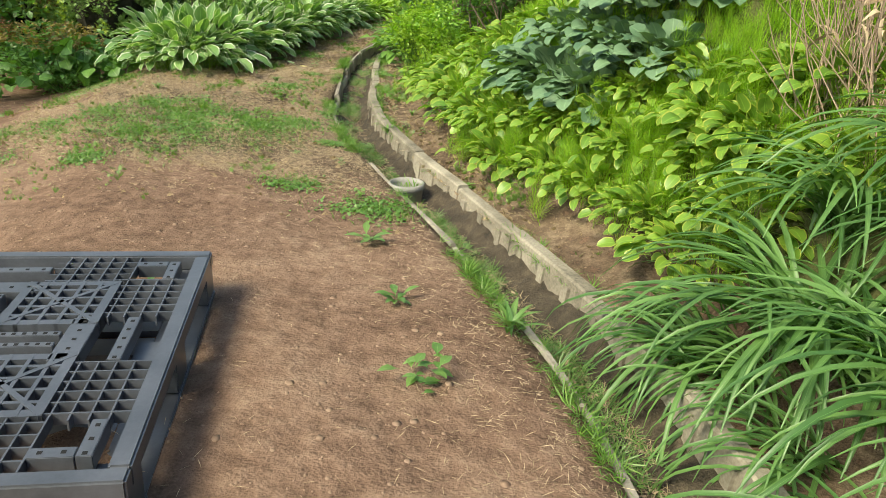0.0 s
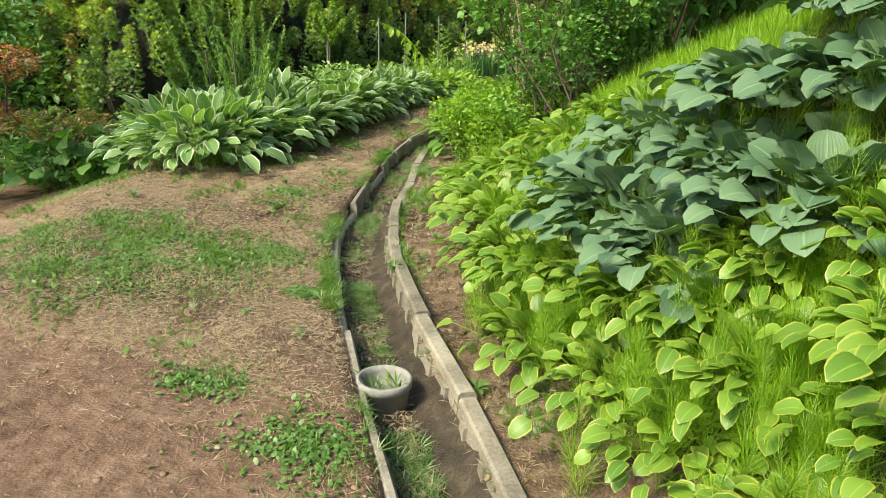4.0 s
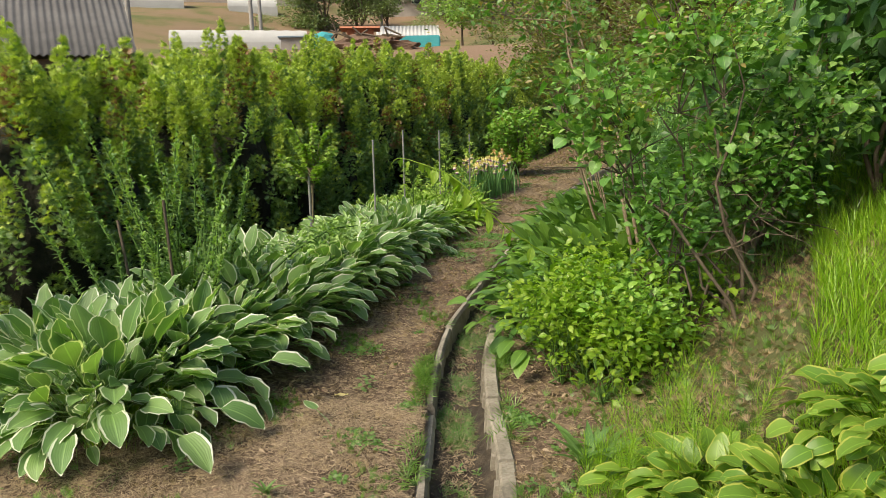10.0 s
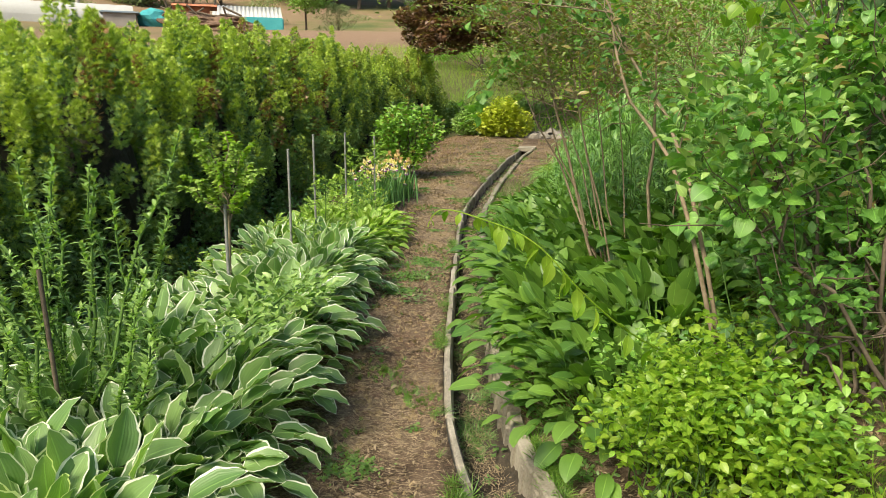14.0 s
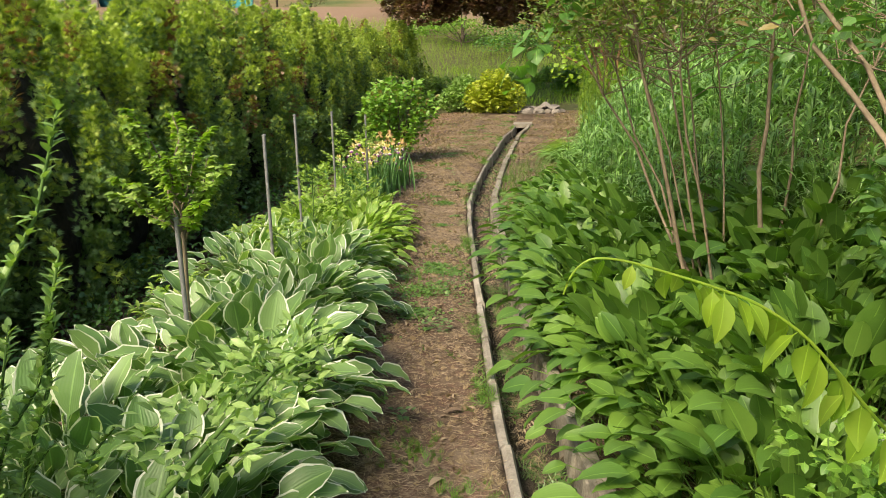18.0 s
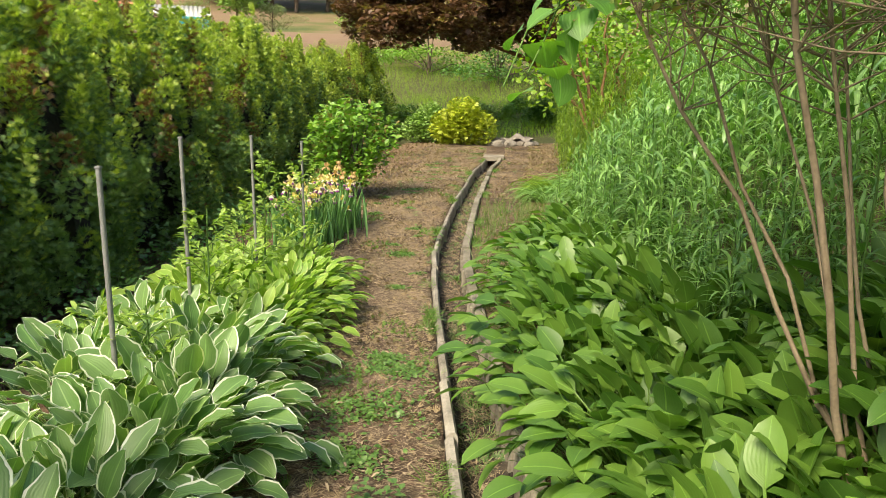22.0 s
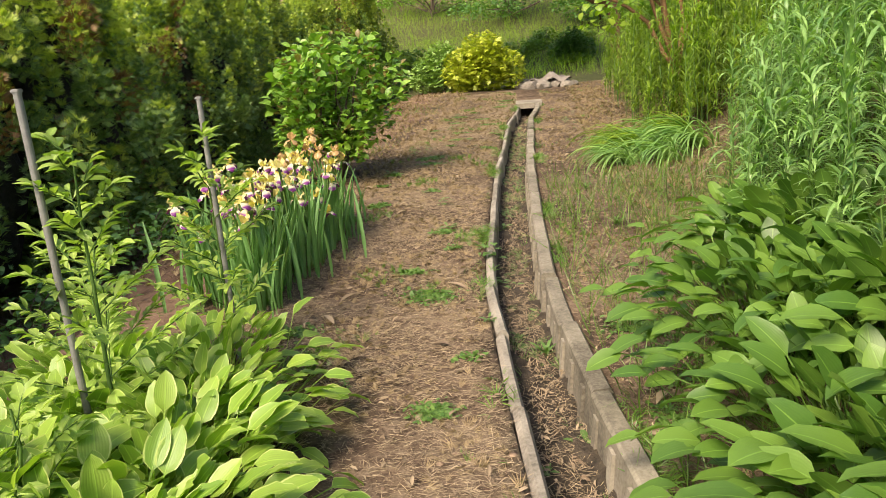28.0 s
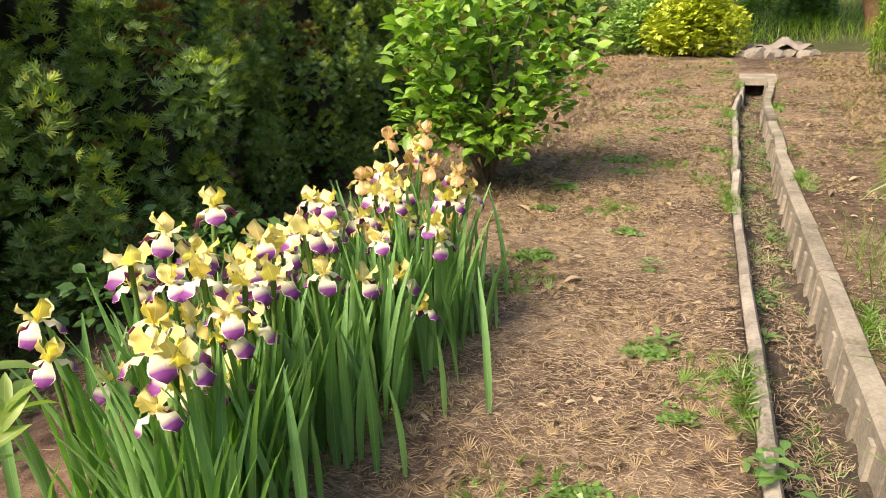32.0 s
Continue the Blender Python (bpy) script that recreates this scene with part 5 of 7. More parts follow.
def tangled_shrub():
    """A many-stemmed shrub by the drain with vine leaves hung over it."""
    x, y = -1.55, 8.3
    g = np.random.default_rng(86)
    c = [(0, 0, 0.45), (-0.28, -0.1, 0.7), (0.3, 0.1, 0.72), (-0.42, -0.2, 1.05), (0, 0.1, 1.1), (0.45, 0.2, 1.15), (-0.3, 0, 1.4), (0.2, 0.1, 1.5), (-0.5, -0.25, 1.3), (-0.1, 0.1, 1.75)]
    c = [tuple(np.array(q) + g.normal(0, 0.07, 3)) for q in c]
    rad = [tuple(g.uniform(0.16, 0.31, 3) * (1, 1, 0.85)) for _ in c]
    w = limbs([(g.normal(0.05, 0.12), g.normal(0.05, 0.12), 0) for _ in c], c, 0.012, 0.003, 0.05)
    twigs = []
    for q in c:
        for k in range(9):
            t = np.array(q) + g.normal(0, 0.22, 3)
            twigs.append(tube(bent(np.array(q) * 0.8, t, 0.02, 5, 0.02), np.linspace(0.004, 0.0012, 5), 4))
    up = [q for q in c if q[2] > 0.85]
    plant("shrub", x, y, "tangled many-stemmed shrub hung with vine leaves beside the drain", "shrub", w, M_BARK, [(M_VINE, foliage(OVAL, c, rad, 2300, 87, size=(0.45, 0.85), shell=0.35)), (M_WILLOW, foliage(OVAL, up, rad[:len(up)], 1500, 88, up=0.4, size=(0.5, 0.9), shell=0.7)), (M_VINE, foliage(HEART, up, rad[:len(up)], 200, 89, up=-0.5, size=(0.4, 0.75), shell=0.9)), (M_BUSH_RED, foliage(SMALL, up, rad[:len(up)], 260, 90, size=(0.6, 1.1)))], twigs=twigs)
    # fresh low growth on the side of the drain
    for k, (a, b, h) in enumerate(((-2.28, 8.42, 0.66), (-2.1, 8.25, 0.72), (-2.12, 8.02, 0.66), (-1.85, 7.95, 0.62), (-2.25, 8.1, 0.6), (-2.0, 7.75, 0.58))):
        cc = [(g.normal(0, 0.12), g.normal(0, 0.12), h * g.uniform(0.45, 0.95)) for _ in range(10)]
        plant("low_shrub", a, b, "low shrub with fresh yellow-green leaves by the drain", "shrub", limbs((0, 0, 0), cc, 0.005, 0.002), M_STEM, [(M_VINE_YELLOW if k % 3 else M_BUSH, foliage(OVAL, cc, [(0.14, 0.14, 0.1)] * 10, 620, 780 + k, size=(0.35, 0.75), shell=0.8))], "low yellow-green shrubs by the drain")


tangled_shrub()


def right_thicket():
    # mixed shrub by the drain, vine over it
    c = [(0, 0, 0.5), (0.3, 0.3, 0.75), (-0.2, 0.35, 0.6), (0.2, -0.1, 0.9), (0.5, 0.5, 1.1), (0.0, 0.5, 1.05)]
    w = limbs((0.1, 0.2, 0), [(-0.3, 0.1, 0.9), (0.1, -0.1, 1.2), (0.5, 0.5, 1.5), (0.2, 0.6, 1.4), (-0.1, 0.5, 1.2), (0.6, 0.1, 1.2), (0.3, 0.3, 1.7)], 0.02, 0.006, 0.05)
    plant("shrub", -1.35, 9.0, "tangled green shrub with climbing vine beside the drain", "shrub", w, M_BARK, [(M_SHRUB, foliage(OVAL, c, [0.36, 0.36, 0.34, 0.32, 0.38, 0.34], 2100, 80, size=(0.7, 1.3))), (M_VINE, foliage(HEART, [(-0.15, 0, 1.05), (-0.2, 0.3, 1.2), (0.2, 0.2, 1.35), (0.45, 0.2, 1.5)], [(0.2, 0.25, 0.18)] * 4, 110, 81, up=-0.3, size=(0.4, 0.7)))])
    # low yellow-green growth in front of it
    for k, (x, y, g) in enumerate(((-1.9, 8.0, 0.9), (-2.1, 8.35, 0.8), (-1.7, 8.25, 1.0), (-1.8, 8.65, 1.0))):
        sh = plant("low_shrub", x, y, "low shrub with fresh yellow-green leaves by the drain", "shrub", limbs((0, 0, 0), [(0.15 * math.sin(a), 0.15 * math.cos(a), 0.35) for a in np.arange(0, 6.2, 0.9)], 0.006, 0.003), M_STEM, [(M_VINE_YELLOW if k < 3 else M_SHRUB, foliage(OVAL, [(0, 0, 0.15), (0.18, 0.1, 0.28), (-0.2, 0.05, 0.2), (0.05, 0.2, 0.35), (-0.1, -0.2, 0.12)], [(0.2, 0.2, 0.14)] * 5, 420, 83 + k, size=(0.5, 1.0)))], "low yellow-green shrubs by the drain")
        sh.scale = (g, g, g)
    # big dark-leaved shrubs higher on the bank
    for k, (x, y, g) in enumerate(((-0.55, 9.15, 1.0), (0.35, 8.7, 1.15), (-0.2, 10.6, 1.15), (1.2, 9.4, 1.3), (0.9, 8.0, 0.9), (0.6, 11.6, 1.3), (2.2, 8.4, 1.3), (1.9, 10.8, 1.5))):
        c = [(0, 0, 0.75), (0.5, 0.2, 0.7), (-0.4, -0.1, 0.8), (0, -0.3, 1.2), (0.1, 0.3, 1.5), (-0.3, 0.2, 1.6)]
        w = limbs((0, 0, 0), [(0.3, 0, 1.2), (-0.3, 0.1, 1.5), (0, 0.1, 1.8), (0.2, -0.3, 1.3)], 0.016, 0.006)
        sh = plant("shrub", x, y, "tall shrub with large dark green pointed leaves on the bank", "shrub", w, M_BARK, [(M_DARK_LEAF, foliage(POINTED, c, [0.5, 0.45, 0.45, 0.5, 0.5, 0.45], 760, 90 + k, up=-0.4, size=(0.8, 1.3), shell=0.5))], "dark-leaved shrubs on the bank")
        sh.scale = (g, g, g)


right_thicket()


def under_hedge():
    """Low dark growth along the foot of the conifers."""
    for k, (x, y, g) in enumerate(((-5.75, 7.9, 1.1), (-5.55, 8.6, 1.0), (-5.75, 9.3, 1.1), (-5.9, 10.1, 1.0), (-5.85, 11.2, 0.9), (-5.8, 12.4, 0.9), (-5.75, 13.6, 0.9), (-5.7, 15.0, 0.9), (-5.6, 16.4, 1.0))):
        c = [(0, 0, 0.15), (0.25, 0.1, 0.2), (-0.25, 0.1, 0.22), (0.05, 0.3, 0.18), (0, -0.3, 0.16)]
        sh = plant("low_shrub", x, y, "low dark green shrub at the foot of the conifers", "shrub", limbs((0, 0, 0), [(0.2 * math.sin(a), 0.2 * math.cos(a), 0.3) for a in np.arange(0, 6.2, 1.2)], 0.006, 0.003), M_BARK, [(M_SHRUB, foliage(OVAL, c, [(0.24, 0.26, 0.16)] * 5, 420, 700 + k, size=(0.5, 1.0)))], "low shrubs under the hedge")
        sh.scale = (g, g * 1.2, g)


under_hedge()


def bare_stem_shrub(x, y, label, seed, stems, height=1.9, twigs=70, leaf_from=0.0):
    """Several thin pale stems that fan out into a mass of fine twigs."""
    g = np.random.default_rng(seed)
    w, ends = [], []
    lean = -0.3
    for bx, by, dx, dy, rad in stems:
        h = height * g.uniform(0.88, 1.04)
        p = bent((bx, by, -0.05), np.array([bx + dx * h, by + dy * h, h]), 0, 8, 0.014)
        w.append(tube(p, np.linspace(rad, rad * 0.4, 8), 7))
        ends += [p[5] * (1 - q) + p[7] * q for q in np.linspace(0, 1, 9)]
    leaf_at = []
    for k in range(twigs):
        b = ends[g.integers(len(ends))]
        t = b + np.array([g.normal(lean * 0.5, 0.34), g.normal(0, 0.32), abs(g.normal(0.16, 0.2))])
        if x + t[0] < -2.95 and t[2] < 1.95:
            t = b + np.array([abs(g.normal(0, 0.2)), g.normal(0, 0.2), abs(g.normal(0.2, 0.1))])
            if x + t[0] < -2.9:
                continue
        w.append(tube(bent(b, t, 0.03, 5, 0.02), np.linspace(0.003, 0.001, 5), 4))
        if t[2] > leaf_from:
            leaf_at.append(t)
    return plant("shrub", x, y, label, "shrub", w[:len(stems)], M_STEM_TAN, [(M_OLIVE, foliage(SMALL, leaf_at, [(0.15, 0.15, 0.1)] * len(leaf_at), len(leaf_at) * 30, seed + 1, size=(0.45, 0.9))), (M_BUSH_RED, foliage(SMALL, leaf_at, [(0.16, 0.16, 0.12)] * len(leaf_at), len(leaf_at) * 14, seed + 2, size=(0.45, 0.8)))], twigs=w[len(stems):])


# foot offset, slope and thickness of each stem
bare_stem_shrub(-2.10, 10.33, "shrub of bare tan stems fanning over the green hostas", 101, [(-0.05, 0.04, -0.29, -0.19, 0.013), (0.08, -0.10, -0.48, 0.30, 0.010), (0.06, 0.0, -0.42, 0.16, 0.008), (0.0, 0.06, -0.22, -0.08, 0.009), (0.06, 0.1, -0.16, 0.04, 0.008), (0.02, -0.02, -0.24, -0.22, 0.008), (0.12, 0.12, -0.12, 0.0, 0.007), (0.04, 0.03, -0.33, 0.02, 0.007)], 1.95, 230, 1.55)
bare_stem_shrub(-1.86, 10.42, "shrub of bare tan stems among tall weeds", 103, [(0, 0, -0.05, -0.05, 0.015), (0.08, 0.1, 0.1, 0.1, 0.009), (0.1, -0.05, 0.18, -0.1, 0.008)], 2.0, 90, 1.6)


def leaning_shrub():
    """Pale stems that lean out over the bed, with few twigs."""
    x, y = -1.82, 8.72
    z = float(land(x, y))
    g = np.random.default_rng(105)
    lines = [[(-1.82, 8.72, z - 0.05), (-1.95, 8.8, 0.6), (-2.02, 8.86, 0.9), (-2.11, 8.96, 1.21), (-2.2, 9.04, 1.36), (-2.3, 9.08, 1.49), (-2.37, 9.1, 1.7), (-2.4, 9.16, 1.9)],
             [(-1.8, 8.78, z - 0.05), (-1.93, 8.86, 0.7), (-2.03, 8.98, 1.15), (-2.12, 9.1, 1.42), (-2.28, 9.25, 1.7), (-2.4, 9.4, 2.0)]]
    w, tips = [], []
    for q in lines:
        p = np.array(q) - np.array((x, y, z))
        w.append(tube(p, np.linspace(0.013, 0.005, len(p)), 7))
        for k in range(7):
            b = p[-1 - k % 3]
            t = b + np.array([g.normal(-0.1, 0.2), g.normal(0.05, 0.2), abs(g.normal(0.12, 0.12))])
            tips.append(t)
            w.append(tube(bent(b, t, 0.02, 5, 0.02), np.linspace(0.004, 0.0015, 5), 4))
    plant("shrub", x, y, "leaning shrub of pale woody stems with young leaves", "shrub", w[::8], M_STEM_TAN, [(M_SHRUB, foliage(OVAL, tips, [(0.14, 0.14, 0.12)] * len(tips), 420, 106, size=(0.5, 0.95))), (M_BUSH_RED, foliage(SMALL, tips, [(0.2, 0.2, 0.16)] * len(tips), 260, 107, size=(0.7, 1.2)))], z=z, twigs=[q for k, q in enumerate(w) if k % 8])


leaning_shrub()


def vine(name_seed, runs, size, mat, label, shape=HEART, hang=-0.45):
    """A climbing vine: arching runners with large heart-shaped leaves hanging in rows."""
    g = np.random.default_rng(name_seed)
    p0 = np.array(runs[0][0])
    z0 = float(land(p0[0], p0[1]))
    root = thing("vine", float(p0[0]), float(p0[1]), z0, label, "vine", "heart-leaved vines")
    stems, leaves = [], []
    for a, b, sag, n in runs:
        p = bent(a, b, sag, 12, 0.015) - np.array([p0[0], p0[1], z0])
        stems.append(tube(p, np.linspace(0.004, 0.002, 12), 5))
        q = np.linspace(0.05, 1, n) + g.normal(0, 0.02, n)
        at = np.stack([np.interp(q, np.linspace(0, 1, 12), p[:, i]) for i in range(3)], -1)
        at += g.normal(0, 0.03, at.shape)
        for k in range(n):
            leaves.append(Matrix.LocRotScale(at[k], Euler((g.normal(hang, 0.3), g.normal(0, 0.3), g.uniform(0, 6.28))), (g.uniform(*size),) * 3))
    for st in stems:
        put("runner", mesh_of("runner", *st[:2], M_STEM), root)
    blade = mesh_of("leaf", shape[0], shape[1], mat, shape[2])
    for m in leaves:
        put("leaf", blade, root).matrix_basis = m


vine(111, [((-1.9, 10.9, 0.4), (-2.3, 10.5, 1.9), 0.3, 6), ((-2.7, 10.3, 1.8), (-3.15, 10.15, 1.38), 0.1, 20), ((-2.35, 10.35, 1.95), (-3.2, 10.2, 1.35), 0.2, 20), ((-2.45, 11.2, 2.2), (-3.25, 11.95, 2.1), 0.2, 24), ((-2.3, 10.4, 2.0), (-2.75, 10.9, 2.3), 0.1, 16)], (0.6, 0.95), M_VINE, "climbing vine with large heart-shaped leaves over the path")
vine(113, [((-1.8, 8.7, 0.4), (-2.05, 8.86, 1.0), 0.1, 12), ((-1.6, 8.8, 0.4), (-1.95, 8.75, 1.15), 0.2, 14), ((-1.6, 8.9, 1.0), (-1.9, 9.0, 0.85), 0.15, 12), ((-1.5, 8.9, 1.2), (-1.75, 9.0, 1.6), 0.2, 14)], (0.5, 0.85), M_VINE, "climbing vine with heart-shaped leaves on the shrub")


def trailing_vine():
    """A long shoot that arches out of the shrub, with pointed leaves hanging in a row."""
    knots = np.array([(-1.95, 8.5, 0.35), (-2.3, 8.2, 0.55), (-2.58, 7.98, 0.8), (-2.7, 7.95, 0.95), (-2.79, 7.95, 1.03), (-2.88, 7.95, 1.07), (-2.98, 7.95, 1.10), (-3.07, 7.95, 1.13), (-3.13, 7.95, 1.12), (-3.15, 7.95, 1.05)])
    q = np.linspace(0, len(knots) - 1, 46)
    p = np.stack([np.convolve(np.pad(np.interp(q, np.arange(len(knots)), knots[:, k]), 3, mode="edge"), np.ones(7) / 7, mode="valid") for k in range(3)], -1)
    z0 = float(land(-1.95, 8.5))
    foot = np.array((-1.95, 8.5, z0))
    root = thing("vine", -1.95, 8.5, z0, "trailing vine with bright yellow-green pointed leaves", "vine", "heart-leaved vines")
    put("runner", mesh_of("runner", *tube(p - foot, np.linspace(0.004, 0.0018, len(p)), 6)[:2], M_VINE_YELLOW), root)
    blade = mesh_of("leaf", POINTED[0], POINTED[1], M_VINE_YELLOW, POINTED[2])
    r = random.Random(115)
    for k in range(5, 43, 1):
        if k > 30 and k % 3:
            continue
        g = float(np.interp(k, (5, 24, 43), (0.62, 0.55, 0.16))) * r.uniform(0.8, 1.15)
        put("leaf", blade, root).matrix_basis = Matrix.LocRotScale(p[k] - foot, Euler((r.gauss(-0.95, 0.25), r.gauss(0, 0.25), r.uniform(0, 6.28))), (g, g, g))


trailing_vine()
vine(117, [((-1.6, 8.6, 0.5), (-1.75, 8.5, 1.9), 0.2, 18), ((-1.6, 8.6, 1.6), (-1.2, 8.9, 2.3), 0.2, 26), ((-1.7, 8.7, 1.4), (-1.95, 8.9, 1.9), 0.2, 14)], (0.5, 0.85), M_VINE_YELLOW, "climbing vine with broad green leaves")


# ---- tall weeds ----
def weed_meshes(mat, h, count, seed):
    made = []
    stem = tube(bent((0, 0, 0), (0.05, 0.03, h), 0, 6, 0.01), np.linspace(0.006, 0.003, 6), 5)
    for k in range(4):
        g = np.random.default_rng(seed + k)
        q = g.uniform(0.15, 1.0, count)
        at = np.stack([0.05 * q, 0.03 * q, h * q], -1)
        made.append((mesh_of("stem", *stem[:2], M_STEM, stem[2]), mesh_of("leaves", *[a for a in (lambda s: (s[0], s[1]))(scatter(LONG, at, turns(np.arange(count) * 2.4, g.normal(0.1, 0.3, count)), g.uniform(0.6, 1.15, count)))], mat, np.tile(LONG[2], (count, 1)))))
    return made


def plant_weeds():
    r = random.Random(31)
    green = weed_meshes(M_REED, 1.0, 54, 200)
    gold = weed_meshes(M_REED_YELLOW, 1.15, 60, 220)
    for k in range(230):
        y = r.uniform(9.8, 17.6)
        s0 = np.interp(y, (9, 10.4, 11.2, 13, 15, 17, 18.4), (2.0, 1.6, 1.0, 0.95, 1.15, 1.7, 2.0))
        s = s0 + r.random() ** 1.5 * 1.1 + 0.05
        x = float(xch(y)) + s
        root = thing("tall_weed", x, y, float(land(x, y)) - 0.01, "tall green weed with narrow drooping leaves", "weed", "tall green weeds on the bank", turn=r.uniform(0, 360))
        g = r.uniform(0.75, 1.2) * np.interp(s - s0, (0, 0.6, 2), (0.7, 1.05, 1.3))
        root.scale = (g, g, g)
        st, lv = green[r.randrange(4)]
        put("stem", st, root)
        put("leaf_mass", lv, root)
    for x, y, g in ((-2.24, 12.5, 1.0), (-2.31, 12.9, 0.85), (-2.1, 12.8, 1.05), (-2.2, 13.3, 0.9), (-2.05, 12.2, 1.05), (-2.3, 13.8, 0.85), (-2.4, 14.5, 0.75), (-2.3, 14.9, 0.85), (-2.0, 13.6, 1.1), (-2.15, 11.6, 0.9)):
        root = thing("tall_weed", x, y, float(land(x, y)) - 0.01, "tall green weed with narrow drooping leaves", "weed", "tall green weeds on the bank", turn=r.uniform(0, 360))
        root.scale = (g, g, g * 0.85)
        st, lv = green[r.randrange(4)]
        put("stem", st, root)
        put("leaf_mass", lv, root)
    for k in range(110):
        y = r.uniform(17.6, 25.0)
        s = np.interp(y, (17.6, 20, 26), (1.9, 1.45, 1.4)) + r.random() * 0.8
        x = float(xch(y)) + s
        root = thing("tall_weed", x, y, float(land(x, y)) - 0.01, "tall sunlit yellow-green weed with narrow leaves", "weed", "sunlit weeds by the far drain", turn=r.uniform(0, 360))
        g = r.uniform(0.7, 1.2)
        root.scale = (g, g, g)
        st, lv = gold[r.randrange(4)]
        put("stem", st, root)
        put("leaf_mass", lv, root)
    # the mass behind them
    q = np.random.default_rng(32)
    for name, mat, n, y0, y1, h0, h1, label in (("weed_thicket", M_REED, 520, 9.8, 18.6, 0.9, 1.75, "dense thicket of tall green weeds"), ("sunlit_thicket", M_REED_YELLOW, 420, 18.0, 26.5, 1.0, 1.9, "dense thicket of sunlit yellow-green weeds")):
        y = q.uniform(y0, y1, n)
        s = np.interp(y, (9, 13, 18, 20, 27), (2.9, 2.3, 2.7, 2.2, 2.0)) + q.random(n) * 2.8
        x = xch(y) + s
        h = q.uniform(h0, h1, n)
        per = 70
        t = q.uniform(0.08, 1.0, (n, per))
        at = np.stack([np.repeat(x, per), np.repeat(y, per), np.repeat(land(x, y), per) + (t * h[:, None]).ravel()], -1)
        at[:, :2] += q.normal(0, 0.03, (n * per, 2))
        lv = scatter(LONG, at, turns(q.uniform(0, 6.28, n * per), q.normal(0.1, 0.3, n * per)), q.uniform(0.7, 1.3, n * per))
        st = joined([tube(np.array([(a, b, c), (a + 0.02, b, c + d * 0.5), (a + 0.04, b + 0.02, c + d)]), (0.007, 0.006, 0.003), 4) for a, b, c, d in zip(x, y, land(x, y), h)])
        v, f, u, sl = gather(lv, st)
        tagged(new(name, mesh_of(name, v, f, [mat, M_STEM], u, sl)), label, "weeds", kind="stuff")


plant_weeds()


# ---- far end of the path ----
def far_end():
    # rubble heap
    r = random.Random(44)
    for k in range(22):
        x, y = -1.78 + r.uniform(-0.55, 0.6), 26.7 + r.uniform(-0.5, 0.5)
        bm = bmesh.new()
        bmesh.ops.create_icosphere(bm, subdivisions=2, radius=1.0)
        for v in bm.verts:
            v.co *= 1 + 0.35 * noise.noise(v.co * 1.3 + Vector((k * 3.1, 0, 0)))
        root = thing("rubble_stone", x, y, float(land(x, y)) + 0.03, "broken pale stone in a rubble heap", "stone", "rubble heap", turn=r.uniform(0, 360))
        g = r.uniform(0.09, 0.2)
        root.scale = (g * 1.5, g, g * 0.75)
        part("stone", bm, M_STONE, root)
    n = 14
    X, Y = np.meshgrid(np.linspace(-0.4, 0.46, n), np.linspace(-0.3, 0.3, n))
    Z = 0.14 + 0.12 * np.exp(-((X - 0.1) / 0.22) ** 2 - (Y / 0.2) ** 2) + 0.05 * np.sin(X * 17 + Y * 9) * np.cos(Y * 11)
    i, j = np.meshgrid(np.arange(n - 1), np.arange(n - 1), indexing="ij")
    a = (i * n + j).ravel()
    root = thing("crumpled_sheet", -1.70, 26.6, float(land(-1.70, 26.6)) - 0.02, "crumpled pale sheet thrown over the rubble", "sheet")
    put("sheet", mesh_of("sheet", np.stack([X, Y, Z], -1).reshape(-1, 3), np.stack([a, a + 1, a + n + 1, a + n], -1), M_CLOTH), root)
    # uneven shrubs at the edge of the meadow
    q = random.Random(77)
    for k in range(11):
        x, y = -6.4 + k * 0.62 + q.uniform(-0.2, 0.2), 31.6 + q.uniform(-0.6, 3.2)
        c = [(q.uniform(-0.5, 0.5), q.uniform(-0.3, 0.3), q.uniform(0.12, 0.55)) for _ in range(7)]
        sh = plant("shrub", x, y, "uneven shrub in the tall grass of the meadow", "shrub", limbs((0, 0, 0), c[:4], 0.012, 0.005), M_BARK, [((M_BUSH, M_SHRUB, M_REED_YELLOW, M_WILLOW)[k % 4], foliage(LEAFLET, c, [(q.uniform(0.16, 0.34),) * 3 for _ in c], 1300, 740 + k, size=(0.8, 1.7), shell=0.5))], "shrubs in the meadow")
        g = q.uniform(0.6, 1.15)
        sh.scale = (g, g, g)
    # bright bush and neighbours
    for k, (x, y, g, m) in enumerate(((-2.95, 26.3, 1.15, M_YELLOW_BUSH), (-3.75, 26.9, 1.0, M_WILLOW), (-0.4, 31.5, 0.9, M_SHRUB))):
        c = [(0, 0, 0.42), (0.32, 0.1, 0.35), (-0.32, 0, 0.35), (0, 0, 0.65)]
        sh = plant("bush", x, y, "rounded bright green bush beyond the path's end" if k < 1 else "leafy green bush beyond the path's end", "bush", limbs((0, 0, 0), [(0.2, 0, 0.6), (-0.2, 0, 0.6), (0, 0.2, 0.8)], 0.015, 0.006), M_BARK, [(m, foliage(LEAFLET, c, [0.42, 0.36, 0.36, 0.34], 3600, 130 + k, size=(0.9, 1.8)))], "bushes beyond the path")
        sh.scale = (g, g, g)
    # red-leaved maple leaning over the path
    g = np.random.default_rng(140)
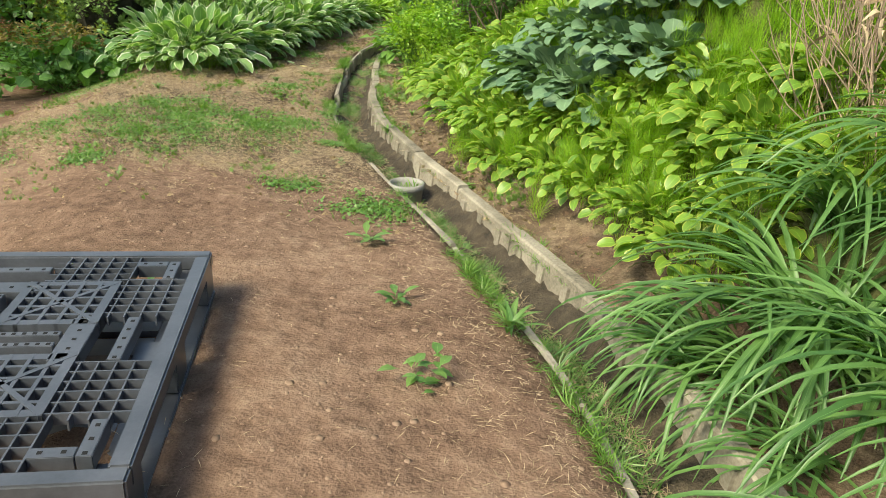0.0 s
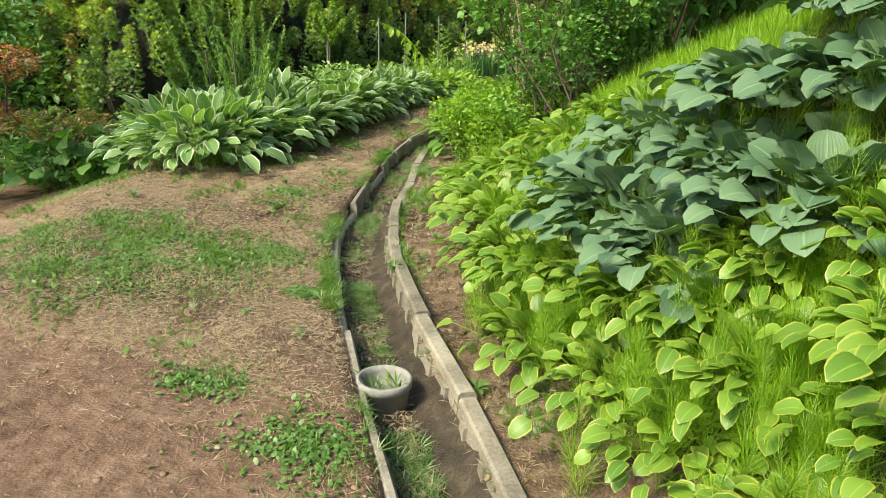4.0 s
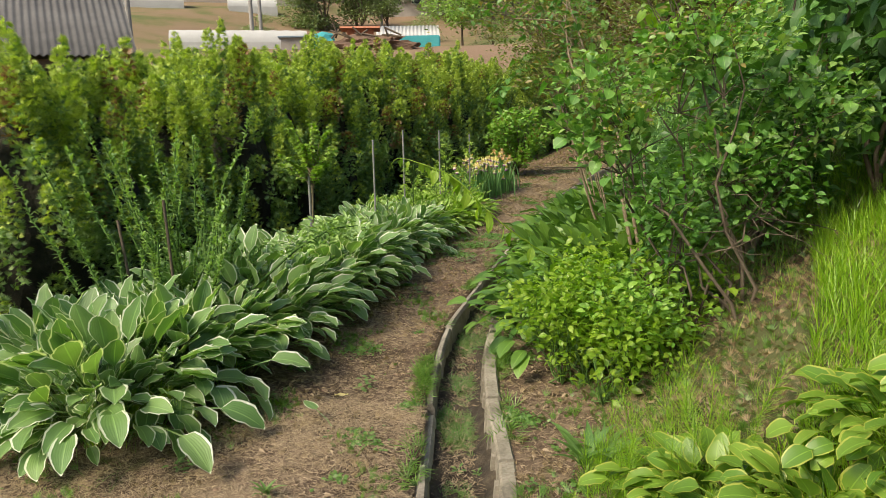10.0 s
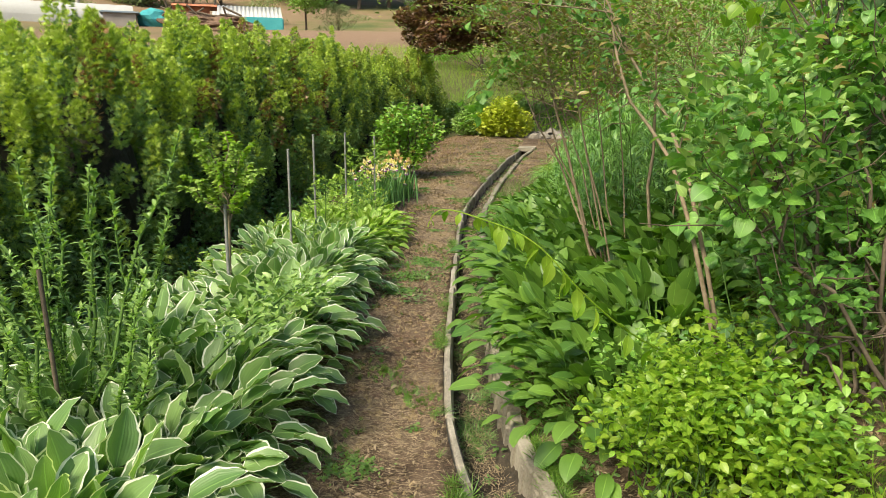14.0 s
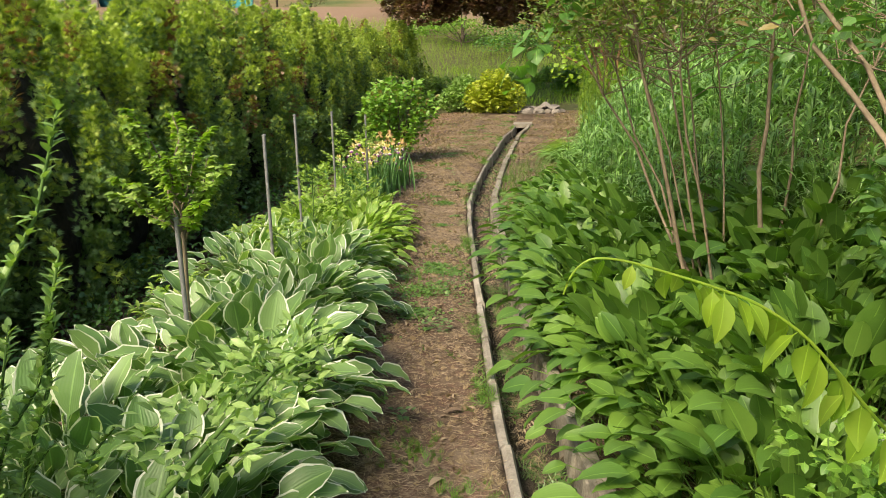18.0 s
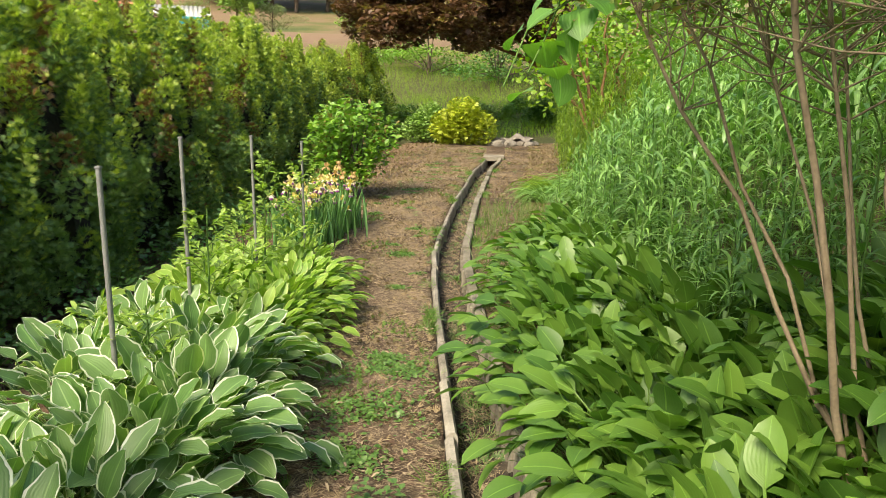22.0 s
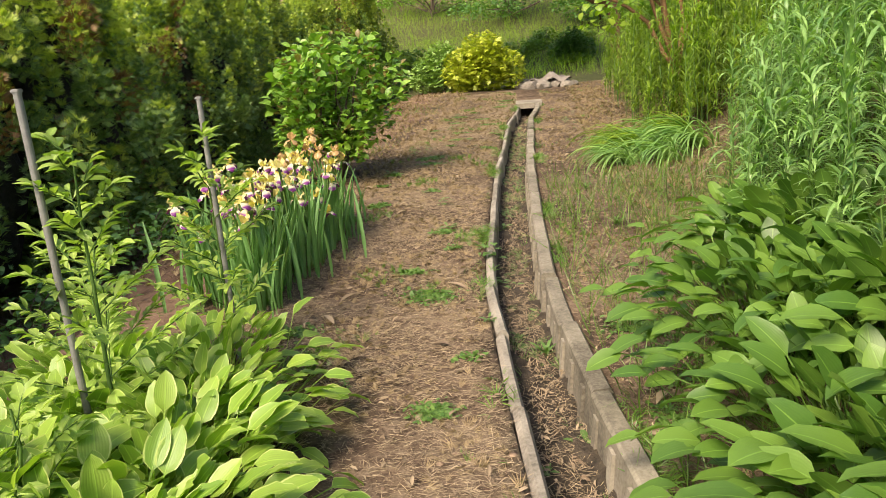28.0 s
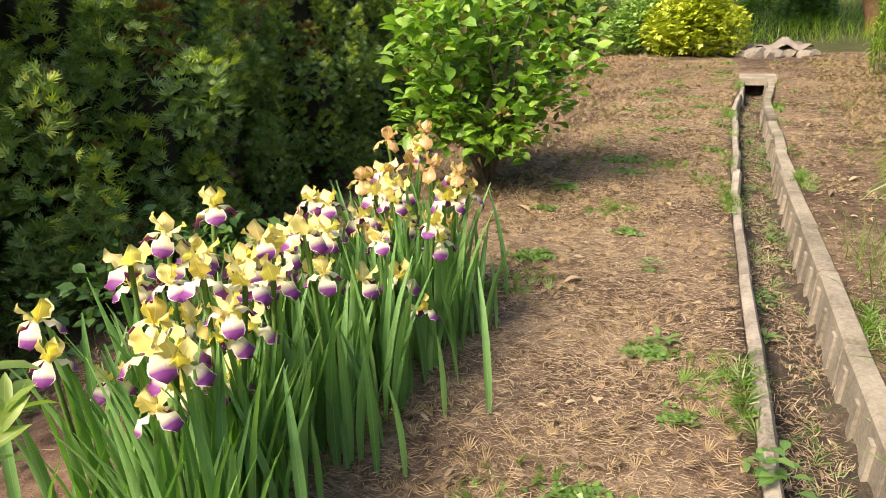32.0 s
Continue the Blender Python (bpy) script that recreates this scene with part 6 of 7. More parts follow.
    tops = [(-4.2, -2.5, 3.6), (-5.2, -2.0, 4.4), (-2.6, -1.0, 4.8), (-6.1, -1.6, 3.7), (-4.0, 0.3, 5.2), (-1.4, 0.6, 4.8), (-5.0, -3.0, 4.8), (-2.6, -2.5, 4.4), (-5.6, -0.5, 5.2)]
    w = [tube(bent((0, 0, 0), (-0.2, 0, 1.5), 0, 6, 0.03), np.linspace(0.16, 0.13, 6), 10)]
    for t in tops:
        w.append(tube(bent((-0.2, 0, 1.4), t, 0.2, 8, 0.08), np.linspace(0.08, 0.02, 8), 6))
    c = [tuple(np.array(t) + g.normal(0, 0.3, 3)) for t in tops for _ in range(2)] + [tuple(np.array((-0.2, 0, 1.4)) * (1 - q) + np.array(t) * q + g.normal(0, 0.15, 3)) for t in tops for q in (0.55, 0.78)]
    c += [(-5.3, -2.6, 3.0), (-4.6, -2.8, 2.6), (-3.9, -2.2, 2.9), (-3.2, -1.5, 3.2)]
    c = [tuple(np.array(q) + g.normal(0, 0.45, 3) * (1, 1, 0.7)) for q in c for _ in range(3)]
    rad = [(g.uniform(0.35, 0.7), g.uniform(0.35, 0.7), g.uniform(0.2, 0.42)) for _ in c]
    plant("maple", 0.6, 30.4, "maple with dark reddish brown foliage over the path's end", "maple", w, M_BARK_WARM, [(M_MAPLE, foliage(spray((-1.6, -0.8, 0, 0.8, 1.6), 0.10, 0.05), c, rad, 40000, 141, up=-0.1, size=(0.7, 1.4))), (M_BUSH_RED, foliage(spray((-1.2, 0, 1.2), 0.10, 0.05), c, rad, 7000, 142, up=0.2, size=(0.7, 1.3), shell=1.0))])
    # leafy trees with warm trunks on the right
    for k, (x, y, gg) in enumerate(((-0.75, 20.8, 1.0), (0.2, 23.0, 1.1), (0.6, 19.3, 1.0))):
        w = [tube(bent((0, 0, 0), (-0.1, 0, 0.7), 0, 4, 0.02), np.linspace(0.06, 0.05, 4), 8)]
        tp = [(-0.9, -0.5, 2.1), (-0.4, 0.4, 2.5), (0.4, -0.3, 2.5), (-0.7, -0.2, 2.8), (0.1, 0.1, 3.0), (-1.1, 0.3, 1.7)]
        for t in tp:
            w.append(tube(bent((-0.1, 0, 0.6), t, 0.1, 7, 0.05), np.linspace(0.035, 0.01, 7), 6))
        c = [tuple(np.array(t) * q + np.array((0, 0, 0.1))) for t in tp for q in (0.75, 1.0)]
        tr = plant("tree", x, y, "small tree with several warm brown stems and yellow-green leaves", "tree", w, M_BARK_WARM, [(M_BUSH if k else M_VINE_YELLOW, foliage(HEART if k == 0 else OVAL, c, [(0.42, 0.42, 0.3)] * len(c), 900 if k == 0 else 2200, 150 + k, up=-0.1, size=(0.55, 0.95) if k == 0 else (1.0, 1.7)))], "small trees right of the drain")
        tr.scale = (gg, gg, gg)


far_end()


# ---- straw, grass and small weeds ----
def strewn(name, shape, x, y, mat, label, category, size, tilt=(0.0, 0.1), dz=0.0, seed=0, roll=0.3, az=None):
    g = np.random.default_rng(seed)
    n = len(x)
    p = np.stack([x, y, land(x, y) + dz], -1)
    a = g.uniform(0, 6.28, n) if az is None else az
    v, f, u = scatter(shape, p, turns(a, g.normal(*tilt, n), g.normal(0, roll, n)), g.uniform(*size, n))
    return tagged(new(name, mesh_of(name, v, f, mat, u)), label, category, kind="stuff")


def spread():
    g = np.random.default_rng(300)
    piece = sliver(0.046, 0.0021, 0.05, 0.5)
    # straw on the path and both sides of the drain
    n = 400000
    y = np.interp(g.random(n), (0, 0.06, 0.16, 0.27, 0.42, 1.0), (0.8, 3.8, 6.5, 9.0, 13.0, 25.6))
    s = np.where(g.random(n) < 0.72, g.uniform(-1.25, -0.06, n), g.uniform(0.34, 1.5, n))
    s = np.where(y < 7.2, np.where(s < 0, s * np.interp(y, (0, 3, 7.2), (2.2, 3.2, 1.2)), s), s)
    wide = (y > 17) & (s > 0)
    s = np.where(wide, 0.34 + (s - 0.34) * 1.6, s)
    clump = np.sin(y * 2.1 + s * 3) * np.sin(s * 4.7 - y * 1.3) + g.normal(0, 0.6, n)
    keep = (clump > -0.7) & (g.random(n) < np.where(y < 3.5, 0.07, 1.0))
    y, s = y[keep], s[keep]
    az = g.normal(1.3, 0.7, len(y)) * g.choice((-1, 1), len(y))
    strewn("straw_litter", piece, xch(y) + s, y, M_STRAW, "dry cut straw strewn over the path", "straw", (0.35, 1.15), (0.05, 0.13), 0.006, 301, az=az)
    crumb = arc_leaf(0.036, 0.012, 25, -35, nv=3, nu=2, cup=0.5, peak=0.45)
    n = 6500
    y = np.interp(g.random(n), (0, 0.25, 1.0), (5.5, 9.0, 25.5))
    s = np.where(g.random(n) < 0.6, g.uniform(-1.2, -0.05, n), drain_width(y) + 0.08 + g.random(n) * 0.9)
    strewn("leaf_scraps", crumb, xch(y) + s, y, M_DEAD, "crumpled scraps of dead leaf over the straw", "litter", (0.35, 1.25), (0.1, 0.25), 0.008, 325, 0.4)
    n = 3600
    y = g.uniform(0.2, CHANNEL_END - 0.2, n)
    p = np.stack([xch(y) + g.uniform(0.02, 0.2, n), y, zc(y) - np.interp(y, (0, 4, 6, 9, 14, 24), (0.17, 0.14, 0.15, 0.16, 0.14, 0.18)) + 0.022], -1)
    v, f, u = scatter(crumb, p, turns(g.uniform(0, 6.28, n), g.normal(0.1, 0.35, n), g.normal(0, 0.5, n)), g.uniform(0.3, 1.1, n))
    tagged(new("drain_leaf_litter", mesh_of("drain_leaf_litter", v, f, M_DEAD, u)), "dead leaves lying in the drain", "litter", kind="stuff")
    n = 150000
    y = g.uniform(3.9, 7.6, n)
    s = -0.05 - g.random(n) * np.interp(y, (3.9, 5, 6.5, 7.6), (2.4, 3.2, 2.6, 1.3))
    mat_at = np.sin(y * 5.3 + 2 * np.sin(s * 3.7)) * np.sin(s * 6.1 + y * 2.9) + g.normal(0, 0.5, n)
    keep = mat_at > -0.25
    y, s = y[keep], s[keep]
    strewn("yard_straw", piece, xch(y) + s, y, M_STRAW, "matted dry mown grass over the worn yard", "straw", (0.4, 1.1), (0.12, 0.2), 0.006, 326)
    # twigs and dry scraps by the drain in the yard
    n = 2600
    y = g.uniform(1.2, 4.6, n)
    s = -0.06 - np.abs(g.normal(0, 0.3, n))
    strewn("yard_scraps", piece, xch(y) + s, y, M_STRAW, "dry scraps and twigs beside the drain", "litter", (0.4, 1.3), (0.05, 0.15), 0.006, 324)
    # fine grass on the worn lawn
    blade = arc_leaf(0.062, 0.0046, 80, 5, nv=3, nu=1, cup=0, peak=0.3, point=0.5, base=0.6)
    patches = ((-1.18, 3.66, 0.26), (-1.78, 3.9, 0.15), (-3.14, 4.54, 0.40), (-2.62, 5.0, 0.42), (-3.11, 5.0, 0.38), (-2.5, 5.2, 0.30), (-3.28, 3.95, 0.16), (-4.31, 3.9, 0.40), (-4.04, 4.86, 0.36), (-3.0, 6.4, 0.2), (-3.5, 5.3, 0.35), (-4.96, 6.37, 0.40), (-4.9, 4.6, 0.45), (-2.2, 5.6, 0.10), (-1.9, 4.8, 0.08), (-5.6, 4.6, 0.5))
    cx, cy, cs = (np.array(q) for q in zip(*patches))
    k = g.choice(len(cx), 25000, p=cs ** 1.5 / (cs ** 1.5).sum())
    x, y = cx[k] + g.normal(0, 1, len(k)) * cs[k] * 0.62, cy[k] + g.normal(0, 1, len(k)) * cs[k] * 0.46
    ok = (x - xch(y) < -0.05) & (np.sin(x * 7 + 2 * np.sin(y * 5)) * np.sin(y * 9 + x * 2) + 0.6 * np.sin(x * 19 + y * 5) * np.sin(y * 23) + g.normal(0, 0.4, len(x)) > 0.05)
    strewn("lawn_grass", blade, x[ok], y[ok], M_GRASS, "patches of short green grass on the worn yard", "grass", (0.3, 0.95), (0, 0.35), -0.004, 303)
    # short dry and green tufts all over the path, the yard and the verges
    tuft = spray((-0.55, -0.25, 0.0, 0.25, 0.5), 0.05, 0.004, 0.0)
    n = 80000
    y = np.interp(g.random(n), (0, 0.3, 0.5, 1.0), (3.3, 7.5, 14.0, 25.8))
    s = np.where(g.random(n) < 0.55, g.uniform(-1.15, -0.07, n), g.uniform(0.36, 1.35, n))
    yard = (y < 7.4) & (s < 0)
    s = np.where(yard, s * np.interp(y, (3, 5, 7.4), (3.2, 3.6, 1.6)), s)
    wide = (y > 16) & (s > 0)
    s = np.where(wide, 0.36 + (s - 0.36) * 2.0, s)
    patch = np.sin(y * 3.7 + 2 * np.sin(s * 3.1)) * np.sin(s * 5.3 + y * 1.7) + 0.5 * np.sin(y * 9.1) * np.sin(s * 11 + y)
    keep = (patch + g.normal(0, 0.5, n) > 0.0) & (g.random(n) < np.where(y < 4.0, 0.25, 1.0))
    y, s, patch = y[keep], s[keep], patch[keep]
    patch = patch - np.interp(y, (8, 13, 16, 25), (0.0, 0.1, 0.35, 0.35))
    dry = patch + g.normal(0, 0.35, len(y)) < np.where(y < 7.4, 0.62, np.where(s > 0, np.where(y > 14.5, 1.1, 0.66), 0.85))
    strewn("dry_tufts", tuft, (xch(y) + s)[dry], y[dry], M_DRY_GRASS, "short dry grass tufts over path and yard", "grass", (0.5, 1.2), (0.35, 0.25), -0.003, 305, 0.5)
    strewn("green_tufts", tuft, (xch(y) + s)[~dry], y[~dry], M_GRASS, "short green grass tufts over path and yard", "grass", (0.5, 1.35), (0.85, 0.3), -0.003, 306, 0.5)
    # low clover-like weeds in mats
    mat_leaf = spray((-2.1, 0.0, 2.1), 0.014, 0.014, 0.1)
    mx = np.concatenate([cx, g.uniform(-1.05, -0.1, 46) + 100, g.uniform(0.4, 0.95, 30) + 100])
    my = np.concatenate([cy, np.linspace(6.8, 24.5, 46), np.linspace(6.5, 14.5, 30)])
    ms = np.concatenate([cs * 0.8, g.uniform(0.03, 0.09, 46), g.uniform(0.06, 0.14, 30)])
    mx = np.where(mx > 50, mx - 100 + xch(my), mx)
    mx, my, ms = np.append(mx, (-3.66, -3.6, -3.75)), np.append(my, (11.6, 12.1, 11.2)), np.append(ms, (0.2, 0.16, 0.14))
    k = g.choice(len(mx), 52000, p=ms / ms.sum())
    x, y = mx[k] + g.normal(0, 1, len(k)) * ms[k] * 0.8, my[k] + g.normal(0, 1, len(k)) * ms[k] * 0.6
    s = x - xch(y)
    ok = ((s < -0.06) | (s > 0.38)) & (np.sin(x * 9 + np.sin(y * 6)) * np.sin(y * 11 + x) + g.normal(0, 0.4, len(x)) > -0.2)
    strewn("clover_mats", mat_leaf, x[ok], y[ok], M_CLOVER, "low mats of small round weed leaves", "weeds", (0.6, 1.5), (0.1, 0.35), 0.012, 308, 0.35)
    # dry growth on the slope below the shrubs
    n = 20000
    y = g.uniform(6.0, 10.5, n)
    s = g.uniform(0.8, 3.2, n)
    half = g.random(n) < 0.65
    strewn("slope_dry_grass", tuft, (xch(y) + s)[half], y[half], M_DRY_GRASS, "dry grass on the slope below the shrubs", "grass", (0.5, 1.2), (0.7, 0.35), -0.004, 321, 0.5)
    strewn("slope_green_grass", tuft, (xch(y) + s)[~half], y[~half], M_GRASS, "green grass on the slope below the shrubs", "grass", (0.5, 1.4), (0.8, 0.35), -0.004, 322, 0.5)
    # tufts that hang over the lips of the drain and stand in it
    n = 22000
    y = g.uniform(1.6, CHANNEL_END, n)
    left = g.random(n) < 0.5
    s = np.where(left, g.normal(-0.07, 0.025, n), drain_width(y) + g.normal(0.10, 0.03, n))
    clump = np.sin(y * 4.3 + left * 2) * np.sin(y * 1.9 + 1 + left) + g.normal(0, 0.3, n)
    keep = (clump > np.where(y < 9, 0.30, 0.55)) & (g.random(n) < np.where(y < 9, 1.0, 0.45))
    edge = spray((-0.7, -0.3, 0.1, 0.6), 0.075, 0.0045, 0.35)
    y, s = y[keep], s[keep]
    strewn("lip_grass", edge, xch(y) + s, y, M_GRASS, "grass tufts along the lips of the drain", "grass", (0.45, 1.3), (0.85, 0.35), -0.004, 310, 0.5)
    n = 22000
    y = g.uniform(1.0, CHANNEL_END - 0.2, n)
    y = y[g.random(n) < np.interp(y, (1, 8, 10, 14, 24), (1.0, 0.9, 0.5, 0.10, 0.08))]
    n = len(y)
    y = y[np.sin(y * 2.7) * np.sin(y * 7.3 + 2) + g.normal(0, 0.3, n) > 0.1]
    s = g.uniform(0.03, 0.21, len(y))
    p = np.stack([xch(y) + s, y, zc(y) - np.interp(y, (0, 4, 6, 9, 14, 24), (0.17, 0.14, 0.15, 0.16, 0.14, 0.18)) + 0.01], -1)
    v, f, u = scatter(edge, p, turns(g.uniform(0, 6.28, len(y)), g.normal(0.8, 0.4, len(y))), g.uniform(0.4, 1.2, len(y)))
    tagged(new("drain_weeds", mesh_of("drain_weeds", v, f, M_WEED, u)), "small weeds growing in the drain", "weeds", kind="stuff")
    # lime-green feathery growth on the bank
    tall = arc_leaf(0.30, 0.004, 84, 30, nv=3, nu=1, cup=0, peak=0.3, point=0.5, base=0.6)
    wisp = joined([tuple(a if q else a @ np.array(turns([w], [t])[0]).T + np.array((0.012 * math.cos(w), 0.012 * math.sin(w), 0)) for q, a in enumerate(arc_leaf(0.28 * h, 0.0048, 86, b, nv=4, nu=1, cup=0, peak=0.3, point=0.5, base=0.6))) for w, t, h, b in ((0.0, 0.05, 1.0, 35), (1.1, -0.1, 0.8, 10), (2.3, 0.0, 0.95, 45), (3.4, 0.1, 0.7, 0), (4.4, -0.05, 0.9, 30), (5.5, 0.0, 0.6, 20))])
    n = 27000
    y = g.uniform(2.6, 10.4, n)
    s = g.uniform(0.85, 5.6, n)
    inblue = (y > 4.4) & (y < 5.9) & (s < 3.0)
    low = (s < np.interp(y, (2.6, 4.4, 5.0, 6.2), (2.3, 2.0, 1.4, 1.15))) & (y < 6.4)
    bare = (y > 6.4) & (s < np.interp(y, (6.4, 7.2, 8, 9, 10.4), (0.95, 1.5, 1.9, 2.2, 2.2)))
    keep = g.random(n) < np.where(inblue, 0.12, np.where(low, 0.16, 1.0)) * np.where(bare, 0.06, 1.0)
    y, s = y[keep], s[keep]
    mound = 0.5 + 0.5 * np.sin(y * 4.1 + 2 * np.sin(s * 2.3)) * np.sin(s * 5.2 + y)
    p = np.stack([xch(y) + s, y, land(xch(y) + s, y) - 0.01], -1)
    v, f, u = scatter(wisp, p, turns(g.uniform(0, 6.28, len(y)), g.normal(0, 0.18, len(y)), g.normal(0, 0.18, len(y))), (0.32 + 0.5 * mound) * g.uniform(0.65, 1.25, len(y)))
    tagged(new("bank_grass", mesh_of("bank_grass", v, f, M_GRASS_LIME, u)), "bright lime-green feathery grass on the bank", "grass", kind="stuff")
    # horsetails: a stem with whorls of thin rising branches
    needle = sliver(0.075, 0.0028, -0.35, 0.5)
    whorls = []
    for h in np.arange(0.04, 0.30, 0.022):
        m = 10
        whorls.append(scatter(needle, np.tile((0, 0, h), (m, 1)), turns(np.arange(m) * 0.628 + h * 40, np.full(m, 0.35)), np.full(m, 1.15 - 2.2 * h)))
    horsetail = joined(whorls + [tube([(0, 0, 0), (0.004, 0, 0.15), (0.002, 0.004, 0.31)], (0.0022, 0.002, 0.001), 4)])
    spots = ((0.42, 3.75, 0.22, 120), (-0.5, 4.45, 0.10, 40), (-0.05, 4.15, 0.16, 60), (-1.0, 5.4, 0.12, 40), (0.45, 4.4, 0.3, 110), (-0.82, 4.75, 0.09, 40), (0.8, 5.0, 0.5, 150), (-1.75, 6.9, 0.2, 60), (0.1, 3.9, 0.2, 90), (0.75, 3.5, 0.25, 130), (-0.35, 5.3, 0.3, 120), (-0.75, 5.9, 0.25, 110), (-4.35, 6.85, 0.12, 26), (-4.05, 7.0, 0.1, 22), (-4.2, 7.45, 0.15, 26))
    x = np.concatenate([g.normal(a, c, m) for a, b, c, m in spots])
    y = np.concatenate([g.normal(b, c, m) for a, b, c, m in spots])
    ok = (x - xch(y) > 0.55) | (x < -3.6)
    x, y = x[ok], y[ok]
    strewn("horsetails", horsetail, x, y, M_GRASS_LIME, "feathery bright green horsetails among the hostas", "horsetail", (0.6, 1.1), (0, 0.15), -0.01, 331, 0.15)
    # undergrowth between the plants on the right
    n = 22000
    y = g.uniform(8.6, 17.5, n)
    s = g.uniform(0.34, 3.6, n)
    keep = g.random(n) < np.where(s < 0.8, np.where(y < 9.3, 0.1, 0.5), 0.8)
    y, s = y[keep], s[keep]
    strewn("undergrowth", tall, xch(y) + s, y, M_GRASS, "green undergrowth between the plants", "grass", (0.4, 1.1), (0, 0.35), -0.01, 309)
    # sunny verge at the far end, and the field behind
    n = 30000
    y = g.uniform(15.5, 27, n)
    s = np.where(g.random(n) < 0.75, 0.9 + 4.3 * g.random(n) ** 1.2, g.uniform(-2.4, -1.0, n))
    dry = (g.random(n) < np.where(s < 2.2, 0.75, 0.4)) | (s < 0)
    strewn("verge_dry_grass", tuft, (xch(y) + s)[dry], y[dry], M_DRY_GRASS, "short orange-tan dry grass beside the far drain", "grass", (0.6, 1.5), (0.5, 0.35), -0.004, 318, 0.5)
    y, s = y[~dry], s[~dry]
    strewn("verge_grass", tall, xch(y) + s, y, M_GRASS_LIME, "sunlit yellow-green grass beside the far drain", "grass", (0.10, 0.28), (0, 0.35), -0.01, 311)
    n = 34000
    y = g.uniform(28.5, 50, n)
    x = g.uniform(-11, 9, n)
    strewn("meadow_grass", tall, x, y, M_GRASS_LIME, "sunlit meadow grass beyond the path", "grass", (0.8, 1.9), (0, 0.3), -0.01, 313)
    # ground under the conifers and behind the hostas
    n = 24000
    y = g.uniform(6.2, 25, n)
    s = g.uniform(-3.2, -1.3, n)
    keep = np.sin(y * 2.3) * np.sin(s * 4 + y) + g.normal(0, 0.5, n) > 0.55
    strewn("rough_grass", tall, (xch(y) + s)[keep], y[keep], M_GRASS, "rough grass between hostas and conifers", "grass", (0.2, 0.55), (0, 0.4), -0.01, 315)
    n = 7000
    y = g.uniform(6.2, 22, n)
    s = g.uniform(-4.2, -1.3, n)
    strewn("dead_litter", piece, xch(y) + s, y, M_STRAW, "dry litter under the conifers", "straw", (0.5, 1.6), (0.05, 0.12), 0.006, 317)
    # litter in the drain
    n = 26000
    y = g.uniform(0.0, CHANNEL_END - 0.2, n)
    s = g.uniform(0.02, 0.22, n)
    p = np.stack([xch(y) + s, y, zc(y) - np.interp(y, (0, 4, 6, 9, 14, 24), (0.17, 0.14, 0.15, 0.16, 0.14, 0.18)) + 0.03], -1)
    v, f, u = scatter(piece, p, turns(g.uniform(0, 6.28, n), g.normal(0, 0.25, n)), g.uniform(0.5, 1.4, n))
    tagged(new("drain_straw", mesh_of("drain_straw", v, f, M_STRAW, u)), "dry stalks lying in the drain", "straw", kind="stuff")


spread()


def clods():
    g = np.random.default_rng(350)
    bm = bmesh.new()
    bmesh.ops.create_icosphere(bm, subdivisions=1, radius=1.0)
    bm.verts.ensure_lookup_table()
    v = np.array([q.co[:] for q in bm.verts]) * g.uniform(0.7, 1.2, (len(bm.verts), 1))
    f = np.array([[q.index for q in t.verts] for t in bm.faces])
    bm.free()
    n = 5200
    cx, cy = g.uniform(-4.5, 0.0, 60), g.uniform(0.6, 24, 60)
    k = g.integers(0, 60, n)
    x, y = cx[k] + g.normal(0, 0.3, n), cy[k] + g.normal(0, 0.3, n)
    y = np.where(g.random(n) < 0.5, g.uniform(0.6, 6.5, n), y)
    s = np.where(y < 6.5, x - xch(y), g.choice((-1, 1), n) * g.uniform(0.05, 1.0, n))
    s = np.where((s > -0.06) & (s < 0.4), -0.2 - g.random(n), s)
    x = xch(y) + s
    p = np.stack([x, y, land(x, y) + 0.001], -1)
    pts, fc, u = scatter((v, f, np.zeros((len(v), 2))), p, turns(g.uniform(0, 6.28, n)), np.stack([g.uniform(0.003, 0.009, n) * g.choice((1, 1, 1, 1, 2), n)] * 2 + [g.uniform(0.002, 0.005, n)], -1))
    m = rough_stuff("earth_crumb", [(0.35, (0.13, 0.082, 0.056)), (0.65, (0.27, 0.19, 0.135))], 9, 60)
    tagged(new("earth_crumbs", mesh_of("earth_crumbs", pts, fc, m, u)), "loose crumbs of earth on the ground", "soil", kind="stuff")


clods()


def path_scraps():
    leaf = thing("fallen_leaf", -3.36, 7.30, float(land(-3.36, 7.30)) + 0.012, "green hosta leaf lying on the path", "leaf", turn=62)
    put("blade", WHITE[0][3], leaf).matrix_basis = Matrix.LocRotScale((0, -0.2, 0.02), Euler((0.12, 0.1, 0)), (0.62, 0.62, 0.10))
    scrap = thing("paper_scrap", -3.35, 7.66, float(land(-3.35, 7.66)) + 0.008, "small crumpled white scrap of paper on the path", "scrap", turn=20)
    X, Y = np.meshgrid(np.linspace(-0.035, 0.035, 8), np.linspace(-0.012, 0.012, 4))
    Z = 0.006 * np.sin(X * 120 + Y * 200) + 0.003
    i, j = np.meshgrid(np.arange(3), np.arange(7), indexing="ij")
    a = (i * 8 + j).ravel()
    put("sheet", mesh_of("sheet", np.stack([X, Y, Z], -1).reshape(-1, 3), np.stack([a, a + 1, a + 9, a + 8], -1), M_PETAL), scrap)


path_scraps()


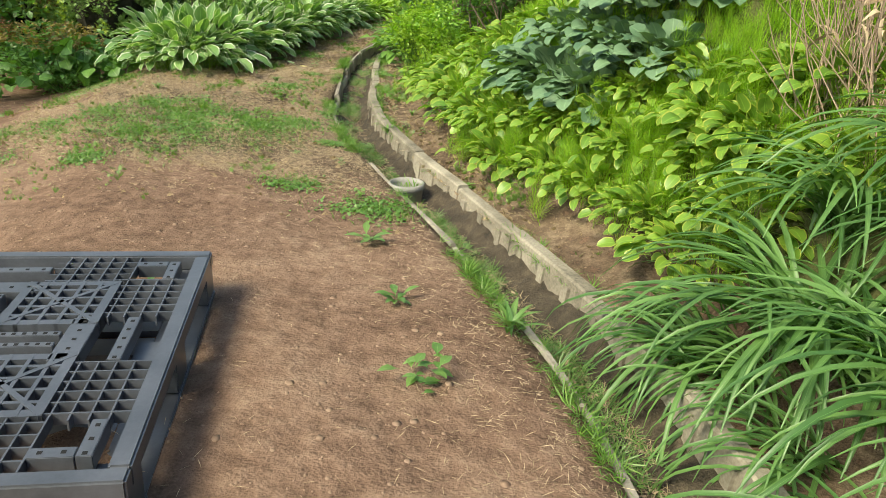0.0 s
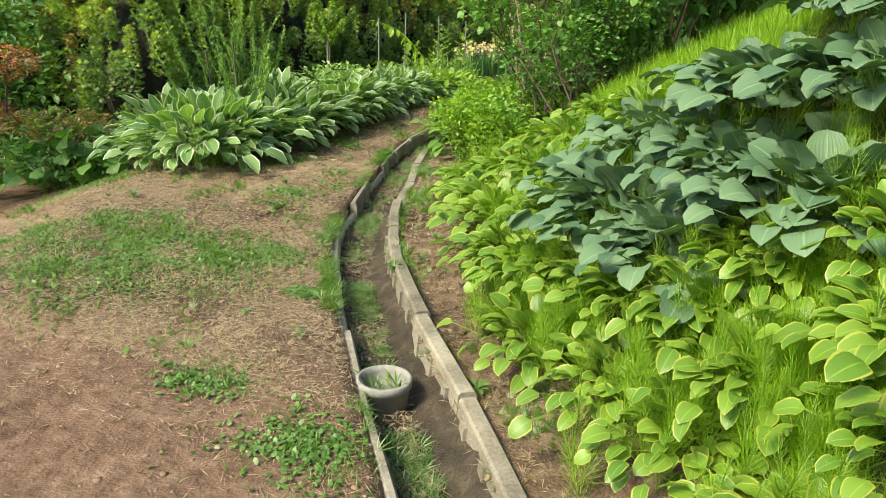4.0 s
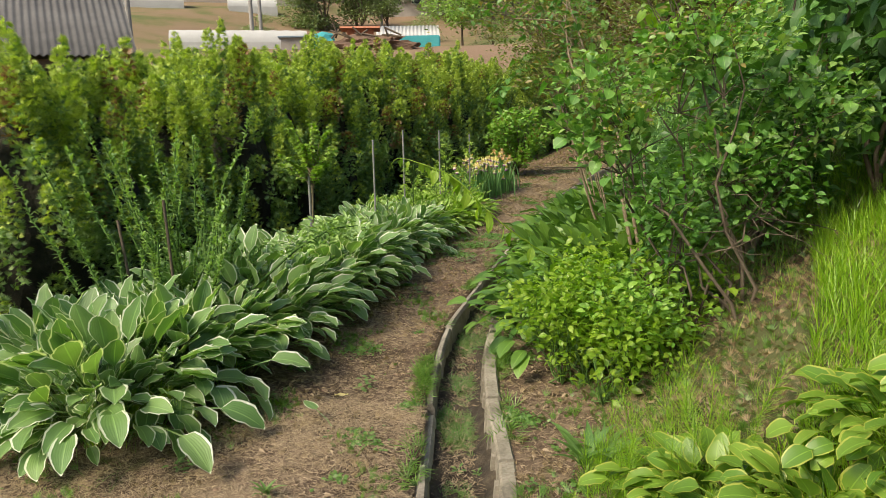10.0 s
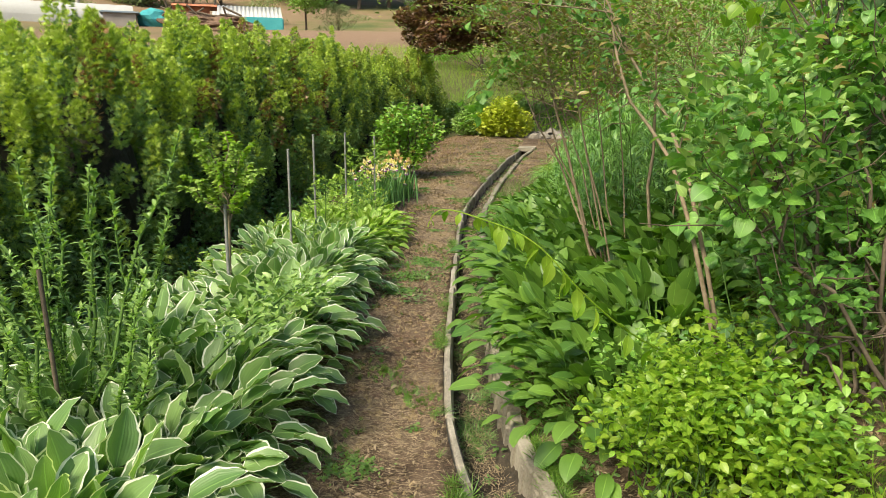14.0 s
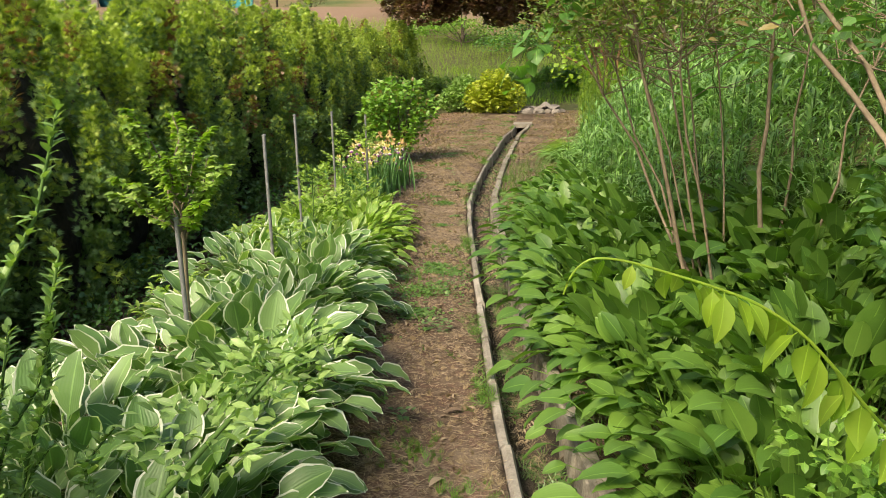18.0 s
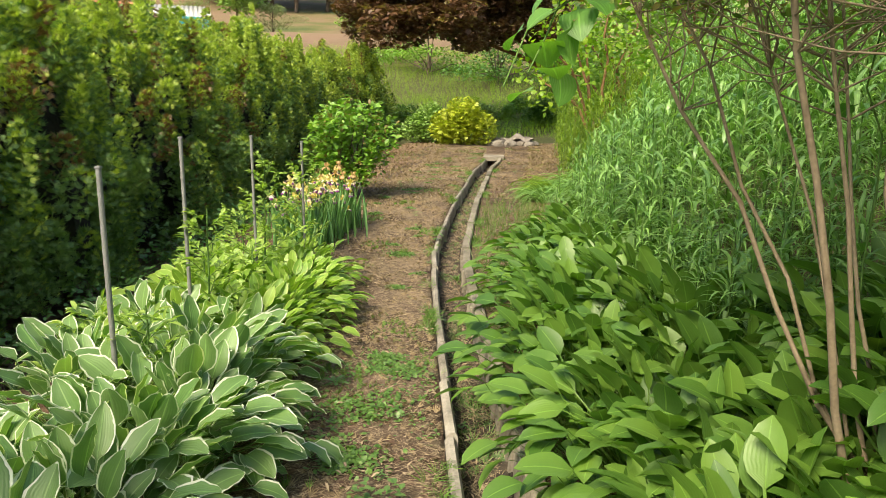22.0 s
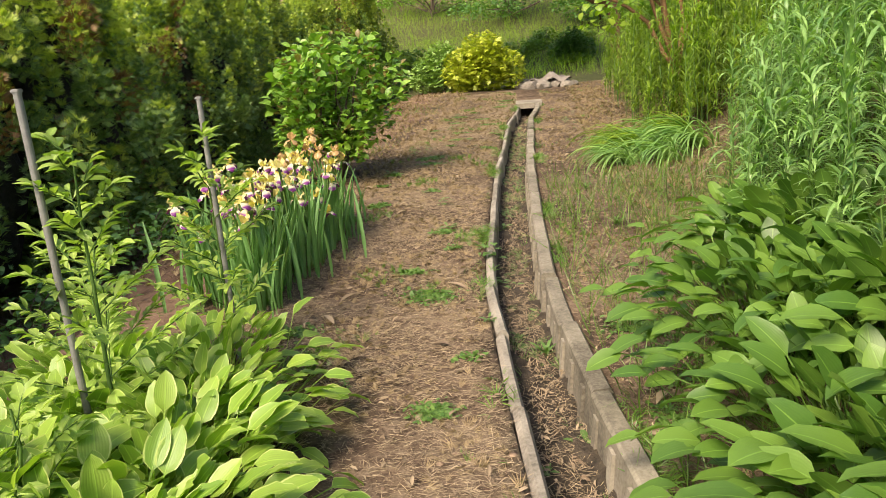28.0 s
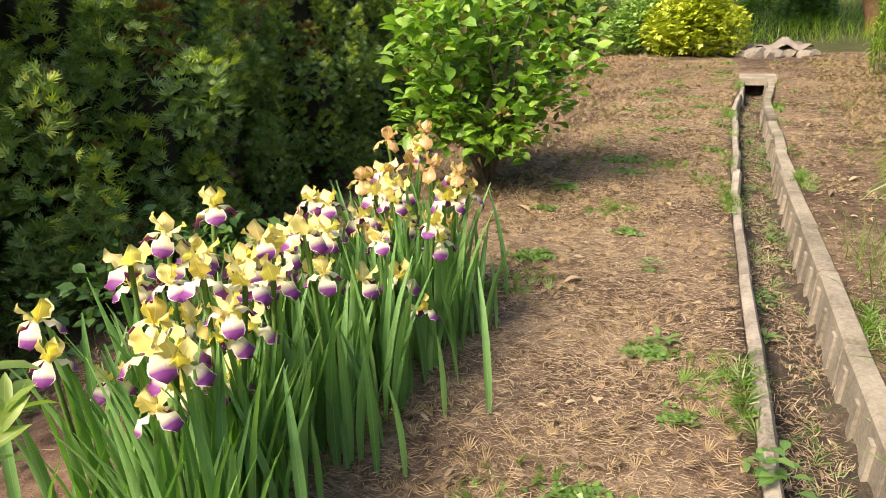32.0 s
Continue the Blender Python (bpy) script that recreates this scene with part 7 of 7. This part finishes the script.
def small_weeds():
    kinds = []
    for k, (leaf, n, up) in enumerate(((arc_leaf(0.09, 0.03, 35, -10, stalk=0.2, nv=5, nu=2, cup=0.2, peak=0.5), 11, 0.1), (arc_leaf(0.14, 0.022, 60, 10, nv=5, nu=2, cup=0.3, peak=0.4), 12, 0.1), (arc_leaf(0.06, 0.03, 20, -20, stalk=0.15, nv=4, nu=2, cup=0.2), 22, 0.4))):
        g = np.random.default_rng(330 + k)
        at = np.stack([g.normal(0, 0.012 + 0.02 * (k == 2), n), g.normal(0, 0.012 + 0.02 * (k == 2), n), g.uniform(0, 0.03 + 0.06 * (k == 2), n)], -1)
        v, f, u = scatter(leaf, at, turns(np.arange(n) * 2.4, g.normal(0.0, 0.15, n)), g.uniform(0.7, 1.15, n))
        kinds.append(mesh_of("leaves", v, f, M_WEED, u))
    r = random.Random(33)
    spots = [(-0.72, 2.55, 1.0, 0), (-0.46, 2.0, 1.2, 2), (-0.25, 2.45, 1.1, 1), (-1.05, 3.15, 1.2, 0), (-1.72, 2.35, 0.9, 0), (-3.42, 15.6, 0.9, 2), (-2.0, 7.1, 1.8, 1), (-1.95, 7.2, 1.4, 1)]
    for k in range(130):
        y = r.uniform(3.4, 23) if k < 100 else r.uniform(3.5, 7.0)
        s = r.choice((r.uniform(-1.1, -0.05), r.uniform(0.02, 0.22), r.uniform(0.34, 0.9)))
        if y < 6.5 and s < 0:
            s = r.uniform(-2.6, -0.05)
        spots.append((float(xch(y)) + s, y, r.uniform(0.3, 0.8), r.choice((0, 2, 2, 1))))
    for x, y, gsz, k in spots:
        s = x - float(xch(y))
        z = float(zc(y)) - 0.14 if -0.02 < s < 0.25 else float(land(x, y))
        w = thing("weed", x, y, z - 0.003, "small green weed growing in the soil", "weed", "small weeds along the path", turn=r.uniform(0, 360))
        w.scale = (gsz, gsz, gsz)
        put("leaves", kinds[k], w)
    # fallen leaves
    dl = [mesh_of("blade", *_d[:2], M_DEAD, _d[2]) for _d in (arc_leaf(0.09, 0.035, 15, -30, nv=5, nu=2, cup=0.5, peak=0.45), arc_leaf(0.16, 0.03, 10, -15, nv=5, nu=2, cup=0.6, peak=0.4))]
    for k in range(44):
        y = r.uniform(6.5, 24)
        x = float(xch(y)) + r.choice((r.uniform(-1.1, -0.1), r.uniform(0.4, 1.0)))
        t = thing("fallen_leaf", x, y, float(land(x, y)) + 0.012, "curled dry brown leaf on the straw", "leaf", "fallen leaves on the path", turn=r.uniform(0, 360))
        put("blade", dl[r.randrange(2)], t)


small_weeds()


# ---- distance ----
M_ROOF = rough_stuff("grey_sheet_roof", [(0.3, (0.066, 0.063, 0.063)), (0.7, (0.125, 0.122, 0.119))], 1.5, 30, relief=0.3)
M_WALL = rough_stuff("rendered_wall", [(0.3, (0.198, 0.178, 0.158)), (0.7, (0.304, 0.277, 0.251))], 1.0, 20, relief=0.2)
# near-black for the cables and for the shade painted inside the shed
M_SHADE_AND_CABLE = rough_stuff("shade_and_cable_black", [(0.3, (0.020, 0.018, 0.017)), (0.7, (0.040, 0.036, 0.033))], 1.0, 20)
M_BLUE_ROOF = rough_stuff("blue_roof", [(0.3, (0.132, 0.185, 0.238)), (0.7, (0.211, 0.264, 0.317))], 0.6, 10, relief=0.2)
M_FILM = rough_stuff("greenhouse_film", [(0.3, (0.330, 0.330, 0.317)), (0.7, (0.436, 0.436, 0.429))], 0.6, 10, relief=0.2)
M_ORANGE = rough_stuff("orange_sheet", [(0.3, (0.330, 0.112, 0.053)), (0.7, (0.436, 0.185, 0.099))], 0.8, 10, relief=0.2)
M_TURQ = rough_stuff("turquoise_sheet", [(0.3, (0.040, 0.251, 0.277)), (0.7, (0.079, 0.343, 0.363))], 0.8, 10, relief=0.2)
M_GLASS = rough_stuff("dark_window", [(0.3, (0.020, 0.023, 0.026)), (0.7, (0.046, 0.053, 0.059))], 1, 8, rough=0.15)
M_POLE = rough_stuff("concrete_pole", [(0.3, (0.198, 0.185, 0.172)), (0.7, (0.297, 0.284, 0.264))], 2, 20)
M_DEBRIS = rough_stuff("debris", [(0.3, (0.066, 0.040, 0.030)), (0.7, (0.185, 0.119, 0.079))], 1.2, 8, relief=0.8, dist=0.1)


def corrugated(w, d, rise, pitch=0.18, amp=0.025):
    """A sloping corrugated sheet: w along x, d along y, rising by rise."""
    n = int(w / pitch * 4)
    xs = np.linspace(-w / 2, w / 2, n)
    zs = amp * np.sin(xs / pitch * 2 * np.pi)
    rows = [(0, 0), (d, rise), (d, rise - 0.04), (0, -0.04)]
    v = np.array([(x, a, b + z) for a, b in rows for x, z in zip(xs, zs)])
    f = [(k * n + i, k * n + i + 1, ((k + 1) % 4) * n + i + 1, ((k + 1) % 4) * n + i) for k in range(4) for i in range(n - 1)]
    return v, np.array(f), np.zeros((len(v), 2))


def shed():
    a = math.degrees(math.atan2(2.8, 2.8))
    root = thing("shed", -22.0, 17.4, 0.0, "open farm shed with grey corrugated roof", "shed", turn=a)
    # local x runs along the eave, y up the slope
    put("roof", mesh_of("roof", *corrugated(14.8, 4.2, 2.5, 0.2, 0.03)[:2], M_ROOF), root).matrix_basis = pose(0, 0, 3.05)
    put("roof", mesh_of("roof", *corrugated(14.8, 4.2, 2.5, 0.2, 0.03)[:2], M_ROOF), root).matrix_basis = pose(0, 8.4, 3.05, 0, 0, 180)
    part("end_wall", boxes((6.0, 0.4, -0.5, 6.2, 8.0, 3.0)), M_WALL, root)
    part("pier", boxes((5.2, 0.35, -0.5, 5.98, 0.7, 2.95), bevel=0.02), M_WALL, root)
    # the shed's dim interior is put into this wall's black colour
    part("back_wall", boxes((-6.5, 7.7, -0.5, 5.98, 7.9, 3.0)), M_SHADE_AND_CABLE, root)
    part("beam", boxes((-6.8, 0.35, 2.7, 5.18, 0.55, 2.95)), M_BARK, root)
    for x in (-6.5, -2.6, 1.3):
        part("post", boxes((x, 0.37, -0.5, x + 0.18, 0.55, 2.69)), M_BARK, root)


shed()


def box_house(x, y, z, w, d, h, turn, wall, roof, label, windows=3, rise=1.2, category="house"):
    z = float(land(x, y)) + 0.3
    root = thing("house", x, y, z, label, category, turn=turn)
    part("wall", boxes((-w / 2, -d / 2, -3, w / 2, d / 2, h)), wall, root)
    bm = bmesh.new()
    o = 0.5
    vs = [bm.verts.new(c) for c in ((-w / 2 - o, -d / 2 - o, h + 0.01), (w / 2 + o, -d / 2 - o, h + 0.01), (w / 2 + o, d / 2 + o, h + 0.01), (-w / 2 - o, d / 2 + o, h + 0.01), (-w / 2 - o, 0, h + rise), (w / 2 + o, 0, h + rise))]
    for q in ((0, 1, 5, 4), (2, 3, 4, 5), (0, 4, 3), (1, 2, 5), (0, 3, 2, 1)):
        bm.faces.new([vs[i] for i in q])
    part("roof", bm, roof, root)
    for k in range(windows):
        a = -w / 2 + w * (k + 0.5) / windows
        win = part("window", boxes((a - 0.7, -d / 2 - 0.04, 0.9, a + 0.7, -d / 2 - 0.005, 2.2)), M_GLASS, root)
        part("sill", boxes((a - 0.8, -d / 2 - 0.12, 0.78, a + 0.8, -d / 2 - 0.045, 0.89)), M_FILM, win)
    return root


def greenhouse(x, y, z, length, turn, r=2.6):
    z = float(land(x, y)) - 0.2
    root = thing("greenhouse", x, y, z, "long pale film greenhouse in the field", "greenhouse", "film greenhouses", turn=turn)
    a = np.linspace(0, np.pi, 13)
    xs = np.linspace(-length / 2, length / 2, 21)
    v = np.array([(xx, -r * math.cos(t), r * 0.85 * math.sin(t) + 0.6 + (0.03 if i % 2 else 0)) for i, xx in enumerate(xs) for t in a])
    f = np.array([(i * 13 + j, i * 13 + j + 1, (i + 1) * 13 + j + 1, (i + 1) * 13 + j) for i in range(20) for j in range(12)])
    put("film", mesh_of("film", v, f, M_FILM), root)
    for sgn in (-1, 1):
        part("side", boxes((-length / 2, sgn * r - 0.05, -2, length / 2, sgn * r + 0.05, 0.62)), M_FILM, root)
        bm = bmesh.new()
        vs = [bm.verts.new((sgn * length / 2, -r * math.cos(t), r * 0.85 * math.sin(t) + 0.6)) for t in a]
        bm.faces.new(vs)
        part("end", bm, M_FILM, root)


def utility_pole(x, y, z, h, turn=35, arms=2):
    z = float(land(x, y))
    root = thing("utility_pole", x, y, z, "concrete utility pole with crossarms", "utility pole", "utility poles", turn=turn)
    bm = bmesh.new()
    bmesh.ops.create_cone(bm, cap_ends=True, segments=10, radius1=0.19, radius2=0.11, depth=h + 4, matrix=Matrix.Translation((0, 0, h / 2 - 2)))
    part("shaft", bm, M_POLE, root)
    for k in range(arms):
        part("crossarm", boxes((-1.0, -0.06, h - 0.6 - k * 0.8, 1.0, 0.06, h - 0.48 - k * 0.8)), M_STEEL, root)
        for q in (-0.9, -0.4, 0.4, 0.9):
            part("insulator", boxes((q - 0.05, -0.05, h - 0.475 - k * 0.8, q + 0.05, 0.05, h - 0.3 - k * 0.8)), M_FILM, root)
    return root


FAR_LEAF = sliver(0.5, 0.36, 0.25)


def far_tree(x, y, z, h, w, mat, seed, label="broad green tree in the far field", trunk=0.3):
    z = float(land(x, y)) - 0.1
    g = np.random.default_rng(seed)
    c, rr = [], []
    for k in range(9):
        q = g.uniform(trunk, 0.92)
        c.append((g.normal(0, w * 0.22), g.normal(0, w * 0.22), h * q))
        rr.append((w * g.uniform(0.22, 0.34), w * g.uniform(0.22, 0.34), h * g.uniform(0.10, 0.17)))
    wd = ([tube(bent((0, 0, -2), (0, 0, h * 0.8), 0, 6, 0.05), np.linspace(0.025 * h, 0.006 * h, 6), 6)] + [tube(bent((0, 0, h * trunk), q, 0.1, 4, 0.05), np.linspace(0.01 * h, 0.004 * h, 4), 5) for q in c])
    s = h / 9
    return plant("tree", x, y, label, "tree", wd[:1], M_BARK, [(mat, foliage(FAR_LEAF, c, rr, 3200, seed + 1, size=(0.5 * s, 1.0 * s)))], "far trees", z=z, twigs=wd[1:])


def far_pine(x, y, z, h, seed):
    z = float(land(x, y)) - 0.1
    g = np.random.default_rng(seed)
    c, rr, w = [], [], [tube(bent((0, 0, -2), (g.normal(0, 0.6), 0, h), 0, 7, 0.15), np.linspace(0.28, 0.08, 7), 7)]
    for k in range(24):
        q = g.uniform(0.12, 1.0)
        p = (g.normal(0, h * 0.14), g.normal(0, h * 0.14), h * q)
        c.append(p)
        rr.append((h * g.uniform(0.12, 0.2), h * g.uniform(0.12, 0.2), h * 0.045))
        w.append(tube(bent((0, 0, h * (q - 0.08)), p, 0.1, 4, 0.05), np.linspace(0.1, 0.04, 4), 5))
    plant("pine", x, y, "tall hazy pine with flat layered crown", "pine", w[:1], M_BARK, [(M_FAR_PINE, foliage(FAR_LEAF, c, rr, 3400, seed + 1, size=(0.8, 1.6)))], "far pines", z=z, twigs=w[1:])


def distance():
    box_house(-66.0, 98.0, 20.3, 8, 6, 2.6, 32, M_WALL, M_BLUE_ROOF, "low house with a shallow blue roof on the hillside", 4, 0.9)
    box_house(-58.5, 101, 15.5, 9, 6, 2.6, 30, M_WALL, M_ROOF, "brown low house behind the greenhouses", 3, 0.9)
    box_house(-39.5, 112, 18.4, 9, 6, 2.2, 20, M_WALL, M_BLUE_ROOF, "low building with a blue panelled roof", 3, 0.8)
    greenhouse(-33.6, 54.5, 3.9, 10, 32, 1.15)
    greenhouse(-66, 83, 13.4, 11, 38, 2.0)
    greenhouse(-54, 90, 15.8, 6, 36, 1.2)
    for k, (x, y, z, h) in enumerate(((-34, 58.3, 5.6, 9.0), (-56, 102, 15, 10), (-50, 112, 15.5, 9.5), (-36.3, 90, 11.0, 8.5), (-41, 119.5, 16, 9.5), (-33.2, 35.5, 1.0, 12), (-33.4, 42.3, 2.5, 12), (-32.8, 55, 5, 11))):
        utility_pole(x, y, z, h, 30 + k * 7)
    # wires between poles
    for k, (a, b) in enumerate((((-34, 58.3, 14.1), (-33.4, 42.3, 14)), ((-34, 58.3, 14.1), (-36.3, 90, 19)), ((-36.3, 90, 19), (-41, 119.5, 25)), ((-56, 102, 24.6), (-41, 119.5, 25)))):
        for q in (-0.8, 0.8):
            root = thing("power_line", a[0], a[1], a[2], "thin dark overhead power line", "cable", "power lines")
            p = bent((q, 0, 0), np.subtract(b, a) + np.array((q, 0, 0)), -0.9, 14)
            put("cable", mesh_of("cable", *tube(p, 0.018, 4)[:2], M_SHADE_AND_CABLE), root)
    # orange store with grey sheets, tarpaulins and debris
    root = box_house(-24.9, 57.4, 5.4, 2.0, 2.0, 1.0, 22, M_ORANGE, M_ORANGE, "small orange shed among debris", 0, 0.3, "shed")
    s = thing("sheet_roof", -21.8, 59.4, float(land(-21.8, 59.4)) + 0.6, "pale grey sheet roof on a low store", "roof", turn=20)
    put("sheet", mesh_of("sheet", *corrugated(5.0, 3.0, 1.3, 0.3, 0.04)[:2], M_FILM), s)
    part("store", boxes((-2.4, 0.2, -2.5, 2.4, 2.8, -0.1)), M_ORANGE, s)
    t = thing("tarpaulin", -20.4, 58.0, float(land(-20.4, 58.0)) + 0.1, "turquoise sheet leaning in the field", "tarpaulin", turn=20)
    part("sheet", boxes((-1.6, 0, -2, 1.6, 0.3, 0.75), bevel=0.08), M_TURQ, t)
    t = thing("tarpaulin", -27.0, 55.5, float(land(-27.0, 55.5)) + 0.4, "green-blue tarpaulin over a heap", "tarpaulin", turn=40)
    bm = bmesh.new()
    bmesh.ops.create_icosphere(bm, subdivisions=3, radius=1.0)
    for v in bm.verts:
        v.co *= 1 + 0.3 * noise.noise(v.co * 1.5)
    bmesh.ops.scale(bm, vec=(1.0, 0.8, 0.75), verts=bm.verts[:])
    part("cover", bm, M_TURQ, t)
    t = thing("low_store", -28.6, 54.0, float(land(-28.6, 54.0)), "low dark store with grey roof", "shed", turn=25)
    part("wall", boxes((-1.0, -0.8, -2, 1.0, 0.8, 0.75)), M_WALL, t)
    part("roof", boxes((-1.2, -1.0, 0.76, 1.2, 1.0, 0.86)), M_BLUE_ROOF, t)
    t = thing("debris_heap", -23.6, 55.8, float(land(-23.6, 55.8)), "brown heap of timber and scrap", "debris")
    bm = bmesh.new()
    bmesh.ops.create_icosphere(bm, subdivisions=4, radius=1.0)
    for v in bm.verts:
        v.co *= 1 + 0.45 * noise.noise(v.co * 2.5) + 0.2 * noise.noise(v.co * 7)
    bmesh.ops.scale(bm, vec=(3.4, 1.6, 0.85), verts=bm.verts[:])
    part("mound", bm, M_DEBRIS, t)
    r = random.Random(71)
    for k in range(14):
        p0 = (r.uniform(-3, 3), r.uniform(-1.5, 0), r.uniform(0.5, 1.0))
        p1 = (p0[0] + r.uniform(-1.5, 1.5), p0[1] - 0.3, p0[2] + r.uniform(0, 0.9))
        put("timber", mesh_of("timber", *tube(bent(p0, p1, 0, 3), 0.07, 5)[:2], M_BARK), t)
    # trees
    spots = [(-42.6, 87.5, 11.0, 8.5, 6.5), (-38.6, 89.4, 11.2, 7.5, 7), (-45.5, 88, 11.5, 6, 6), (-36, 91, 12.5, 6.5, 5), (-41, 93, 12, 9, 5), (-34, 106, 12.3, 5, 7), (-66, 104, 12, 6, 7), (-19, 64.8, 5.4, 5.6, 4.2), (-16.4, 65, 5.0, 2.4, 3.2), (-30, 110, 13, 6, 8), (-84, 118, 16, 7, 9), (-26, 76, 7.6, 2.6, 4.5), (-44, 74, 7.5, 3, 4), (-12, 90, 10, 3, 6), (-3.5, 66, 6.6, 3, 5), (4, 60, 5.6, 4, 6), (10, 48, 4, 5, 6), (-8, 110, 14, 8, 10), (6, 100, 12, 8, 10), (20, 80, 9, 9, 10), (30, 60, 7, 9, 10)]
    for k, (x, y, z, h, w) in enumerate(spots):
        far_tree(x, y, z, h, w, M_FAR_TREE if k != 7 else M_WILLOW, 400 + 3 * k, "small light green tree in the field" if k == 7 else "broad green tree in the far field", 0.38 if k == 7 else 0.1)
    for k, (x, y, h) in enumerate(((-31, 106, 15), (-29, 102, 17), (-25.5, 104, 20), (-22, 101, 18), (-18.5, 103, 19), (-15, 105, 17), (-40, 112, 13), (-56, 112, 14), (-11, 104, 18), (-27, 108, 21))):
        far_pine(x, y, 13.0 if y < 110 else 14.5, h, 500 + 3 * k)
    for k, (x, y, h, w) in enumerate(((-4.2, 43, 3.0, 4.2), (-1.2, 41, 3.4, 4.6), (-7.2, 46, 2.6, 4.4), (1.8, 39, 3.4, 4.2))):
        far_tree(x, y, 0, h, w, M_SHRUB if k % 2 else M_BUSH, 470 + 3 * k, "bushy green tree behind the meadow", 0.08)
    # wooded ridge on the skyline
    n = 90
    a = np.linspace(-75, 80, n)
    g = np.random.default_rng(600)
    rows = []
    for k, (dist, hh) in enumerate(((230, 22), (300, 52), (400, 60), (560, 20))):
        top = hh + (6 * np.sin(a * 0.11 + k) + 5 * np.sin(a * 0.23 + 2 * k) + g.normal(0, 1.0, n)) * (k in (1, 2))
        rows.append(np.stack([np.sin(np.radians(a)) * dist, np.cos(np.radians(a)) * dist, top], -1))
    V = np.stack(rows)
    i, j = np.meshgrid(np.arange(3), np.arange(n - 1), indexing="ij")
    q = (i * n + j).ravel()
    # the haze over the ridge is painted: pale blue-green as base colour
    m = rough_stuff("haze_tinted_woods", [(0.35, (0.12, 0.17, 0.14)), (0.65, (0.22, 0.27, 0.23))], 0.05, 0.3, relief=0.3)
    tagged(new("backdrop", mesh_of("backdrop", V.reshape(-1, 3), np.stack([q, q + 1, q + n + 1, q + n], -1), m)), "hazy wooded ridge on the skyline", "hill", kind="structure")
    # lattice mast on the ridge
    root = thing("lattice_mast", -118, 268, 58, "distant lattice mast on the ridge", "mast")
    legs = [tube(bent((sx * 2, sy * 2, -12), (sx * 0.3, sy * 0.3, 18), 0, 3), 0.22, 4) for sx in (-1, 1) for sy in (-1, 1)]
    legs += [tube(bent((-1.4 + k * 0.2, -1, k * 3 - 4), (1.4 - k * 0.2, 1, k * 3 - 4), 0, 3), 0.15, 4) for k in range(7)]
    put("frame_bars", mesh_of("frame_bars", *joined(legs)[:2], M_STEEL), root)


distance()
